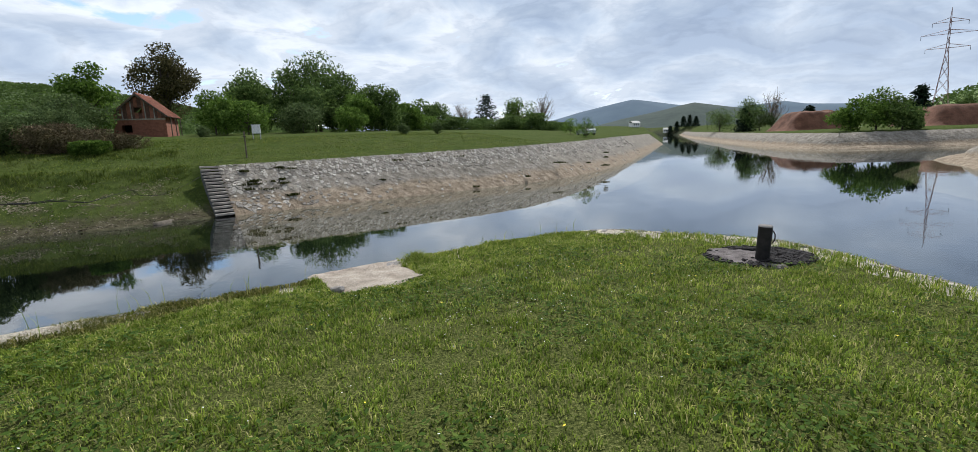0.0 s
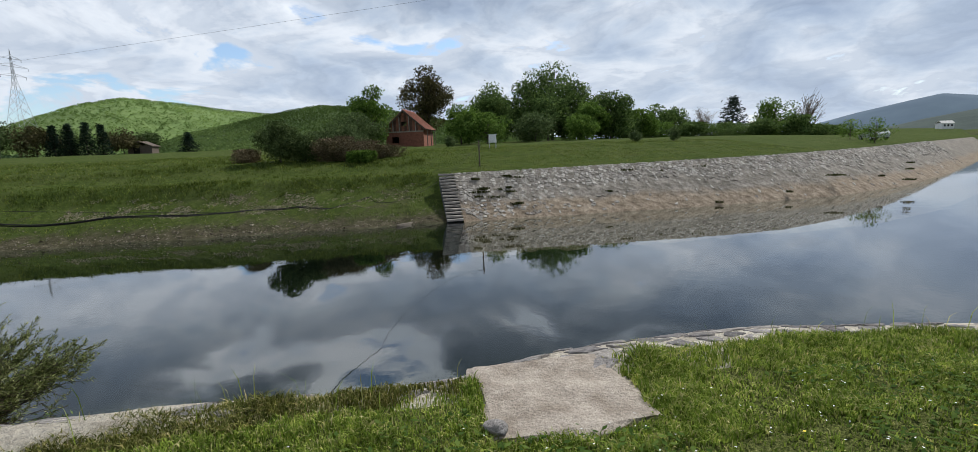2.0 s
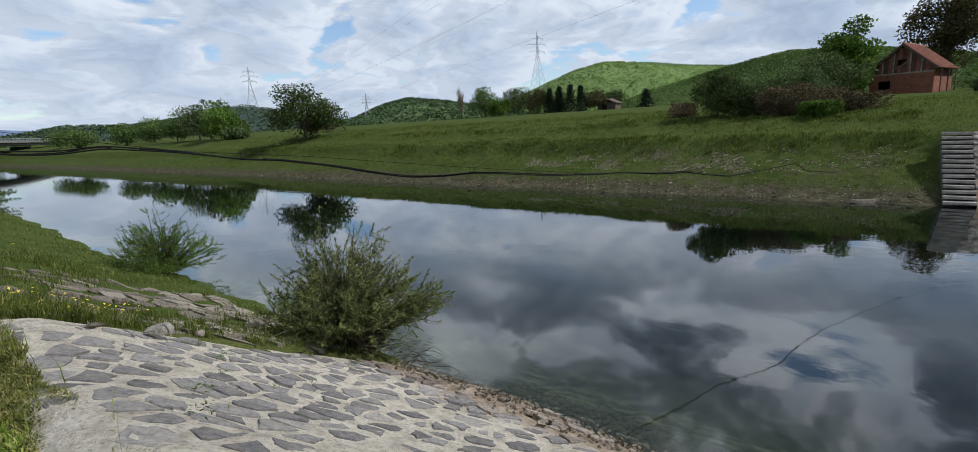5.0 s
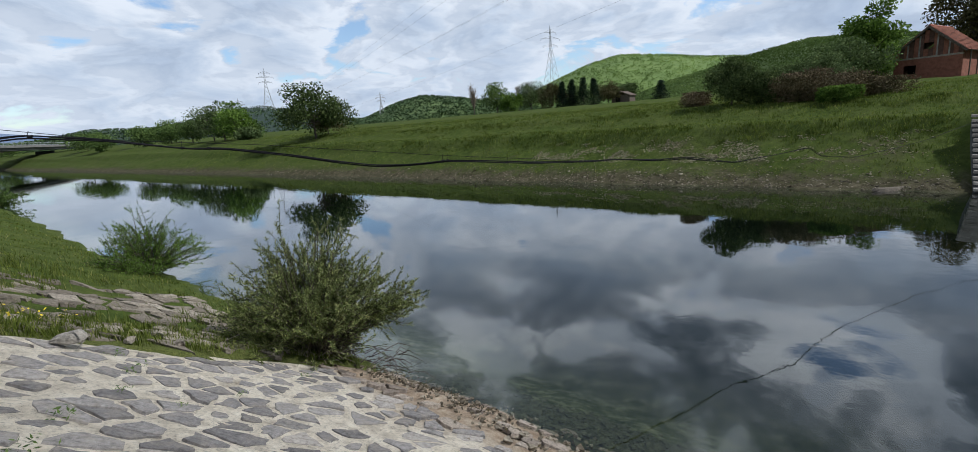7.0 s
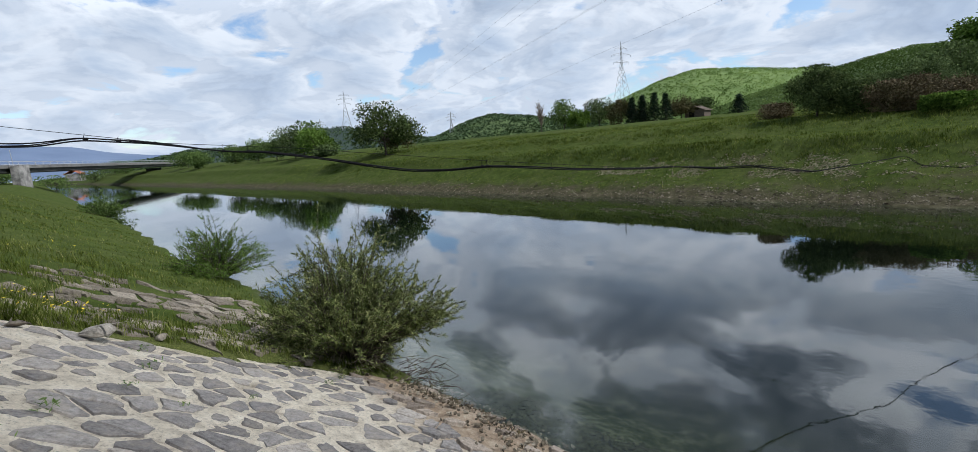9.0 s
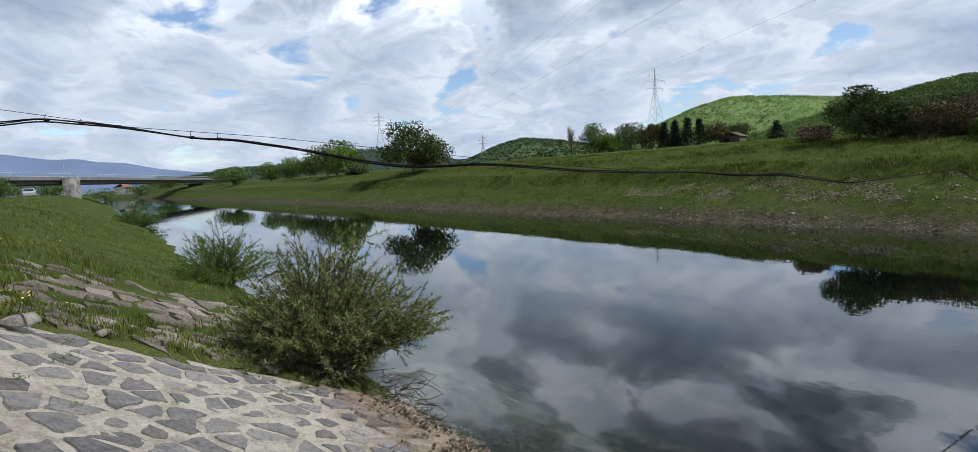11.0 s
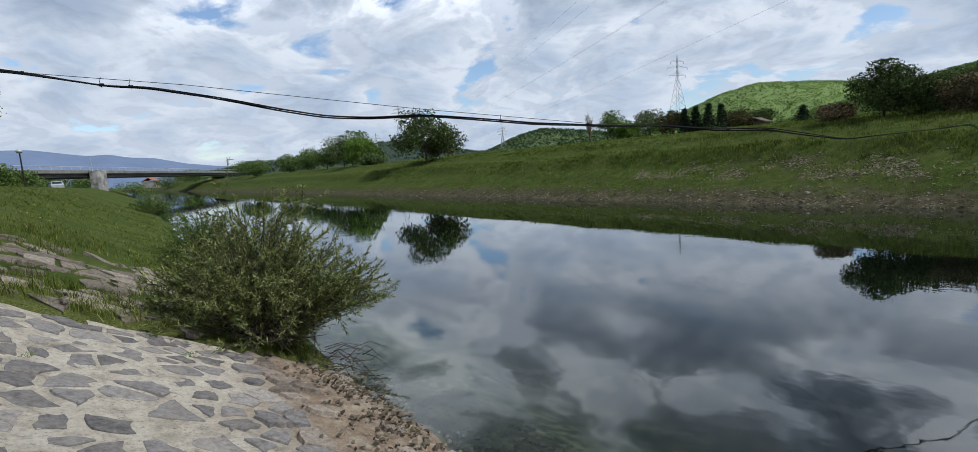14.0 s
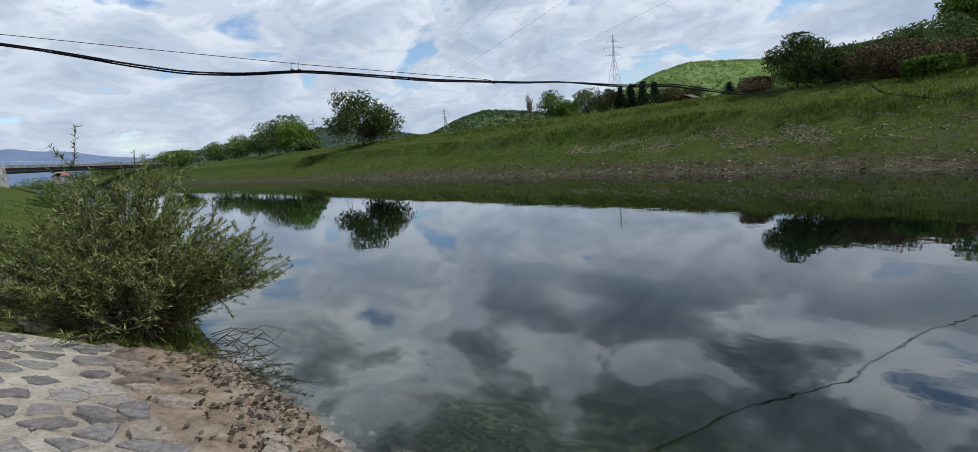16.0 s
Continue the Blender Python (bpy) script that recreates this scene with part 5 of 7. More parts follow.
def make_conifer(at, height, width, seed, label, mat=None, bare_stem=0.08, tiers=13, leaf=0.22):
    """A stem with whorls of drooping branches, each thick with needles."""
    r = np.random.RandomState(seed)
    root = new("conifer")
    tagged(root, label, "tree")
    root.location = (at[0], at[1], float(land(np.array([at[0]]), np.array([at[1]]))[0][0]) - 0.05)
    v, f = tube_arrays(np.array([(0, 0, height * k) for k in np.linspace(0, 1, 5)]), np.linspace(height * 0.022, 0.01, 5), 7)
    mesh_ob("trunk", v, f, M_BARK, root, smooth=True)
    tubes, pos, ways = [], [], []
    for t in range(tiers):
        k = bare_stem + (1 - bare_stem) * t / tiers
        ln = width / 2 * (1 - k) ** 0.85 / (1 - bare_stem) * r.uniform(0.8, 1.15) + 0.08
        for b in range(8):
            an = b * 2 * np.pi / 8 + r.uniform(-0.3, 0.3) + t
            e = np.array((math.cos(an) * ln, math.sin(an) * ln, height * k - 0.18 * ln))
            s = np.array((0, 0, height * k + 0.05))
            tubes.append(tube_arrays(np.array([s, e]), np.array([0.035, 0.01]), 3))
            for j in range(16):
                q = s + (e - s) * r.uniform(0.15, 1.08)
                pos.append(q + r.normal(size=3) * 0.07 * width * np.array((1, 1, 0.7)))
                ways.append((e - s) / (np.linalg.norm(e - s) + 1e-6) + r.normal(size=3) * 0.5)
    tagged(mesh_ob("branchwork", *join_arrays(tubes), M_BARK, root), kind="stuff")
    leaf_quads("foliage", np.array(pos), leaf, 0.8, mat or M_NEEDLE, seed + 1, ways=np.array(ways), parent=root)
    return root


def plant_trees():
    tall = "tall deciduous tree in leaf behind the meadow"
    # round the brick hut
    make_tree((-50.8, 83.0), 14.4, 9.4, M_LEAF_C, 101, "tall bronze-leaved tree behind the brick hut", "tall", 0.28, 8500)
    make_tree((-45.8, 60.9), 8.6, 6.2, M_LEAF_B, 102, "dense bright green tree beside the brick hut", "round", 0.24, 8500, 0.03)
    make_tree((-41.5, 52.5), 4.4, 6.6, M_LEAF_D, 103, "grey-green bushy willow beside the meadow", "round", 0.20, 3600, 0.08)
    for i, (x, y, h, w, m) in enumerate(((-35.3, 78.8, 9.6, 9.4, 0), (-30.6, 81.9, 9.7, 9.8, 0), (-26.9, 86.3, 13.0, 11.0, 0), (-21.7, 85.8, 9.4, 9.6, 0), (-16.6, 84.8, 7.2, 8.4, 0), (-12.9, 91.5, 4.6, 6.5, 1), (-33.0, 75.0, 6.6, 8.0, 0), (-25.4, 79.0, 6.4, 8.4, 0), (-19.4, 80.5, 5.6, 7.6, 1))):
        make_tree((x, y), h, w, M_LEAF_B if m else M_LEAF_A, 110 + i, "dark green deciduous tree in the row beyond the hut", "tall" if i == 2 else "round", 0.28, 6600, 0.02 if i != 2 else 0.1)
    for i, (x, y, h, w) in enumerate(((-33.6, 64.8, 5.4, 5.6), (-28.3, 62.2, 4.0, 6.0), (-31.4, 63.0, 4.5, 4.0), (-23.6, 68.0, 3.8, 6.4), (-18.4, 72.0, 3.4, 5.6))):
        make_tree((x, y), h, w, M_LEAF_B if i != 3 else M_LEAF_D, 120 + i, "leafy green shrub at the edge of the trees", "round", 0.22, 2600, 0.05, "shrub", "shrub")
    for i, (x, y, h, w, m) in enumerate(((-11.8, 106.8, 6.2, 7.2, 0), (-8.8, 112.1, 6.2, 6.2, 0), (9.7, 122.0, 7.4, 8.2, 1), (13.0, 111.6, 3.6, 6.4, 0), (7.0, 112, 3.0, 6.0, 0), (0.5, 118, 2.6, 6.5, 0), (-6.0, 108, 2.6, 6.5, 0), (-14.5, 99, 3.2, 6.5, 1))):
        make_tree((x, y), h, w, M_LEAF_B if m else M_LEAF_A, 130 + i, "round deciduous tree far along the canal bank", "round", 0.30, 2600, 0.03)
    for i, (x, y, h, w) in enumerate(((-38.0, 75.5, 3.6, 6.5), (-28.5, 80.5, 3.6, 7.0), (-23.0, 82.5, 3.4, 7.0), (-17.5, 86.0, 3.2, 7.0), (-14.8, 89.5, 3.0, 6.5), (-12.5, 95.5, 2.8, 6.5), (-10.5, 101.0, 2.6, 7.0), (-3.0, 112.0, 2.4, 8.0), (3.5, 114.0, 2.2, 8.0), (10.0, 116.0, 2.4, 8.0), (16.0, 117.0, 2.0, 7.0), (19.5, 122.0, 1.8, 7.0))):
        make_tree((x, y), h, w, M_LEAF_A if i % 3 else M_LEAF_B, 620 + i, "dense green undergrowth at the foot of the trees", "round", 0.24, 2200, 0.01, "shrub", "shrub")
    make_bare_tree((-4.1, 132.4), 7.0, 8.0, 140, "leafless reddish tree far along the bank")
    make_bare_tree((15.6, 121.4), 8.4, 7.0, 141, "leafless grey poplar far along the bank")
    make_conifer((2.2, 132.4), 9.2, 7.0, 142, "dark pine with bare lower stem", bare_stem=0.32, tiers=9, leaf=0.34)
    for i, (x, y, h, w) in enumerate(((-8.5, 56.8, 1.2, 1.2), (-4.7, 57.3, 1.5, 1.4), (-29.8, 54.8, 1.2, 1.6), (14.7, 68.0, 2.7, 3.4), (14.5, 78.3, 2.4, 3.0))):
        make_tree((x, y), h, w, M_LEAF_B if i > 2 else M_LEAF_D, 150 + i, "small green shrub standing in the meadow", "round", 0.12, 900, 0.05, "shrub", "shrub")
    # scrub on the terrace
    for i, (x, y, h, w, m) in enumerate(((-30.4, 29.5, 3.00, 3.10, 0), (-33.4, 28.9, 1.00, 2.60, 1), (-29.2, 30.8, 1.90, 3.20, 0), (-27.8, 31.5, 1.70, 3.20, 1), (-27.3, 33.4, 1.75, 3.60, 1), (-26.3, 34.9, 1.40, 3.80, 1), (-25.5, 36.2, 1.05, 3.40, 1), (-24.6, 31.7, 0.80, 2.00, 2), (-30.3, 37.4, 2.70, 4.20, 3), (-31.5, 35.6, 2.20, 4.00, 3))):
        make_tree((x, y), h, w, (M_LEAF_E, M_TWIG_RED, M_LEAF_B, M_LEAF_D)[m], 160 + i, ("dark green thorny bush on the far bank", "dry reddish-brown scrub on the far bank", "low bright green shrub on the far bank", "grey-green bush behind the dry scrub")[m], "round", 0.095 if m != 1 else 0.075, 8000, 0.01, "shrub", "shrub")
    # across the meadow
    for i, (x, y, h, w, m) in enumerate(((-120.0, 38.6, 6.9, 7.8, 0), (-114.3, 40.3, 4.2, 5.6, 1), (-120.2, 47.4, 6.6, 8.0, 2), (-112.8, 49.9, 5.3, 6.6, 3), (-114.2, 65.3, 5.2, 7.0, 3), (-118, 72, 4.4, 8, 2), (-124, 60, 5.4, 8, 2))):
        make_tree((x, y), h, w, (M_LEAF_A, M_LEAF_B, M_LEAF_D, M_LEAF_C)[m], 170 + i, "deciduous tree across the meadow", "round", 0.30, 2400, 0.08)
    for i, (x, y, h, w) in enumerate(((-110.0, 51.4, 5.8, 3.0), (-110.0, 53.8, 6.1, 3.3), (-108.0, 55.6, 6.4, 3.4), (-108.7, 58.6, 6.1, 3.5), (-116.2, 81.0, 4.8, 4.6))):
        tagged(make_conifer((x, y), h, w, 180 + i, "dark blue-green spruce in a row across the meadow"), group="row of spruces")
    make_bare_tree((-145.9, 38.9), 9.5, 3.2, 190, "slender leafless poplar across the meadow")
    make_bare_tree((-150.0, 54.0), 8.5, 3.0, 191, "slender leafless poplar across the meadow")
    # down the canal
    make_tree((-67.0, 0.2), 6.5, 8.2, M_LEAF_E, 200, "dark green hawthorn on the bank beside the canal", "round", 0.20, 7000, 0.01)
    make_tree((-71.5, 1.5), 3.0, 5.0, M_LEAF_C, 201, "brownish thorn bush on the bank", "round", 0.2, 1600, 0.05, "shrub", "shrub")
    for i, (x, y, h, w, m) in enumerate(((-91.6, -13.8, 5.8, 7.4, 1), (-99.5, -17.5, 7.2, 5.2, 2), (-105.0, -20.6, 6.2, 8.8, 2), (-109.5, -25.5, 5.0, 7.4, 0), (-121.5, -33.0, 4.8, 6.5, 0), (-96.5, -13.0, 3.0, 6.0, 0), (-127.0, -40.0, 4.4, 6.0, 0), (-88.0, -11.5, 1.8, 3.6, 2), (-135, -52, 4.0, 7, 0), (-152, -62, 4.2, 9, 0))):
        make_tree((x, y), h, w, (M_LEAF_A, M_LEAF_B, M_LEAF_D)[m], 210 + i, "deciduous tree on the far bank down the canal", "round", 0.26, 2400, 0.08)
    # over the far channel
    for i, (x, y, h, w, m) in enumerate(((67.8, 84.2, 7.0, 8.0, 1), (64.0, 84.9, 5.2, 6.2, 1), (71.0, 82.6, 5.4, 6.4, 0), (73.9, 84.4, 3.6, 4.6, 0), (89.0, 184.0, 8.4, 13.0, 0), (81.2, 149.0, 10.0, 8.6, 0), (139.3, 143.1, 8.8, 8.0, 0), (86, 152, 6, 9, 2))):
        make_tree((x, y), h, w, (M_LEAF_A, M_LEAF_B, M_LEAF_D)[m], 230 + i, "bushy green tree beyond the far channel", "round", 0.28, 3000, 0.05)
    make_bare_tree((88.6, 150.5), 11.0, 9.5, 240, "leafless reddish tree beyond the far channel")
    for i, (x, y, h, w) in enumerate(((99.5, 111.9, 8.8, 6.8), (94.0, 141.3, 6.4, 5.6), (79.8, 149.7, 7.0, 5.0), (157.4, 410.5, 8.0, 6.5), (162.0, 408.6, 9.0, 7.0), (166.6, 406.8, 8.4, 6.5), (171.0, 405.0, 9.4, 7.0), (175.4, 403.1, 8.0, 6.5))):
        make_conifer((x, y), h, w, 245 + i, "dark conifer beyond the far channel", leaf=0.4)
    # near side, down the bank
    make_tree((-25.8, -16.8), 6.4, 4.2, M_LEAF_B, 260, "young green tree on the near bank", "round", 0.10, 2600, 0.3)
    make_tree((-73.5, -60.5), 4.2, 5.0, M_LEAF_A, 261, "green shrubby tree beside the bridge", "round", 0.24, 2200, 0.06)
    for i, (x, y, h, w) in enumerate(((-160.0, -118.0, 4.2, 8.0), (-142.0, -112.0, 4.2, 8.0), (-222.0, -118.0, 5.0, 10.0), (-126.0, -108.0, 4.0, 8.0), (-246.0, -134.0, 5.5, 11.0), (-232.0, -136.0, 5.0, 13.0), (-212.0, -138.0, 5.5, 13.0), (-196.0, -146.0, 5.5, 14.0), (-184.0, -160.0, 6.0, 15.0), (-256.0, -142.0, 5.5, 14.0))):
        make_tree((x, y), h, w, (M_LEAF_A, M_LEAF_D)[i % 2], 270 + i, "green bushy tree beyond the bridge", "round", 0.32, 1500, 0.04)
    make_tree((-79.5, -62.0), 3.2, 5.0, M_LEAF_A, 262, "green shrub beside the bridge", "round", 0.22, 1600, 0.05, "shrub", "shrub")


plant_trees()


def make_willow(at, radius, height, stems, per_stem, seed, label, leaf, mat, lean=(0, 0), dry=24, arms=None):
    """A willow shrub: arching stems from one stool, thick with narrow leaves."""
    r = np.random.RandomState(seed)
    root = new("willow_bush")
    tagged(root, label, "bush")
    root.location = at
    tubes, pos, ways = [], [], []
    for i in range(stems):
        an, k = r.uniform(0, 2 * np.pi), r.uniform(0, 1) ** 0.48
        out = radius * k * r.uniform(0.8, 1.08)
        h = height * (1.02 - 0.80 * k ** 2.6) * r.uniform(0.72, 1.02)
        if arms and i % 11 == 5:
            an, out, h = math.radians(r.normal(arms[0], 16)), radius * r.uniform(0.82, 1.04), height * r.uniform(0.30, 0.62)
        if i % 12 == 0:
            out, h = out * 0.8, h * 1.28
        e = np.array((math.cos(an) * out + lean[0] * h, math.sin(an) * out + lean[1] * h, h))
        m = e * np.array((0.38, 0.38, 0.58)) + r.normal(size=3) * 0.06
        s = np.array((math.cos(an), math.sin(an), 0)) * r.uniform(0, 0.22) * radius
        t = np.linspace(0, 1, 8)[:, None]
        line = s * (1 - t) ** 2 + 2 * m * t * (1 - t) + e * t ** 2
        tubes.append(tube_arrays(line, np.linspace(0.012, 0.003, 8), 4))
        twigs = [(line[-1] - line[-3], line, 0.10)]
        for j in range(8):
            b = line[r.randint(1, 8)]
            w = r.normal(size=3) * 0.75 + e / np.linalg.norm(e) + np.array((math.cos(an), math.sin(an), 0.15)) * 0.6
            w = w / np.linalg.norm(w) * r.uniform(0.15, 0.42) * height * 0.6
            tl = b + w * np.linspace(0, 1, 4)[:, None] + np.array((0, 0, 0.04)) * (np.linspace(0, 1, 4)[:, None]) ** 2
            tubes.append(tube_arrays(tl, np.linspace(0.005, 0.002, 4), 3))
            twigs.append((w, tl, 0.0))
        for w, tl, lo in twigs:
            n = int(per_stem * (0.5 if lo == 0 else 1.0))
            q = lo + (1 - lo) * r.uniform(0, 1, n)
            idx = q * (len(tl) - 1)
            i0 = np.minimum(idx.astype(int), len(tl) - 2)
            fr = (idx - i0)[:, None]
            base = tl[i0] * (1 - fr) + tl[i0 + 1] * fr
            dirn = (tl[i0 + 1] - tl[i0])
            dirn = dirn / (np.linalg.norm(dirn, axis=1)[:, None] + 1e-9)
            lw = dirn * 0.75 + r.normal(size=(n, 3)) * 0.55
            lw /= np.linalg.norm(lw, axis=1)[:, None]
            pos.append(base + lw * leaf * 0.8)
            ways.append(lw)
    tagged(mesh_ob("stemwork", *join_arrays(tubes), M_BARK, root), kind="stuff")
    pos, ways = np.concatenate(pos), np.concatenate(ways)
    if arms:
        # few leaves live low down on the side of the dead stems
        turn = np.degrees(np.arctan2(pos[:, 1], pos[:, 0])) - (arms[0] - 56)
        bare = (np.abs(turn) < 46 + r.normal(size=len(pos)) * 12) & (pos[:, 2] < 0.55 + r.normal(size=len(pos)) * 0.12)
        pos, ways = pos[~bare], ways[~bare]
    leaf_quads("foliage", pos, leaf * r.uniform(0.6, 1.2, len(pos)), 0.28, mat, seed + 1, ways=ways, parent=root)
    if dry:
        tubes = []
        for i in range(dry):
            an = r.uniform(0, 2 * np.pi) if not arms or i % 3 == 0 else math.radians(r.normal(arms[0] - 54, 32))
            e = np.array((math.cos(an), math.sin(an), 0)) * radius * r.uniform(0.20, 0.62) + np.array((0, 0, r.uniform(0.05, 0.75)))
            t = np.linspace(0, 1, 6)[:, None]
            m = e * 0.5 + np.array((0, 0, r.uniform(0.1, 0.45)))
            tubes.append(tube_arrays(2 * m * t * (1 - t) + e * t ** 2, np.linspace(0.010, 0.003, 6), 4))
        tagged(mesh_ob("dead_stemwork", *join_arrays(tubes), M_DRY, root, "dead grey-brown lower stems"), kind="stuff")
    return root


make_willow((-8.98, 4.10, 0.30), 1.40, 1.64, 260, 96, 301, "broad willow bush at the water's edge beside the lining", 0.037, M_WILLOW, (0.06, 0.05), 260, (78,))
_z = float(land(np.array([-16.4]), np.array([-0.7]))[0][0])
make_willow((-16.4, -0.7, _z), 1.45, 1.30, 170, 40, 302, "smaller willow bush on the bank by the water", 0.042, M_LEAF_B, dry=14)
_z = float(land(np.array([-43.2]), np.array([-19.6]))[0][0])
make_willow((-43.2, -19.6, max(_z, 0.1)), 1.9, 1.5, 50, 30, 303, "low green bush on the near bank by the water", 0.11, M_LEAF_A, dry=0)
_z = float(land(np.array([-47.5]), np.array([-22.5]))[0][0])
make_willow((-47.5, -22.5, max(_z, 0.1)), 1.6, 1.2, 40, 30, 304, "low green bush on the near bank by the water", 0.11, M_LEAF_A, dry=0)


# ---------------------------------------------------------------- distance
def make_hill(name, profile, r_ridge, r_foot, mat, tree_mat, trees, seed, label, size=1.0, bump=0.05, per=7, leaf=0.27):
    """A wooded ridge: how high it stands over the horizon, bearing by bearing, with a canopy scattered over it."""
    az = np.array([p[0] for p in profile], float)
    soft = 4 if trees else 1
    el = np.array([p[1] for p in profile], float)
    g = np.linspace(az[0], az[-1], 160)
    e = np.interp(g, az, el)
    for _ in range(soft):
        e[1:-1] = (e[:-2] + 2 * e[1:-1] + e[2:]) / 4
    top = np.tan(np.radians(e)) * r_ridge + 3.7 - (4.2 * size if trees else 0)
    ks = np.linspace(0, 1.35, 22)
    rows = []
    for k in ks:
        r = r_foot + (r_ridge - r_foot) * k
        s = math.sin(min(k, 1) * math.pi / 2) ** 1.3 if k <= 1 else math.cos((k - 1) * 2.2)
        x, y = -1 + np.sin(np.radians(g)) * r, 4 + np.cos(np.radians(g)) * r
        z = 4 + (top - 4) * s * (1 + (bump * fbm2(x, y, 6.0 / r_ridge, seed, 4) if k < 0.95 else 0))
        rows.append(np.stack([x, y, z], 1))
    V = np.array(rows)
    n, m = V.shape[:2]
    idx = np.arange(n * m).reshape(n, m)
    f = np.stack([idx[:-1, :-1], idx[1:, :-1], idx[1:, 1:], idx[:-1, 1:]], -1).reshape(-1, 4)
    root = mesh_ob(name, V.reshape(-1, 3), f, mat, smooth=True)
    tagged(root, label, "hill", kind="structure")
    if trees:
        r = np.random.RandomState(seed)
        i, j = r.uniform(0, n * 0.78, trees), r.uniform(0, m - 1.001, trees)
        i0, j0 = i.astype(int), j.astype(int)
        fi, fj = (i - i0)[:, None], (j - j0)[:, None]
        i1 = np.minimum(i0 + 1, n - 1)
        base = (V[i0, j0] * (1 - fi) + V[i1, j0] * fi) * (1 - fj) + (V[i0, j0 + 1] * (1 - fi) + V[i1, j0 + 1] * fi) * fj
        hh = r.uniform(3.4, 5.0, trees) * size
        g3 = r.normal(size=(trees, per, 3))
        g3 /= np.linalg.norm(g3, axis=2)[:, :, None]
        g3[:, :, 2] = np.abs(g3[:, :, 2]) * 1.05
        pos = base[:, None] + g3 * (hh * 0.62)[:, None, None] + np.array((0, 0, 0.2))
        ob = leaf_quads("woods", pos.reshape(-1, 3), np.repeat(hh * leaf, per), 1.25, tree_mat, seed + 1, up=0.45, label="dense spring-green woods on the hillside", category="woods")


def build_distance():
    make_hill("hill", [(-78, 0.6), (-73, 1.9), (-67.9, 4.0), (-64, 5.5), (-60.7, 6.2), (-56, 5.8), (-52.2, 5.2), (-45, 4.4), (-36, 3.2)], 900, 520, M_HILL_LIT, M_FOREST_LIT, 8500, 501, "wooded hill coloured pale green as if sunlit", 0.85)
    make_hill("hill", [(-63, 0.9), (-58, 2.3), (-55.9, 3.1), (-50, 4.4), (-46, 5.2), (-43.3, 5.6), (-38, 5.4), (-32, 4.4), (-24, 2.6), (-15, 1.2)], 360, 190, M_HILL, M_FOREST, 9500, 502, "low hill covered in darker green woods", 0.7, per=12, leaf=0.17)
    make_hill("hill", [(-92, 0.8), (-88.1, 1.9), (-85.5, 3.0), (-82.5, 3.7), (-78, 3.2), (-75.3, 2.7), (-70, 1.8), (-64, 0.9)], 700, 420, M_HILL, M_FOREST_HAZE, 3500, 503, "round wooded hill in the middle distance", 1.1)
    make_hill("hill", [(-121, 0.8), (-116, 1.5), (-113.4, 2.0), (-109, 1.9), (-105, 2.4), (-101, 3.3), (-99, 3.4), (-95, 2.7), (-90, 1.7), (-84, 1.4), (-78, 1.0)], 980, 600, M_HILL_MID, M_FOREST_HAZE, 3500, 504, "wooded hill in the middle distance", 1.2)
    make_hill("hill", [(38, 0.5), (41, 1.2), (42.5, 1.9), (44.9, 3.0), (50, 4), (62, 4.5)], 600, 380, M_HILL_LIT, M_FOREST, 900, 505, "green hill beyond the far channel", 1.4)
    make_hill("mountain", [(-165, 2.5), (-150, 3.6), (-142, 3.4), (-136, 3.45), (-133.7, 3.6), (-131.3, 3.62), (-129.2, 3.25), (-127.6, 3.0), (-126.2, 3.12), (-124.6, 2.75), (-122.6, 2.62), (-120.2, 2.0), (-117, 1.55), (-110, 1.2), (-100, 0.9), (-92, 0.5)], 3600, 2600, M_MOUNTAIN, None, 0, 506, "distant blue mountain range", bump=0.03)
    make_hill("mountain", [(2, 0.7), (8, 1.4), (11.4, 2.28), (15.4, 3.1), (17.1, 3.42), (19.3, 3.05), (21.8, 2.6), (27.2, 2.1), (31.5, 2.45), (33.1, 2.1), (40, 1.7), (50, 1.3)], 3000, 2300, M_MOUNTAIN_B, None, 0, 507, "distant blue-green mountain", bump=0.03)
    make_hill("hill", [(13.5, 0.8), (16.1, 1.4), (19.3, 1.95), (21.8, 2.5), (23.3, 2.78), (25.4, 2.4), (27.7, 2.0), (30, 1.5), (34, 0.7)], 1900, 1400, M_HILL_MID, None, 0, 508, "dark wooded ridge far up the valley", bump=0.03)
    # red earth heaps
    for i, (x, y, w, d, h) in enumerate(((84, 125, 20, 14, 4.9), (117, 107, 50, 16, 4.3))):
        r = np.random.RandomState(600 + i)
        g = np.linspace(-1, 1, 40)
        A, B = np.meshgrid(g, g)
        # a tipped bank: level top, steep uneven flanks
        zz = step01(1 - np.abs(A), 0.0, 0.55 if i == 0 else 0.2) * step01(1 - np.abs(B), 0.0, 0.55) * h * (1 + 0.16 * fbm2(A, B, 3.0, 601 + i, 4)) - 0.3
        base = float(land(np.array([float(x)]), np.array([float(y)]))[0][0])
        idx = np.arange(1600).reshape(40, 40)
        f = np.stack([idx[:-1, :-1], idx[:-1, 1:], idx[1:, 1:], idx[1:, :-1]], -1).reshape(-1, 4)
        tagged(mesh_ob("earth_mound", np.stack([A * w / 2 + x, B * d / 2 + y, zz + base - 0.1], -1).reshape(-1, 3), f, M_RED_EARTH, smooth=True), "long heap of bare red earth", "earth heap")


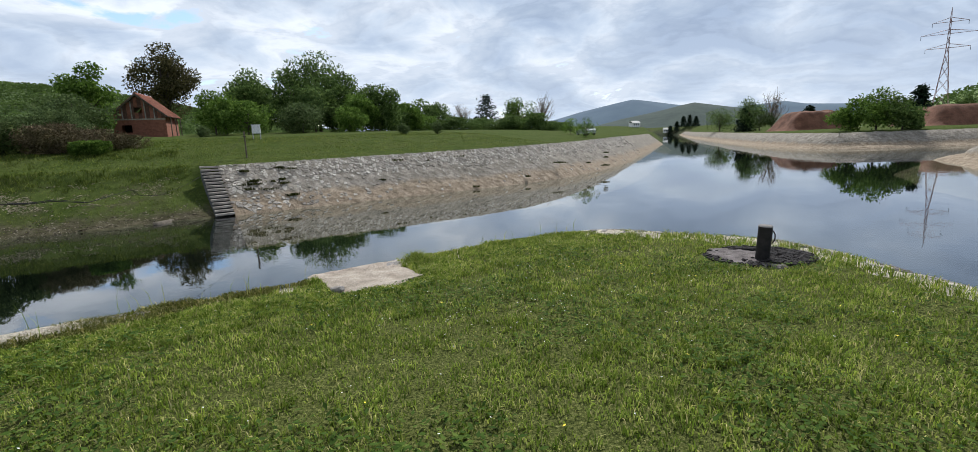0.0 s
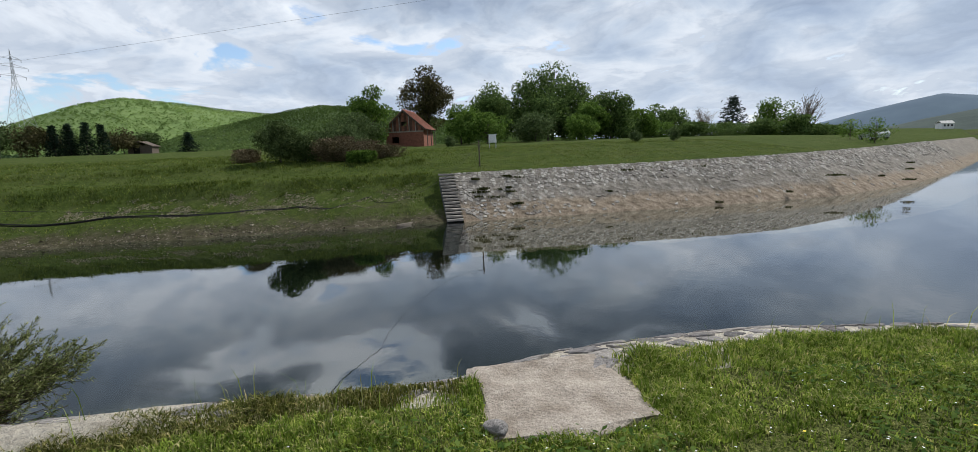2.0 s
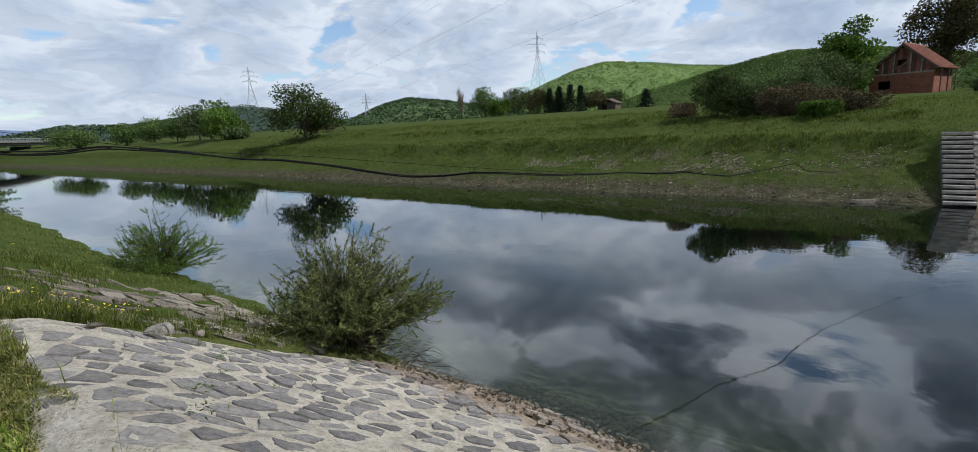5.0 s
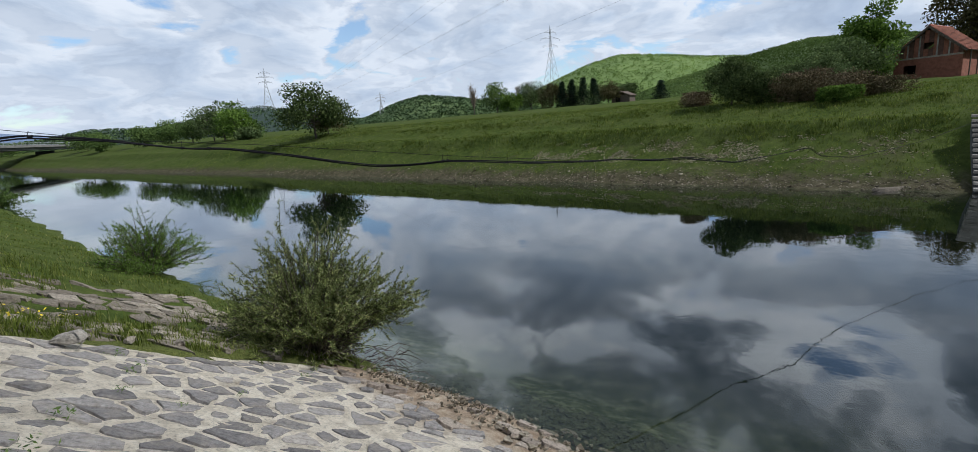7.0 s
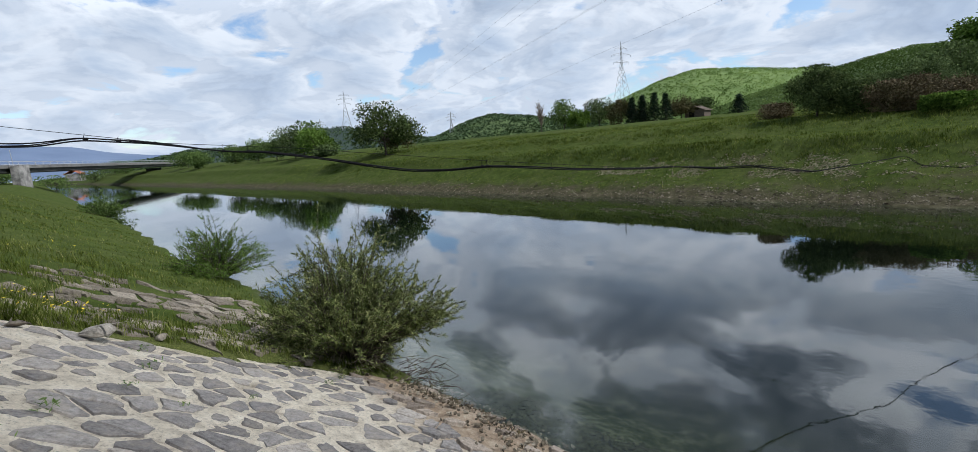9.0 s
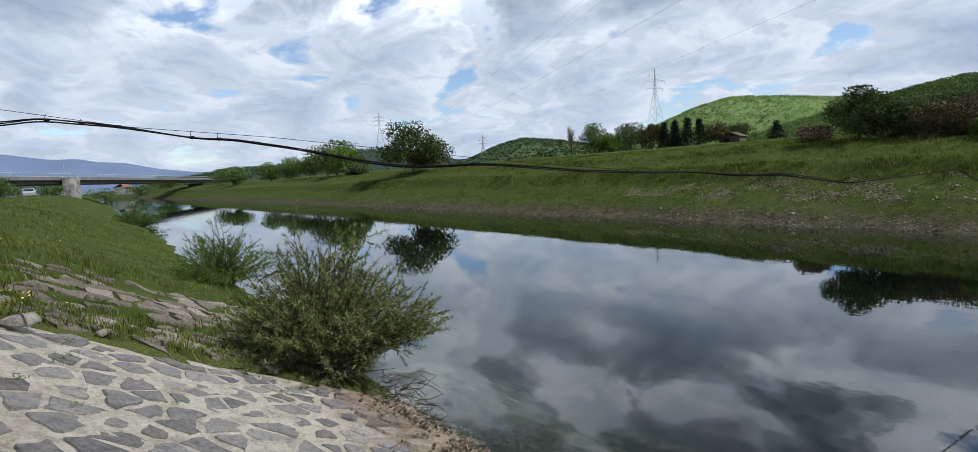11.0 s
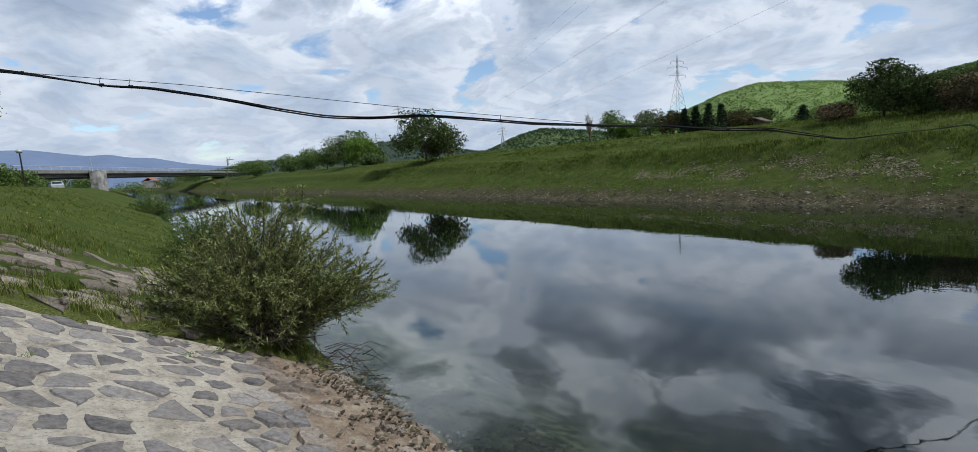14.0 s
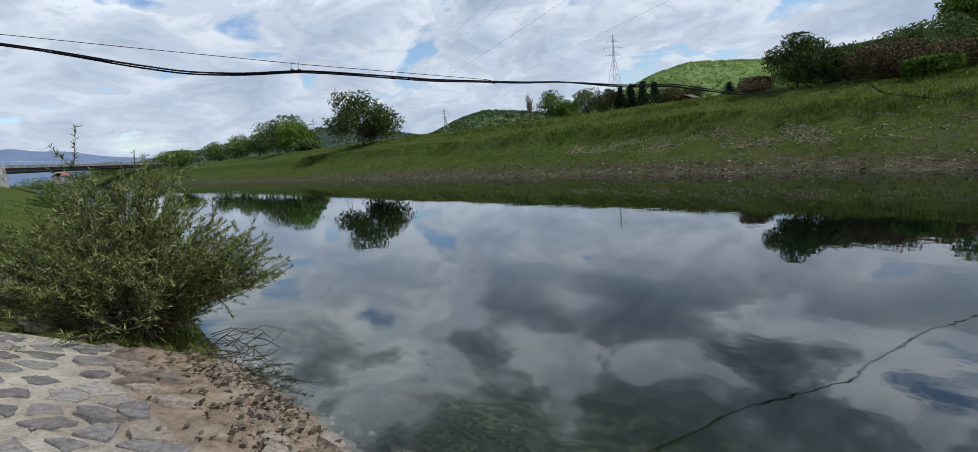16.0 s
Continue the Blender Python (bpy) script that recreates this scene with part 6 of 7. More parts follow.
build_distance()

# ---------------------------------------------------------------- on the lawn
def ground_z(x, y):
    return float(land(np.array([float(x)]), np.array([float(y)]))[0][0])


def make_slab():
    """A worn concrete pad at the lawn's edge, rough at its rim."""
    rnd = random.Random(4)
    na, nb = 26, 28
    top, low = [], []
    for i in range(na):
        for j in range(nb):
            u, v = i / (na - 1), j / (nb - 1)
            a = SLAB_A[0] + (SLAB_A[1] - SLAB_A[0]) * u + (0.05 * (u - 0.5) * (1 - v))
            b = SLAB_B[0] + (SLAB_B[1] - SLAB_B[0]) * v
            edge = min(u, 1 - u, v, 1 - v)
            p = cp(a + (0.03 * math.sin(v * 9) if u in (0, 1) else 0), b + (0.05 * math.sin(u * 7 + 1) if v == 0 else 0))
            z = LAWN_Z + 0.045 - 0.015 * v + 0.016 * float(fbm2(p[0:1], p[1:2], 6, 91, 3)[0]) - (0.02 if edge == 0 else 0)
            top.append((p[0], p[1], z))
            low.append((p[0], p[1], z - 0.22))
    idx = np.arange(na * nb).reshape(na, nb)
    f = [tuple(int(k) for k in q) for q in np.stack([idx[:-1, :-1], idx[1:, :-1], idx[1:, 1:], idx[:-1, 1:]], -1).reshape(-1, 4)[:, ::-1]]
    ring = list(idx[:, 0]) + list(idx[-1, 1:]) + list(idx[-2::-1, -1]) + list(idx[0, -2:0:-1])
    n = na * nb
    for k, q in zip(ring, ring[1:] + ring[:1]):
        f.append((int(k), int(q), int(q) + n, int(k) + n))
    tagged(mesh_ob("concrete_slab", top + low, f, M_CONCRETE, smooth=False), "worn sandy concrete slab at the edge of the lawn", "slab")
    # a chipped lump at its corner
    v = []
    bm = bmesh.new()
    bmesh.ops.create_icosphere(bm, subdivisions=2, radius=0.05)
    for q in bm.verts:
        q.co = Vector((q.co.x * 1.5, q.co.y, q.co.z * 0.6)) * (1 + 0.3 * noise.noise(q.co * 30))
    ob = part("stone_lump", bm, M_STONE)
    p = cp(-1.30, 4.05)
    ob.location = (p[0], p[1], LAWN_Z + 0.07)
    tagged(ob, "small dark stone at the slab's corner", "stone")


make_slab()


def make_fire_place():
    """Burnt ground with ash round a black iron pipe."""
    r = np.random.RandomState(7)
    n, m = 34, 12
    vs = [(FIRE_AT[0], FIRE_AT[1], ground_z(*FIRE_AT) + 0.012)]
    for j in range(1, m + 1):
        for i in range(n):
            an = i * 2 * np.pi / n
            k = j / m * (1 + 0.13 * math.sin(an * 3 + 1) + 0.08 * math.sin(an * 7) + 0.05 * math.sin(an * 11 + 2))
            x, y = FIRE_AT[0] + math.cos(an) * FIRE_R[0] * k, FIRE_AT[1] + math.sin(an) * FIRE_R[1] * k
            vs.append((x, y, ground_z(x, y) + 0.010 + 0.014 * float(fbm2(np.array(x), np.array(y), 7, 93, 3)) - (0.05 if j == m else 0)))
    f = [(0, 1 + i, 1 + (i + 1) % n) for i in range(n)]
    for j in range(m - 1):
        f += [(1 + j * n + i, 1 + (j + 1) * n + i, 1 + (j + 1) * n + (i + 1) % n, 1 + j * n + (i + 1) % n) for i in range(n)]
    ob = mesh_ob("ash_patch", vs, f, M_ASH, smooth=True)
    tagged(ob, "patch of grey ash and burnt soil in the lawn", "ash")
    # charred bits lie in it
    q = 1500
    an, k = r.uniform(0, 2 * np.pi, q), np.sqrt(r.uniform(0, 0.95, q))
    x, y = FIRE_AT[0] + np.cos(an) * FIRE_R[0] * k, FIRE_AT[1] + np.sin(an) * FIRE_R[1] * k
    keep = fbm2(x, y, 3.2, 94, 3) + 0.25 * k + r.uniform(-0.15, 0.15, q) > 0.0
    x, y = x[keep], y[keep]
    vs, fs = [], []
    for a, b in zip(x, y):
        s = r.uniform(0.008, 0.024)
        o = len(vs)
        c = r.normal(size=(8, 3)) * 0.18 + np.array([(i & 1, i >> 1 & 1, i >> 2) for i in range(8)]) - 0.5
        c = c * s * np.array((1.9, 1.5, 0.8)) + (a, b, ground_z(a, b) + 0.018)
        vs += c.tolist()
        fs += [tuple(o + t for t in face) for face in ((0, 1, 3, 2), (4, 6, 7, 5), (0, 4, 5, 1), (2, 3, 7, 6), (0, 2, 6, 4), (1, 5, 7, 3))]
    tagged(mesh_ob("charcoal", vs, fs, M_CHAR), "black charcoal and charred soil on the ash", "charcoal", kind="stuff")
    # the pipe
    root = new("mooring_post")
    root.location = (3.09, 4.72, ground_z(3.09, 4.72) - 0.01)
    root.rotation_euler = (radians(1), radians(2), 0)
    tagged(root, "short black iron pipe standing in burnt ground", "post")
    bm = bmesh.new()
    bmesh.ops.create_cone(bm, cap_ends=False, segments=24, radius1=0.070, radius2=0.070, depth=0.40)
    bmesh.ops.translate(bm, vec=(0, 0, 0.18), verts=bm.verts)
    bmesh.ops.solidify(bm, geom=bm.faces[:], thickness=0.008)
    part("pipe", bm, M_IRON, root, smooth=False)
    bm = bmesh.new()
    bmesh.ops.create_cone(bm, cap_ends=True, segments=24, radius1=0.073, radius2=0.066, depth=0.012)
    bmesh.ops.translate(bm, vec=(0, 0, 0.384), verts=bm.verts)
    part("cap", bm, M_STONE, root, "grey weathered cap")
    t = np.linspace(-1.25, 1.25, 14)
    v, fq = tube_arrays(np.stack([0.060 + 0.055 * np.cos(t), 0 * t, 0.26 + 0.075 * np.sin(t)], 1), 0.007, 6)
    mesh_ob("handle", v, fq, M_IRON, root, "bent iron loop handle", smooth=True)


make_fire_place()


# ---------------------------------------------------------------- the bank past the lining
def bank_place(q, s, up):
    p = cp(q, WATER_B - s)
    return (p[0], p[1], ground_z(p[0], p[1]) + up)


def make_old_pitching():
    root = new("stone_pitching")
    tagged(root, "old broken stone pitching half overgrown with grass", "stone slope", kind="structure")
    rnd = random.Random(31)
    for (px, py), poly in polygon_cells(5.2, 3.7, 0.42, 0.30, rnd):
        s = py + 0.7
        shift = float(lining_end(LINING_RUN - s)) + 0.12
        q = px + shift
        away = abs(s - 2.3 + 0.15 * (q - END_A)) / 1.7
        if rnd.random() < 0.17 + 0.5 * max(0, away - 0.60) + 0.10 * max(0, q - 7.5):
            continue
        v, f = stone_arrays((q, s), [(x + shift, y + 0.7) for x, y in poly], rnd.uniform(0.70, 0.95), rnd, bank_place, rnd.uniform(0.02, 0.06), 0.10, 0.10)
        mesh_ob("stone", v, f, M_STONE_OLD, root)


make_old_pitching()


def make_boulder(at, size, seed, mat, label):
    # an angular block: the hull of scattered points, its edges worn
    rnd = random.Random(seed)
    bm = bmesh.new()
    for k in range(17):
        v = Vector((rnd.gauss(0, 1), rnd.gauss(0, 1), rnd.gauss(0, 1))).normalized() * rnd.uniform(0.55, 1.08)
        bm.verts.new((v.x * size[0], v.y * size[1], max(-0.6, min(0.62, v.z)) * size[2] * 1.3))
    got = bmesh.ops.convex_hull(bm, input=bm.verts)
    bmesh.ops.delete(bm, geom=[v for v in bm.verts if not v.link_faces], context="VERTS")
    bmesh.ops.bevel(bm, geom=bm.edges[:], offset=0.012, segments=1, affect="EDGES")
    ob = part("boulder", bm, mat)
    ob.location = at
    ob.rotation_euler = (0, 0, seed * 1.7)
    tagged(ob, label, "stone")


for _i, (_x, _y, _s) in enumerate(((-6.52, 2.46, 0.13), (-7.20, 2.60, 0.09), (-6.20, 2.05, 0.08), (-7.50, 2.92, 0.11), (-7.85, 3.22, 0.08), (-6.60, 1.72, 0.10))):
    make_boulder((_x, _y, ground_z(_x, _y) + _s * 0.30 + (0.06 if _i == 0 else 0.02)), (_s * 1.3, _s * 0.95, _s * 0.50), 3 + _i, M_STONE_PALE if _i == 0 else M_STONE_OLD, "pale angular boulder at the end of the lining" if _i == 0 else "weathered stone at the end of the lining")


def weed(at, size, seed):
    r = np.random.RandomState(seed)
    n = 34
    pos = np.array(at) + np.stack([r.normal(size=n) * size * 0.5, r.normal(size=n) * size * 0.5, r.uniform(0.01, size * 0.7, n)], 1)
    ob = leaf_quads("weed", pos, size * 0.20, 0.6, M_LEAF_A, seed, up=0.3, label="small green weed in the lining's joints", category="weed")
    tagged(ob, kind="stuff")


def plant_weeds():
    """Weeds rooted in the joints of the lining, in plan."""
    for i, (x, y, s) in enumerate(((-6.17, 3.02, 0.10), (-5.61, 3.18, 0.07), (-4.79, 3.22, 0.11), (-5.53, 3.57, 0.06), (-6.13, 3.83, 0.05), (-7.27, 4.20, 0.07), (-6.55, 2.75, 0.08), (-4.2, 3.4, 0.09), (-3.3, 4.35, 0.08), (-5.0, 5.2, 0.05), (-3.9, 5.3, 0.06))):
        b = x * CN[0] + y * CN[1]
        s0 = b - (WATER_B - LINING_RUN)
        weed((x, y, near_place(x * CU[0] + y * CU[1], s0, 0.0)[2]), s, 700 + i)


plant_weeds()


def make_weeds_far():
    """Green tufts in the joints of the far lining, and stones on the far beach."""
    r = np.random.RandomState(41)
    xs, ys, zs, hs = [], [], [], []
    for i in range(24):
        q, s = r.uniform(0.8, 34), r.choice((0.5, 0.9, 1.3, 1.9, 2.6, 3.3)) + r.uniform(-0.3, 0.3)
        if i < 8:
            q, s = r.uniform(1.0, 3.4), r.uniform(1.6, 2.6)
        p = cp(STAIR_A - STAIR_W / 2 - q, FAR_B + s)
        n = r.randint(40, 130)
        w = r.uniform(0.07, 0.20) if i % 4 else 0.34
        xs.append(p[0] + r.normal(size=n) * w)
        ys.append(p[1] + r.normal(size=n) * w * 0.6)
        zs.append(np.full(n, s * STAIR_RISE / STAIR_RUN + 0.02))
        hs.append(r.uniform(0.05, 0.17, n))
    xs, ys, zs, hs = map(np.concatenate, (xs, ys, zs, hs))
    blades("joint_weed", xs, ys, zs, hs, np.full(len(xs), 0.06), r.uniform(0.5, 1.3, len(xs)), M_JOINT_WEED, 43, "dark green weed tufts in the far lining's joints", "weed")
    # stones of the far beach and the scree above it
    vs, fs = [], []
    n = 6500
    a = r.uniform(-3.2, 48, n)
    low = r.uniform(0, 1, n) < 0.72
    d0 = np.where(low, np.abs(r.normal(size=n)) * 0.9 + 0.05, r.uniform(2.2, 4.4, n))
    p = CU[None] * a[:, None] + CN[None] * (FAR_B + d0)[:, None]
    z, d, which, bare, bed = land(p[:, 0], p[:, 1])
    ok = (z > -0.05) & ((bare > 0.25) | low) & (r.uniform(0, 1, n) < np.clip(18 / (a + 12), 0.25, 1)) & (low | (a < 16))
    for (x, y), zz in zip(p[ok], z[ok]):
        s = r.uniform(0.011, 0.034) * (2.2 if r.uniform() < 0.04 else 1)
        o = len(vs)
        c = r.normal(size=(8, 3)) * 0.16 + np.array([(i & 1, i >> 1 & 1, i >> 2) for i in range(8)]) - 0.5
        vs += (c * s * np.array((2.0, 1.6, 1.0)) + (x, y, zz + s * 0.2)).tolist()
        fs += [tuple(o + t for t in face) for face in ((0, 1, 3, 2), (4, 6, 7, 5), (0, 4, 5, 1), (2, 3, 7, 6), (0, 2, 6, 4), (1, 5, 7, 3))]
    tagged(mesh_ob("beach_stones", vs, fs, M_BEACH), "loose grey-brown stones along the far waterline", "stones", kind="stuff")
    # pale scree in patches up the slope
    vs, fs = [], []
    n = 16000
    a, d0 = r.uniform(-2.5, 17, n), r.uniform(2.3, 4.9, n)
    p = CU[None] * a[:, None] + CN[None] * (FAR_B + d0)[:, None]
    z = land(p[:, 0], p[:, 1])[0]
    ok = (fbm2(a, d0 * 2.2, 0.45, 95, 3) + 0.5 * fbm2(a, d0, 2.2, 96, 2) + 0.25 * np.exp(-((d0 - 3.5) / 0.8) ** 2) + r.uniform(-0.30, 0.30, n)) > 0.33
    for (x, y), zz in zip(p[ok], z[ok]):
        s = r.uniform(0.012, 0.036)
        o = len(vs)
        c = r.normal(size=(8, 3)) * 0.16 + np.array([(i & 1, i >> 1 & 1, i >> 2) for i in range(8)]) - 0.5
        vs += (c * s * np.array((2.0, 1.6, 1.0)) + (x, y, zz + s * 0.25)).tolist()
        fs += [tuple(o + t for t in face) for face in ((0, 1, 3, 2), (4, 6, 7, 5), (0, 4, 5, 1), (2, 3, 7, 6), (0, 2, 6, 4), (1, 5, 7, 3))]
    tagged(mesh_ob("scree", vs, fs, M_SCREE), "pale broken stones scattered on the far slope", "stones", kind="stuff")
    make_boulder((-15.9, 24.55, 0.02), (0.95, 0.34, 0.14), 34, M_STONE_OLD, "flat pale rock at the far waterline")


make_weeds_far()


def make_shore_litter():
    """Broken stones and dead roots at the near waterline."""
    r = np.random.RandomState(51)
    vs, fs = [], []
    for i in range(1300):
        q, s = r.uniform(-7, END_A), LINING_RUN + r.normal() * 0.30 - 0.22
        x, y, z = near_place(q, s, 0.0)
        sz = r.uniform(0.008, 0.026) * (1.8 if i % 25 == 0 else 1)
        o = len(vs)
        c = r.normal(size=(8, 3)) * 0.18 + np.array([(k & 1, k >> 1 & 1, k >> 2) for k in range(8)]) - 0.5
        vs += (c * sz * np.array((1.8, 1.5, 0.8)) + (x, y, z + 0.005)).tolist()
        fs += [tuple(o + t for t in face) for face in ((0, 1, 3, 2), (4, 6, 7, 5), (0, 4, 5, 1), (2, 3, 7, 6), (0, 2, 6, 4), (1, 5, 7, 3))]
    tagged(mesh_ob("shore_rubble", vs, fs, M_BEACH), "small broken stones along the near waterline", "stones", kind="stuff")
    pos = []
    for i in range(3400):
        q, s = r.uniform(-7, END_A), LINING_RUN - 0.22 + r.normal() * 0.20
        if fbm2(np.array(q), np.array(s), 1.9, 97, 3) + r.uniform(-0.1, 0.1) < 0.02:
            continue
        x, y, z = near_place(q, s, 0.0)
        pos.append((x, y, z + r.uniform(0.002, 0.02)))
    leaf_quads("wrack", np.array(pos), r.uniform(0.012, 0.035, len(pos)), 0.8, M_WRACK, 98, up=0.7, label="dark rotting leaves and weed along the waterline", category="debris")
    vs, fs = [], []
    for i in range(3200):
        q, s = r.uniform(-9, END_A + 2), LINING_RUN + 0.12 + abs(r.normal()) * 1.3
        x, y, z = near_place(min(q, END_A + 2), s, 0.0)
        sz = r.uniform(0.016, 0.05)
        o = len(vs)
        c = r.normal(size=(8, 3)) * 0.15 + np.array([(k & 1, k >> 1 & 1, k >> 2) for k in range(8)]) - 0.5
        vs += (c * sz * np.array((1.8, 1.5, 0.4)) + (x, y, z - 0.01)).tolist()
        fs += [tuple(o + t for t in face) for face in ((0, 1, 3, 2), (4, 6, 7, 5), (0, 4, 5, 1), (2, 3, 7, 6), (0, 2, 6, 4), (1, 5, 7, 3))]
    tagged(mesh_ob("bed_stones", vs, fs, M_BEDSTONE), "silty stones on the canal bed by the lining", "stones", kind="stuff")
    tubes = []
    for i in range(26):
        s = np.array((-8.85, 4.95, 0.12)) + r.normal(size=3) * (0.25, 0.2, 0.03)
        e = s + np.array((r.uniform(-0.2, 0.35), r.uniform(0.15, 0.50), r.uniform(-0.14, 0.06)))
        m = (s + e) / 2 + (0, 0, r.uniform(0.02, 0.12))
        tubes.append(tube_arrays(np.array([s, m, e]), np.array([0.008, 0.006, 0.003]), 4))
    tagged(mesh_ob("dead_twigs", *join_arrays(tubes), M_BARK), "dark dead twigs trailing into the water", "twigs", kind="stuff")


make_shore_litter()


# ---------------------------------------------------------------- the cable over the canal
CABLE_KNEE = np.array((-10.37, 14.50))      # where the bundle turns towards the far pole
CABLE_POLE = np.array((-15.22, 32.62))
CABLE_WAY = np.array((math.sin(radians(169.25)), math.cos(radians(169.25))))


def cable_point(s, z, off=0.0):
    """s: metres from the knee towards the lawn; beyond it, negative, towards the far pole."""
    back = (CABLE_KNEE - CABLE_POLE) / np.linalg.norm(CABLE_KNEE - CABLE_POLE)
    w = CABLE_WAY if s > 0 else back
    p = CABLE_KNEE + w * s + np.array((-w[1], w[0])) * off
    return (p[0], p[1], z)


def make_cable():
    root = new("overhead_cable")
    tagged(root, "black cable bundle lashed to a steel wire over the canal", "cable")
    ks = [-18.75, -15, -12.5, -10, -6, -4, -2, -0.5, 0.0, 0.6, 1.6, 2.3, 3.0, 3.6, 4.4, 5.2, 5.8, 6.4, 6.9, 7.5, 7.95, 8.33, 8.9, 9.4, 9.9, 10.4, 10.75, 11.2, 11.55, 11.9, 12.35, 12.75, 13.0, 13.4, 13.9, 15.2, 18, 22]
    kz = [4.45, 3.62, 3.10, 2.68, 2.30, 2.20, 2.16, 2.32, 2.55, 2.51, 2.47, 2.44, 2.55, 2.65, 2.68, 2.77, 2.79, 2.825, 2.86, 2.94, 3.00, 3.04, 3.03, 3.06, 3.155, 3.275, 3.35, 3.445, 3.465, 3.54, 3.63, 3.68, 3.72, 3.67, 3.70, 3.98, 4.65, 5.6]
    g = np.linspace(-18.75, 22, 420)
    z = np.interp(g, ks, kz)
    for _ in range(2):
        z[1:-1] = (z[:-2] + 2 * z[1:-1] + z[2:]) / 4
    thin = np.interp(g, [-3.0, 1.0, 4.0], [0.40, 0.62, 1.0])
    for i, rad in enumerate((0.0085, 0.0075, 0.0065)):
        zi = z + (0.010 * np.sin(g * (1.3 + 0.5 * i) + i * 2) + (-0.009, 0.008, 0.0)[i]) * thin
        off = 0.009 * np.sin(g * (1.1 + 0.3 * i) + i * 2.1)
        v, f = tube_arrays(np.array([cable_point(s, zz, o) for s, zz, o in zip(g, zi, off)]), rad * thin, 6)
        mesh_ob("cable", v, f, M_CABLE, root, smooth=True)
    # the carrying wire runs straighter, above
    w = np.maximum(np.interp(g, [-18.75, 5.5, 6.2, 8.3, 9.9, 10.8, 12.2, 13.6, 18, 22], [4.5, 2.0, 2.84, 3.10, 3.325, 3.455, 3.61, 3.87, 4.80, 5.75]), z + 0.008)
    on = g > 5.2
    v, f = tube_arrays(np.array([cable_point(s, zz) for s, zz in zip(g[on], w[on])]), 0.0032, 5)
    mesh_ob("carrying_wire", v, f, M_CABLE, root, smooth=True)
    for s in (4.2, 6.15, 7.35, 8.33, 8.40, 11.33, 11.6, 12.30, 12.64, 12.95):
        zz, ww = float(np.interp(s, g, z)), float(np.interp(s, g, w))
        if ww - zz > 0.02:
            v, f = tube_arrays(np.array([cable_point(s, zz - 0.028), cable_point(s + 0.01, (zz + ww) / 2, 0.010), cable_point(s, ww + 0.015)]), 0.003, 5)
            mesh_ob("hanger", v, f, M_CABLE, root)
        v, f = tube_arrays(np.array([cable_point(s - 0.02, zz), cable_point(s + 0.02, zz)]), 0.017, 8)
        mesh_ob("clamp", v, f, M_CABLE, root)
    # the poles that carry it
    for at, top, lab in ((CABLE_POLE, 4.62, "slim weathered pole on the far bank carrying a cable"), (CABLE_KNEE + CABLE_WAY * 22, 6.0, "wooden pole on the near bank carrying a cable")):
        z0 = ground_z(at[0], at[1]) - 0.1
        pole = new("cable_pole")
        pole.location = (at[0], at[1], z0)
        tagged(pole, lab, "pole")
        v, f = tube_arrays(np.array([(0, 0, (top - z0) * k) for k in np.linspace(0, 1, 5)]), np.linspace(0.05, 0.04, 5), 10)
        mesh_ob("shaft", v, f, M_TIMBER, pole, smooth=True)
        part("bracket", box_bm((0.22, 0.05, 0.06), (0.0, 0, top - z0 - 0.35), 0.008), M_IRON, pole)


make_cable()


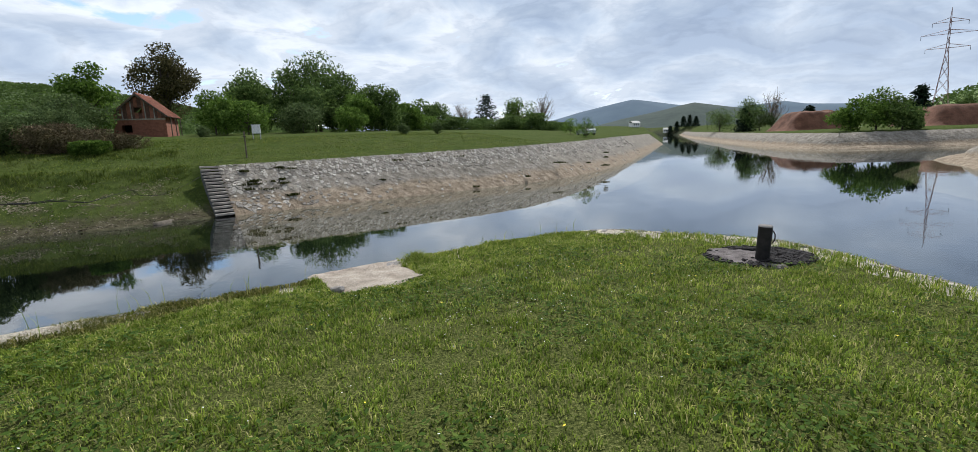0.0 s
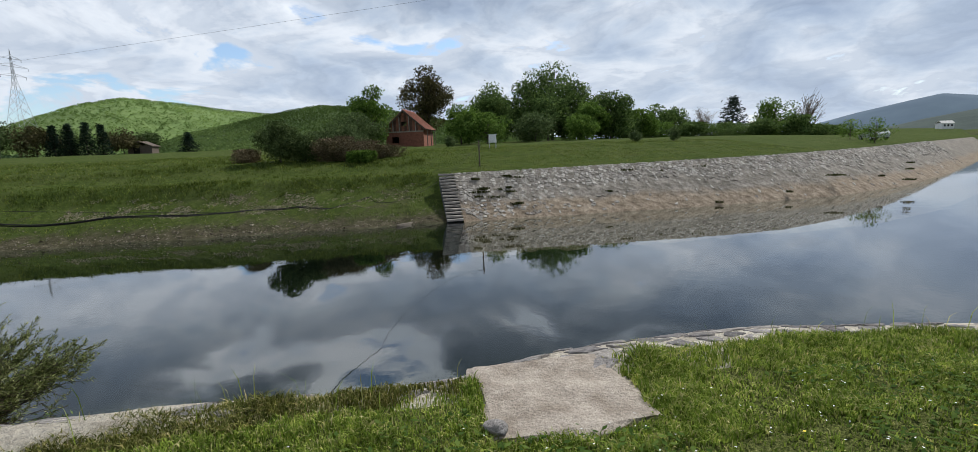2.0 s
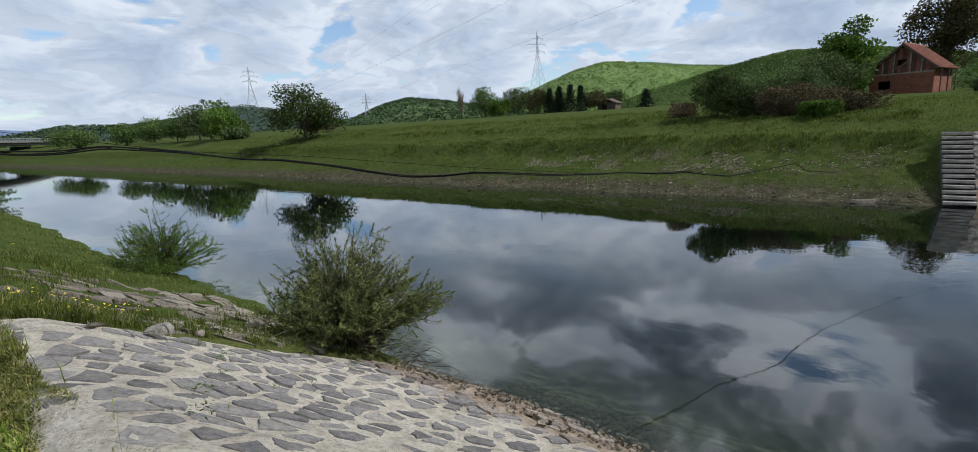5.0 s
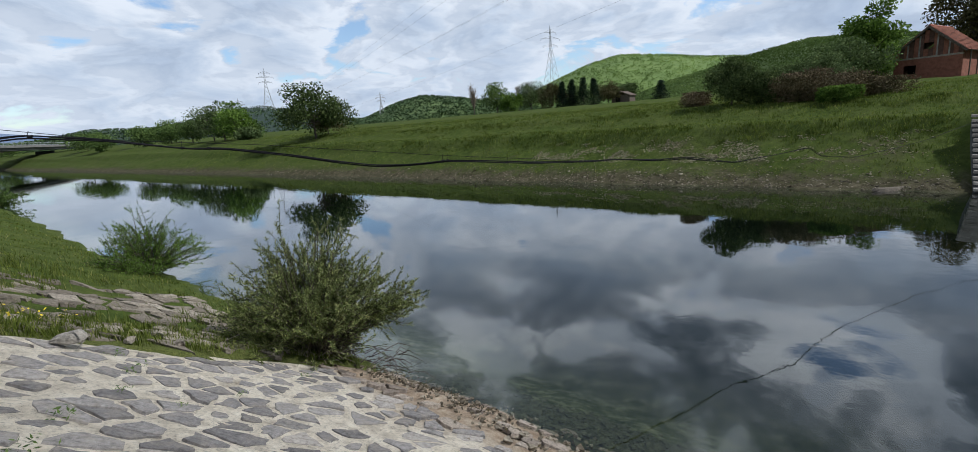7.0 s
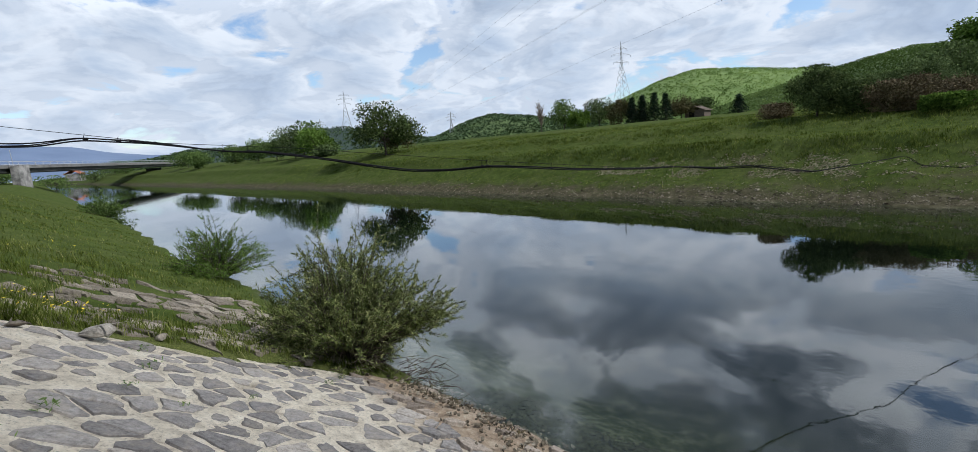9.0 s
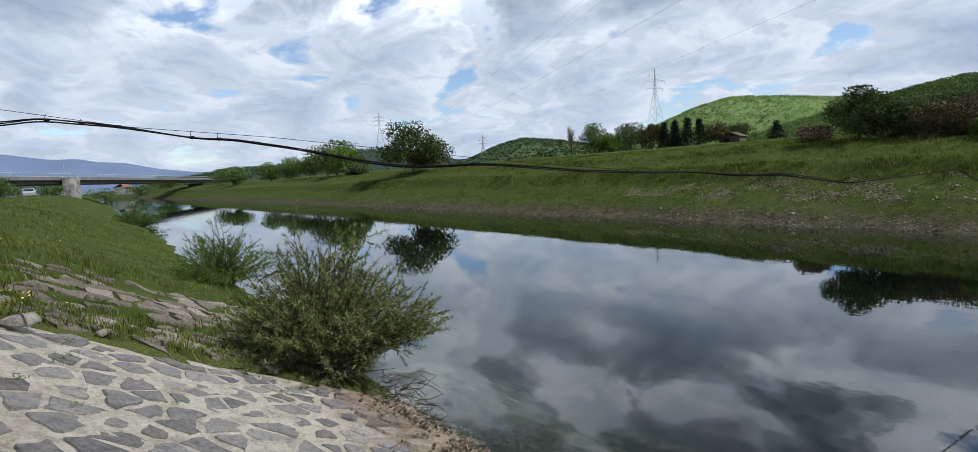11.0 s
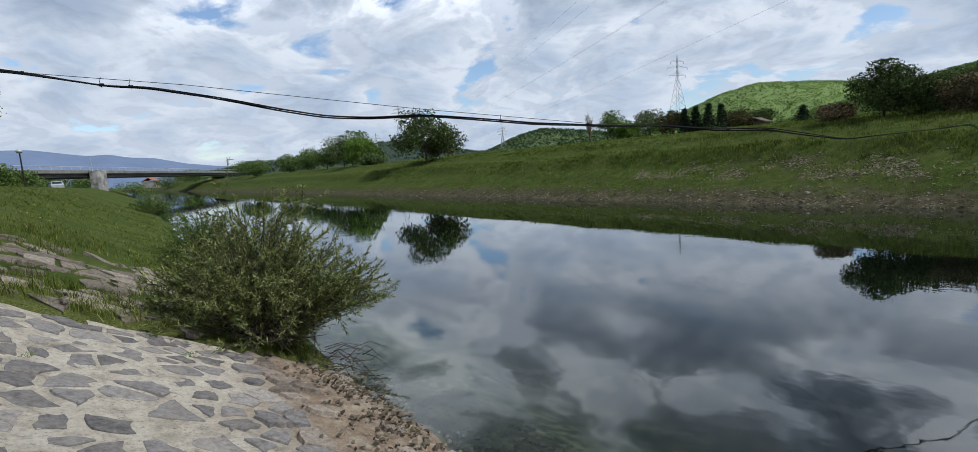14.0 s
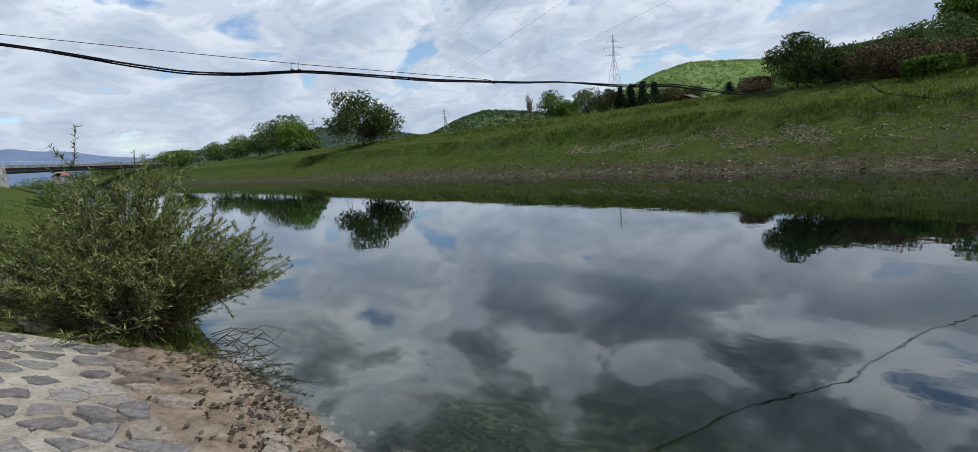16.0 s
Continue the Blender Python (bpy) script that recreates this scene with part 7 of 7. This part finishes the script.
# ---------------------------------------------------------------- hut, shed, box
def make_hut():
    w, dep, eave, ridge = 5.8, 6.3, 2.95, 5.48
    z0 = min(ground_z(-40.6, 66.3), ground_z(-46.1, 64.4)) - 0.05
    root = new("brick_hut")
    tagged(root, "small unfinished red brick hut with a tiled gable roof", "hut")
    root.matrix_basis = pose(-43.35, 65.15, z0, 0, 0, 18.0)
    T = 0.25

    def wall(name, size, at, mat, lab=""):
        return part(name, box_bm(size, at), mat, root, lab)
    lo = 2.25
    # front wall round a low opening
    wall("wall", (3.80, T, lo), (1.0, T / 2, lo / 2), M_BRICK, "smooth red hollow-brick lower wall")
    wall("wall", (0.90, T, lo), (-2.45, T / 2, lo / 2), M_BRICK)
    wall("wall", (1.10, T, 0.70), (-1.45, T / 2, 0.35), M_BRICK)
    wall("wall", (1.10, T, lo - 1.62), (-1.45, T / 2, (lo + 1.62) / 2), M_BRICK)
    for x in (-w / 2 + T / 2, w / 2 - T / 2):
        wall("wall", (T, dep - 2 * T, eave - 0.15), (x, dep / 2, (eave - 0.15) / 2), M_BRICK)
    wall("wall", (w, T, lo), (0, dep - T / 2, lo / 2), M_BRICK)
    wall("ring_beam", (w + 0.02, T + 0.02, 0.18), (0, T / 2 - 0.01, lo + 0.09), M_CONCRETE, "grey concrete ring beam")
    # gable with a small square opening, built from upright courses
    gb = lo + 0.18
    top = ridge - 0.16
    half = w / 2
    for i in range(14):
        x0, x1 = -half + i * w / 14, -half + (i + 1) * w / 14
        xm = (x0 + x1) / 2
        hh = (eave - 0.12 - gb) + (top - eave) * (1 - abs(xm) / half) + 0.08
        pieces = [(gb, gb + hh)]
        if abs(xm + 0.15) < 0.36:
            pieces = [(gb, gb + 0.75), (gb + 1.4, gb + hh)]
        for a, b in pieces:
            if b - a > 0.05:
                wall("brick_column", (x1 - x0 - 0.03, T, b - a), (xm, T / 2 + 0.03, (a + b) / 2), M_BRICK_DARK if i % 2 else M_BRICK)
    for x in (-1.75, -0.75, 0.75, 1.75):
        hh = (eave - 0.12 - gb) + (top - eave) * (1 - abs(x) / half)
        wall("post", (0.13, 0.06, hh), (x, 0.015, gb + hh / 2), M_STEP)
    bm = bmesh.new()
    for y in (dep - T, dep):
        for x, z in ((-half, lo), (half, lo), (0, top)):
            bm.verts.new((x, y, z))
    bmesh.ops.convex_hull(bm, input=bm.verts)
    part("rear_gable", bm, M_BRICK, root)
    # a near-black sheet inside stands in for the unlit room
    part("inside_shade_sheet", box_bm((w - 2 * T - 0.1, 0.1, eave), (0, dep * 0.5, eave / 2)), M_DARK, root)
    # roof slopes with rows of tiles, rafters and verge boards
    over, front = 0.42, 0.35
    run = half + over
    slope = math.atan2(ridge - eave, half)
    length = run / math.cos(slope)
    for sgn in (-1, 1):
        turn = pose(0, 0, 0, 0, math.degrees(slope) * sgn, 0)
        bm = box_bm((length, dep + 2 * front, 0.10), (sgn * length / 2, dep / 2, 0.0))
        bmesh.ops.transform(bm, matrix=Matrix.Translation((0, 0, ridge - 0.02)) @ turn, verts=bm.verts)
        roof = part("roof_slope", bm, M_TIMBER, root, "dark timber roof deck")
        rows = 16
        for i in range(rows):
            s = sgn * length * (i + 0.5) / rows
            bm = bmesh.new()
            pts = []
            n = 40
            for k in range(n + 1):
                y = -front + (dep + 2 * front) * k / n
                up = 0.03 * (0.5 + 0.5 * math.cos(k * math.pi))
                for e, dz in ((-0.5, 0.055), (0.5, 0.095)):
                    pts.append(bm.verts.new((s + e * length / rows * 1.08 * sgn, y, dz + up)))
            for k in range(n):
                bm.faces.new((pts[2 * k], pts[2 * k + 1], pts[2 * k + 3], pts[2 * k + 2]))
            bmesh.ops.solidify(bm, geom=bm.faces[:], thickness=0.015)
            bmesh.ops.transform(bm, matrix=Matrix.Translation((0, 0, ridge - 0.02)) @ turn, verts=bm.verts)
            part("roof_cover", bm, M_TILE, roof)
        bm = box_bm((length, 0.06, 0.20), (sgn * length / 2, -front - 0.03, -0.04))
        bmesh.ops.transform(bm, matrix=Matrix.Translation((0, 0, ridge - 0.02)) @ turn, verts=bm.verts)
        part("verge_board", bm, M_TIMBER, root)
    v, f = tube_arrays(np.array([(0, -front, ridge + 0.08), (0, dep + front, ridge + 0.08)]), 0.11, 8)
    mesh_ob("ridge_tile", v, f, M_TILE, root)
    # lean-to posts on the far side wall
    for y in (0.6, 3.0, 5.6):
        part("prop", box_bm((0.10, 0.10, eave - 0.25), (half + 0.45, y, (eave - 0.25) / 2)), M_TIMBER, root)


make_hut()


def make_box():
    x, y = -21.1, 47.9
    root = new("meter_box")
    root.matrix_basis = pose(x, y, ground_z(x, y) - 0.03, 0, 0, 20)
    tagged(root, "white metal cabinet on short grey legs in the meadow", "cabinet")
    part("body", box_bm((0.78, 0.45, 0.78), (0, 0, 0.95), 0.02, taper=0.9), M_PAINT_WHITE, root)
    part("door", box_bm((0.60, 0.02, 0.60), (0, -0.235, 0.94), 0.006), M_PAINT_WHITE, root)
    part("roof", box_bm((0.86, 0.54, 0.05), (0, 0, 1.36), 0.015), M_PAINT_WHITE, root)
    for sx in (-0.32, 0.32):
        for sy in (-0.17, 0.17):
            part("leg", box_bm((0.07, 0.07, 0.58), (sx, sy, 0.29)), M_STEEL, root)


make_box()


def make_shed():
    x, y = -112.5, 68.3
    root = new("shed")
    root.matrix_basis = pose(x, y, ground_z(x, y) - 0.1, 0, 0, 35)
    tagged(root, "low dark timber shed across the meadow", "shed")
    part("wall", box_bm((4.6, 3.2, 1.9), (0, 0, 0.95)), M_TIMBER, root)
    for s in (-1, 1):
        bm = box_bm((2.9, 3.9, 0.12), (s * 1.42, 0, 0))
        bmesh.ops.transform(bm, matrix=Matrix.Translation((0, 0, 2.75)) @ pose(0, 0, 0, 0, 24 * s, 0), verts=bm.verts)
        part("roof_slope", bm, M_TIMBER, root)
    part("door", box_bm((1.2, 0.05, 1.6), (-0.6, -1.62, 0.8)), M_DARK, root)


make_shed()


# ---------------------------------------------------------------- pylons and wires
def make_pylon(at, z0, height, base, heading, mat, label, thick=0.16):
    root = new("pylon")
    tagged(root, label, "pylon")
    root.matrix_basis = pose(at[0], at[1], z0, 0, 0, heading)
    zs = [0, 0.14, 0.27, 0.39, 0.50, 0.60, 0.68, 0.76, 0.84, 0.92]
    half = [base / 2 * (1 - 0.86 * min(1, z / 0.62)) if z < 0.62 else base / 2 * 0.14 * (1 - 0.75 * (z - 0.62) / 0.38) for z in zs]
    cs = [(-1, -1), (1, -1), (1, 1), (-1, 1)]
    for cx, cy in cs:
        pts = np.array([(cx * h, cy * h, z * height) for z, h in zip(zs, half)] + [(0, 0, height)])
        v, f = tube_arrays(pts, thick, 4)
        mesh_ob("leg", v, f, mat, root)
    tubes = []
    for i in range(len(zs) - 1):
        for k in range(4):
            a, b = cs[k], cs[(k + 1) % 4]
            p0, p1 = (a[0] * half[i], a[1] * half[i], zs[i] * height), (b[0] * half[i + 1], b[1] * half[i + 1], zs[i + 1] * height)
            q0, q1 = (b[0] * half[i], b[1] * half[i], zs[i] * height), (a[0] * half[i + 1], a[1] * half[i + 1], zs[i + 1] * height)
            tubes += [tube_arrays(np.array([p0, p1], float), thick * 0.6, 4), tube_arrays(np.array([q0, q1], float), thick * 0.6, 4)]
    tagged(mesh_ob("bracing", *join_arrays(tubes), mat, root), kind="stuff")
    for z, ln in ((0.66, 0.15), (0.78, 0.19), (0.88, 0.12)):
        for s in (-1, 1):
            tip = np.array((s * ln * height, 0, z * height))
            tubes = [tube_arrays(np.array([(s * 0.3, y, z * height + dz), tip]), thick * 0.7, 4) for y in (-0.4, 0.4) for dz in (0, 0.035 * height)]
            arm = mesh_ob("cross_arm", *join_arrays(tubes), mat, root)
            v, f = tube_arrays(np.array([tip, tip - (0, 0, 0.035 * height)]), thick * 0.8, 5)
            mesh_ob("insulator", v, f, M_DARK, arm)


make_pylon((-327, 137), 26, 39, 8.5, 102.5, M_STEEL, "tall steel lattice pylon below the wooded hill", 0.085)
make_pylon((-398, -54), 24, 29.5, 7.5, 102.5, M_STEEL, "steel lattice pylon in the distance beyond the meadow", 0.095)
make_pylon((-589, -112), 18, 30, 7, 102.5, M_STEEL, "small steel lattice pylon far off", 0.2)
make_pylon((-600, 36), 18, 30, 7, 102.5, M_STEEL, "small steel lattice pylon far off", 0.2)
make_pylon((170, 183), 3, 40.5, 5.6, -38, M_STEEL_RED, "faded red steel lattice pylon beyond the far channel", 0.085)


def make_wires():
    """Parallel conductors over the canal: distance off to the side, height over the water, rise along the run."""
    turn = radians(80)
    way, side = np.array((math.sin(turn), math.cos(turn))), np.array((math.cos(turn), -math.sin(turn)))
    for off, high, rise in ((-48.2, 24.0, 0.0), (-49.0, 24.6, 0.0), (-34.6, 24.0, 0.0), (-37.6, 24.2, 0.0), (-57.0, 21.5, 0.025)):
        t = np.linspace(-330, 260, 70)
        z = high + rise * t + 0.00005 * t * t
        ob = mesh_ob("power_line", *tube_arrays(np.concatenate([side * off + way * t[:, None], z[:, None]], 1), 0.013, 4), M_WIRE)
        tagged(ob, "thin high-voltage wire across the sky", "wire", group="high-voltage wires")


make_wires()


# ---------------------------------------------------------------- bridge, lamp, cars, houses
def make_bridge():
    p0, p1 = np.array((-45.0, -64.6)), np.array((-235.0, -103.4))
    d = p1 - p0
    L = float(np.linalg.norm(d))
    turn = math.degrees(math.atan2(d[1], d[0]))
    root = new("bridge")
    root.matrix_basis = pose(p0[0], p0[1], 0, 0, 0, turn)
    tagged(root, "long low concrete road bridge over the canal", "bridge")
    part("deck", box_bm((L, 9.5, 0.35), (L / 2, 0, 6.05)), M_BRIDGE, root)
    for y in (-4.0, -1.4, 1.4, 4.0):
        part("girder", box_bm((L, 0.5, 0.70), (L / 2, y, 5.52)), M_BRIDGE_DARK, root)
    for y in (-4.6, 4.6):
        rail = part("parapet", box_bm((L, 0.25, 0.30), (L / 2, y, 6.35)), M_BRIDGE, root)
        v, f = tube_arrays(np.array([(0, y, 7.15), (L, y, 7.15)], float), 0.05, 5)
        mesh_ob("handrail", v, f, M_STEEL, rail)
        for k in range(0, int(L), 3):
            part("baluster", box_bm((0.07, 0.07, 0.7), (k + 0.5, y, 6.8)), M_STEEL, rail)
    for x in (20.0, 160.0):
        part("pier", box_bm((1.0, 5.0, 6.6), (x, 0, 1.45), 0.15), M_BRIDGE_DARK, root)
    # a broken block of old masonry stands beside the canal
    bm = box_bm((3.9, 1.3, 4.4), (61.4, -5.6, 4.2), 0.10)
    bmesh.ops.subdivide_edges(bm, edges=bm.edges[:], cuts=3, use_grid_fill=True)
    for v in bm.verts:
        v.co += Vector((0.12, 0.10, 0.16)) * noise.noise(v.co * 0.9)
    part("abutment", bm, M_OLD_CONCRETE, root, "grey stained concrete block with broken edges")
    v, f = tube_arrays(np.array([(59.6, -5.6, 6.2), (59.4, -5.6, 9.2)]), 0.05, 6)
    mesh_ob("mast", v, f, M_STEEL, root)


make_bridge()


def make_lamp():
    x, y = -58.6, -43.4
    root = new("street_lamp")
    root.matrix_basis = pose(x, y, ground_z(x, y) - 0.1, 0, 0, 40)
    tagged(root, "short dark street lamp on the near bank", "lamp")
    v, f = tube_arrays(np.array([(0, 0, 0), (0, 0, 2.6), (0.02, 0, 4.3)]), np.array([0.10, 0.08, 0.06]), 8)
    mesh_ob("post", v, f, M_IRON, root, smooth=True)
    bm = bmesh.new()
    bmesh.ops.create_uvsphere(bm, u_segments=16, v_segments=10, radius=0.34)
    bmesh.ops.scale(bm, vec=(1.25, 0.9, 0.7), verts=bm.verts)
    bmesh.ops.translate(bm, vec=(0.16, 0, 4.42), verts=bm.verts)
    part("lamp_head", bm, M_STEEL, root, "grey lamp head", smooth=True)


make_lamp()


def make_car(at, heading, label):
    root = new("car")
    root.matrix_basis = pose(at[0], at[1], ground_z(*at), 0, 0, heading)
    tagged(root, label, "car")
    bm = bmesh.new()
    prof = [(-2.0, 0.35), (2.0, 0.35), (2.05, 0.75), (1.1, 0.92), (0.55, 1.42), (-1.2, 1.45), (-1.85, 0.95), (-2.05, 0.8)]
    rows = []
    for y, k in ((-0.82, 1.0), (-0.70, 1.0), (0.70, 1.0), (0.82, 1.0)):
        rows.append([bm.verts.new((x * (0.98 if abs(y) > 0.8 else 1), y * (0.86 if z > 1.2 else 1), z)) for x, z in prof])
    for a, b in zip(rows, rows[1:]):
        for i in range(len(prof)):
            bm.faces.new((a[i], a[(i + 1) % len(prof)], b[(i + 1) % len(prof)], b[i]))
    bm.faces.new(rows[0][::-1])
    bm.faces.new(rows[-1])
    bmesh.ops.recalc_face_normals(bm, faces=bm.faces)
    part("body", bm, M_CAR, root)
    for s in (-1, 1):
        bm = bmesh.new()
        bm.faces.new([bm.verts.new((x, s * 0.80, z)) for x, z in ((0.95, 0.95), (0.5, 1.36), (-1.1, 1.38), (-1.6, 0.98))])
        bmesh.ops.solidify(bm, geom=bm.faces[:], thickness=0.02)
        part("side_window", bm, M_GLASS_DARK, root)
    for x, nm in ((0.86, "windscreen"), (-1.56, "rear_window")):
        bm = box_bm((0.04, 1.25, 0.5), (0, 0, 0), turn=pose(0, 0, 0, 0, -46 if x > 0 else 52, 0))
        bmesh.ops.translate(bm, vec=(x, 0, 1.2), verts=bm.verts)
        part(nm, bm, M_GLASS_DARK, root)
    for x in (-1.25, 1.3):
        for y in (-0.76, 0.76):
            bm = bmesh.new()
            bmesh.ops.create_cone(bm, cap_ends=True, segments=18, radius1=0.31, radius2=0.31, depth=0.2)
            bmesh.ops.transform(bm, matrix=pose(x, y, 0.31, 90), verts=bm.verts)
            wheel = part("wheel", bm, M_RUBBER, root)
            bm = bmesh.new()
            bmesh.ops.create_cone(bm, cap_ends=True, segments=14, radius1=0.19, radius2=0.19, depth=0.23)
            bmesh.ops.transform(bm, matrix=pose(x, y, 0.31, 90), verts=bm.verts)
            part("rim", bm, M_STEEL, wheel)


make_car((-87.5, -64.5), 228, "small silver car parked on the near bank by the bridge")
make_car((16.5, 76.5), 100, "silver car on the track along the far bank")


def make_house(at, w, dp, h, heading, label, wall_mat, roof_mat):
    root = new("house")
    root.matrix_basis = pose(at[0], at[1], max(ground_z(*at), 2.0) - 0.2, 0, 0, heading)
    tagged(root, label, "house")
    part("wall", box_bm((w, dp, h), (0, 0, h / 2)), wall_mat, root)
    for s in (-1, 1):
        bm = box_bm((dp * 0.66, w + 0.8, 0.2), (s * dp * 0.32, 0, 0))
        bmesh.ops.transform(bm, matrix=Matrix.Translation((0, 0, h + dp * 0.27)) @ pose(0, 0, 0, 0, 0, 90) @ pose(0, 0, 0, 0, 30 * s, 0), verts=bm.verts)
        part("roof_slope", bm, roof_mat, root)
    for i in range(3):
        for s in (-1, 1):
            part("window", box_bm((1.0, 0.08, 1.2), ((i - 1) * w * 0.3, s * (dp / 2 + 0.02), h * 0.6)), M_GLASS_DARK, root)


make_house((118.5, 381), 6.5, 5, 3.4, 20, "white house with a pale roof far up the valley", M_PAINT_WHITE, M_PLASTER)
make_house((160.0, 425), 5, 4.5, 3.0, -30, "white house far up the valley", M_PAINT_WHITE, M_PLASTER)
make_house((-246.0, -152.5), 6.5, 5.5, 3.4, 15, "pale house with a red roof beyond the bridge", M_OLD_CONCRETE, M_TILE)
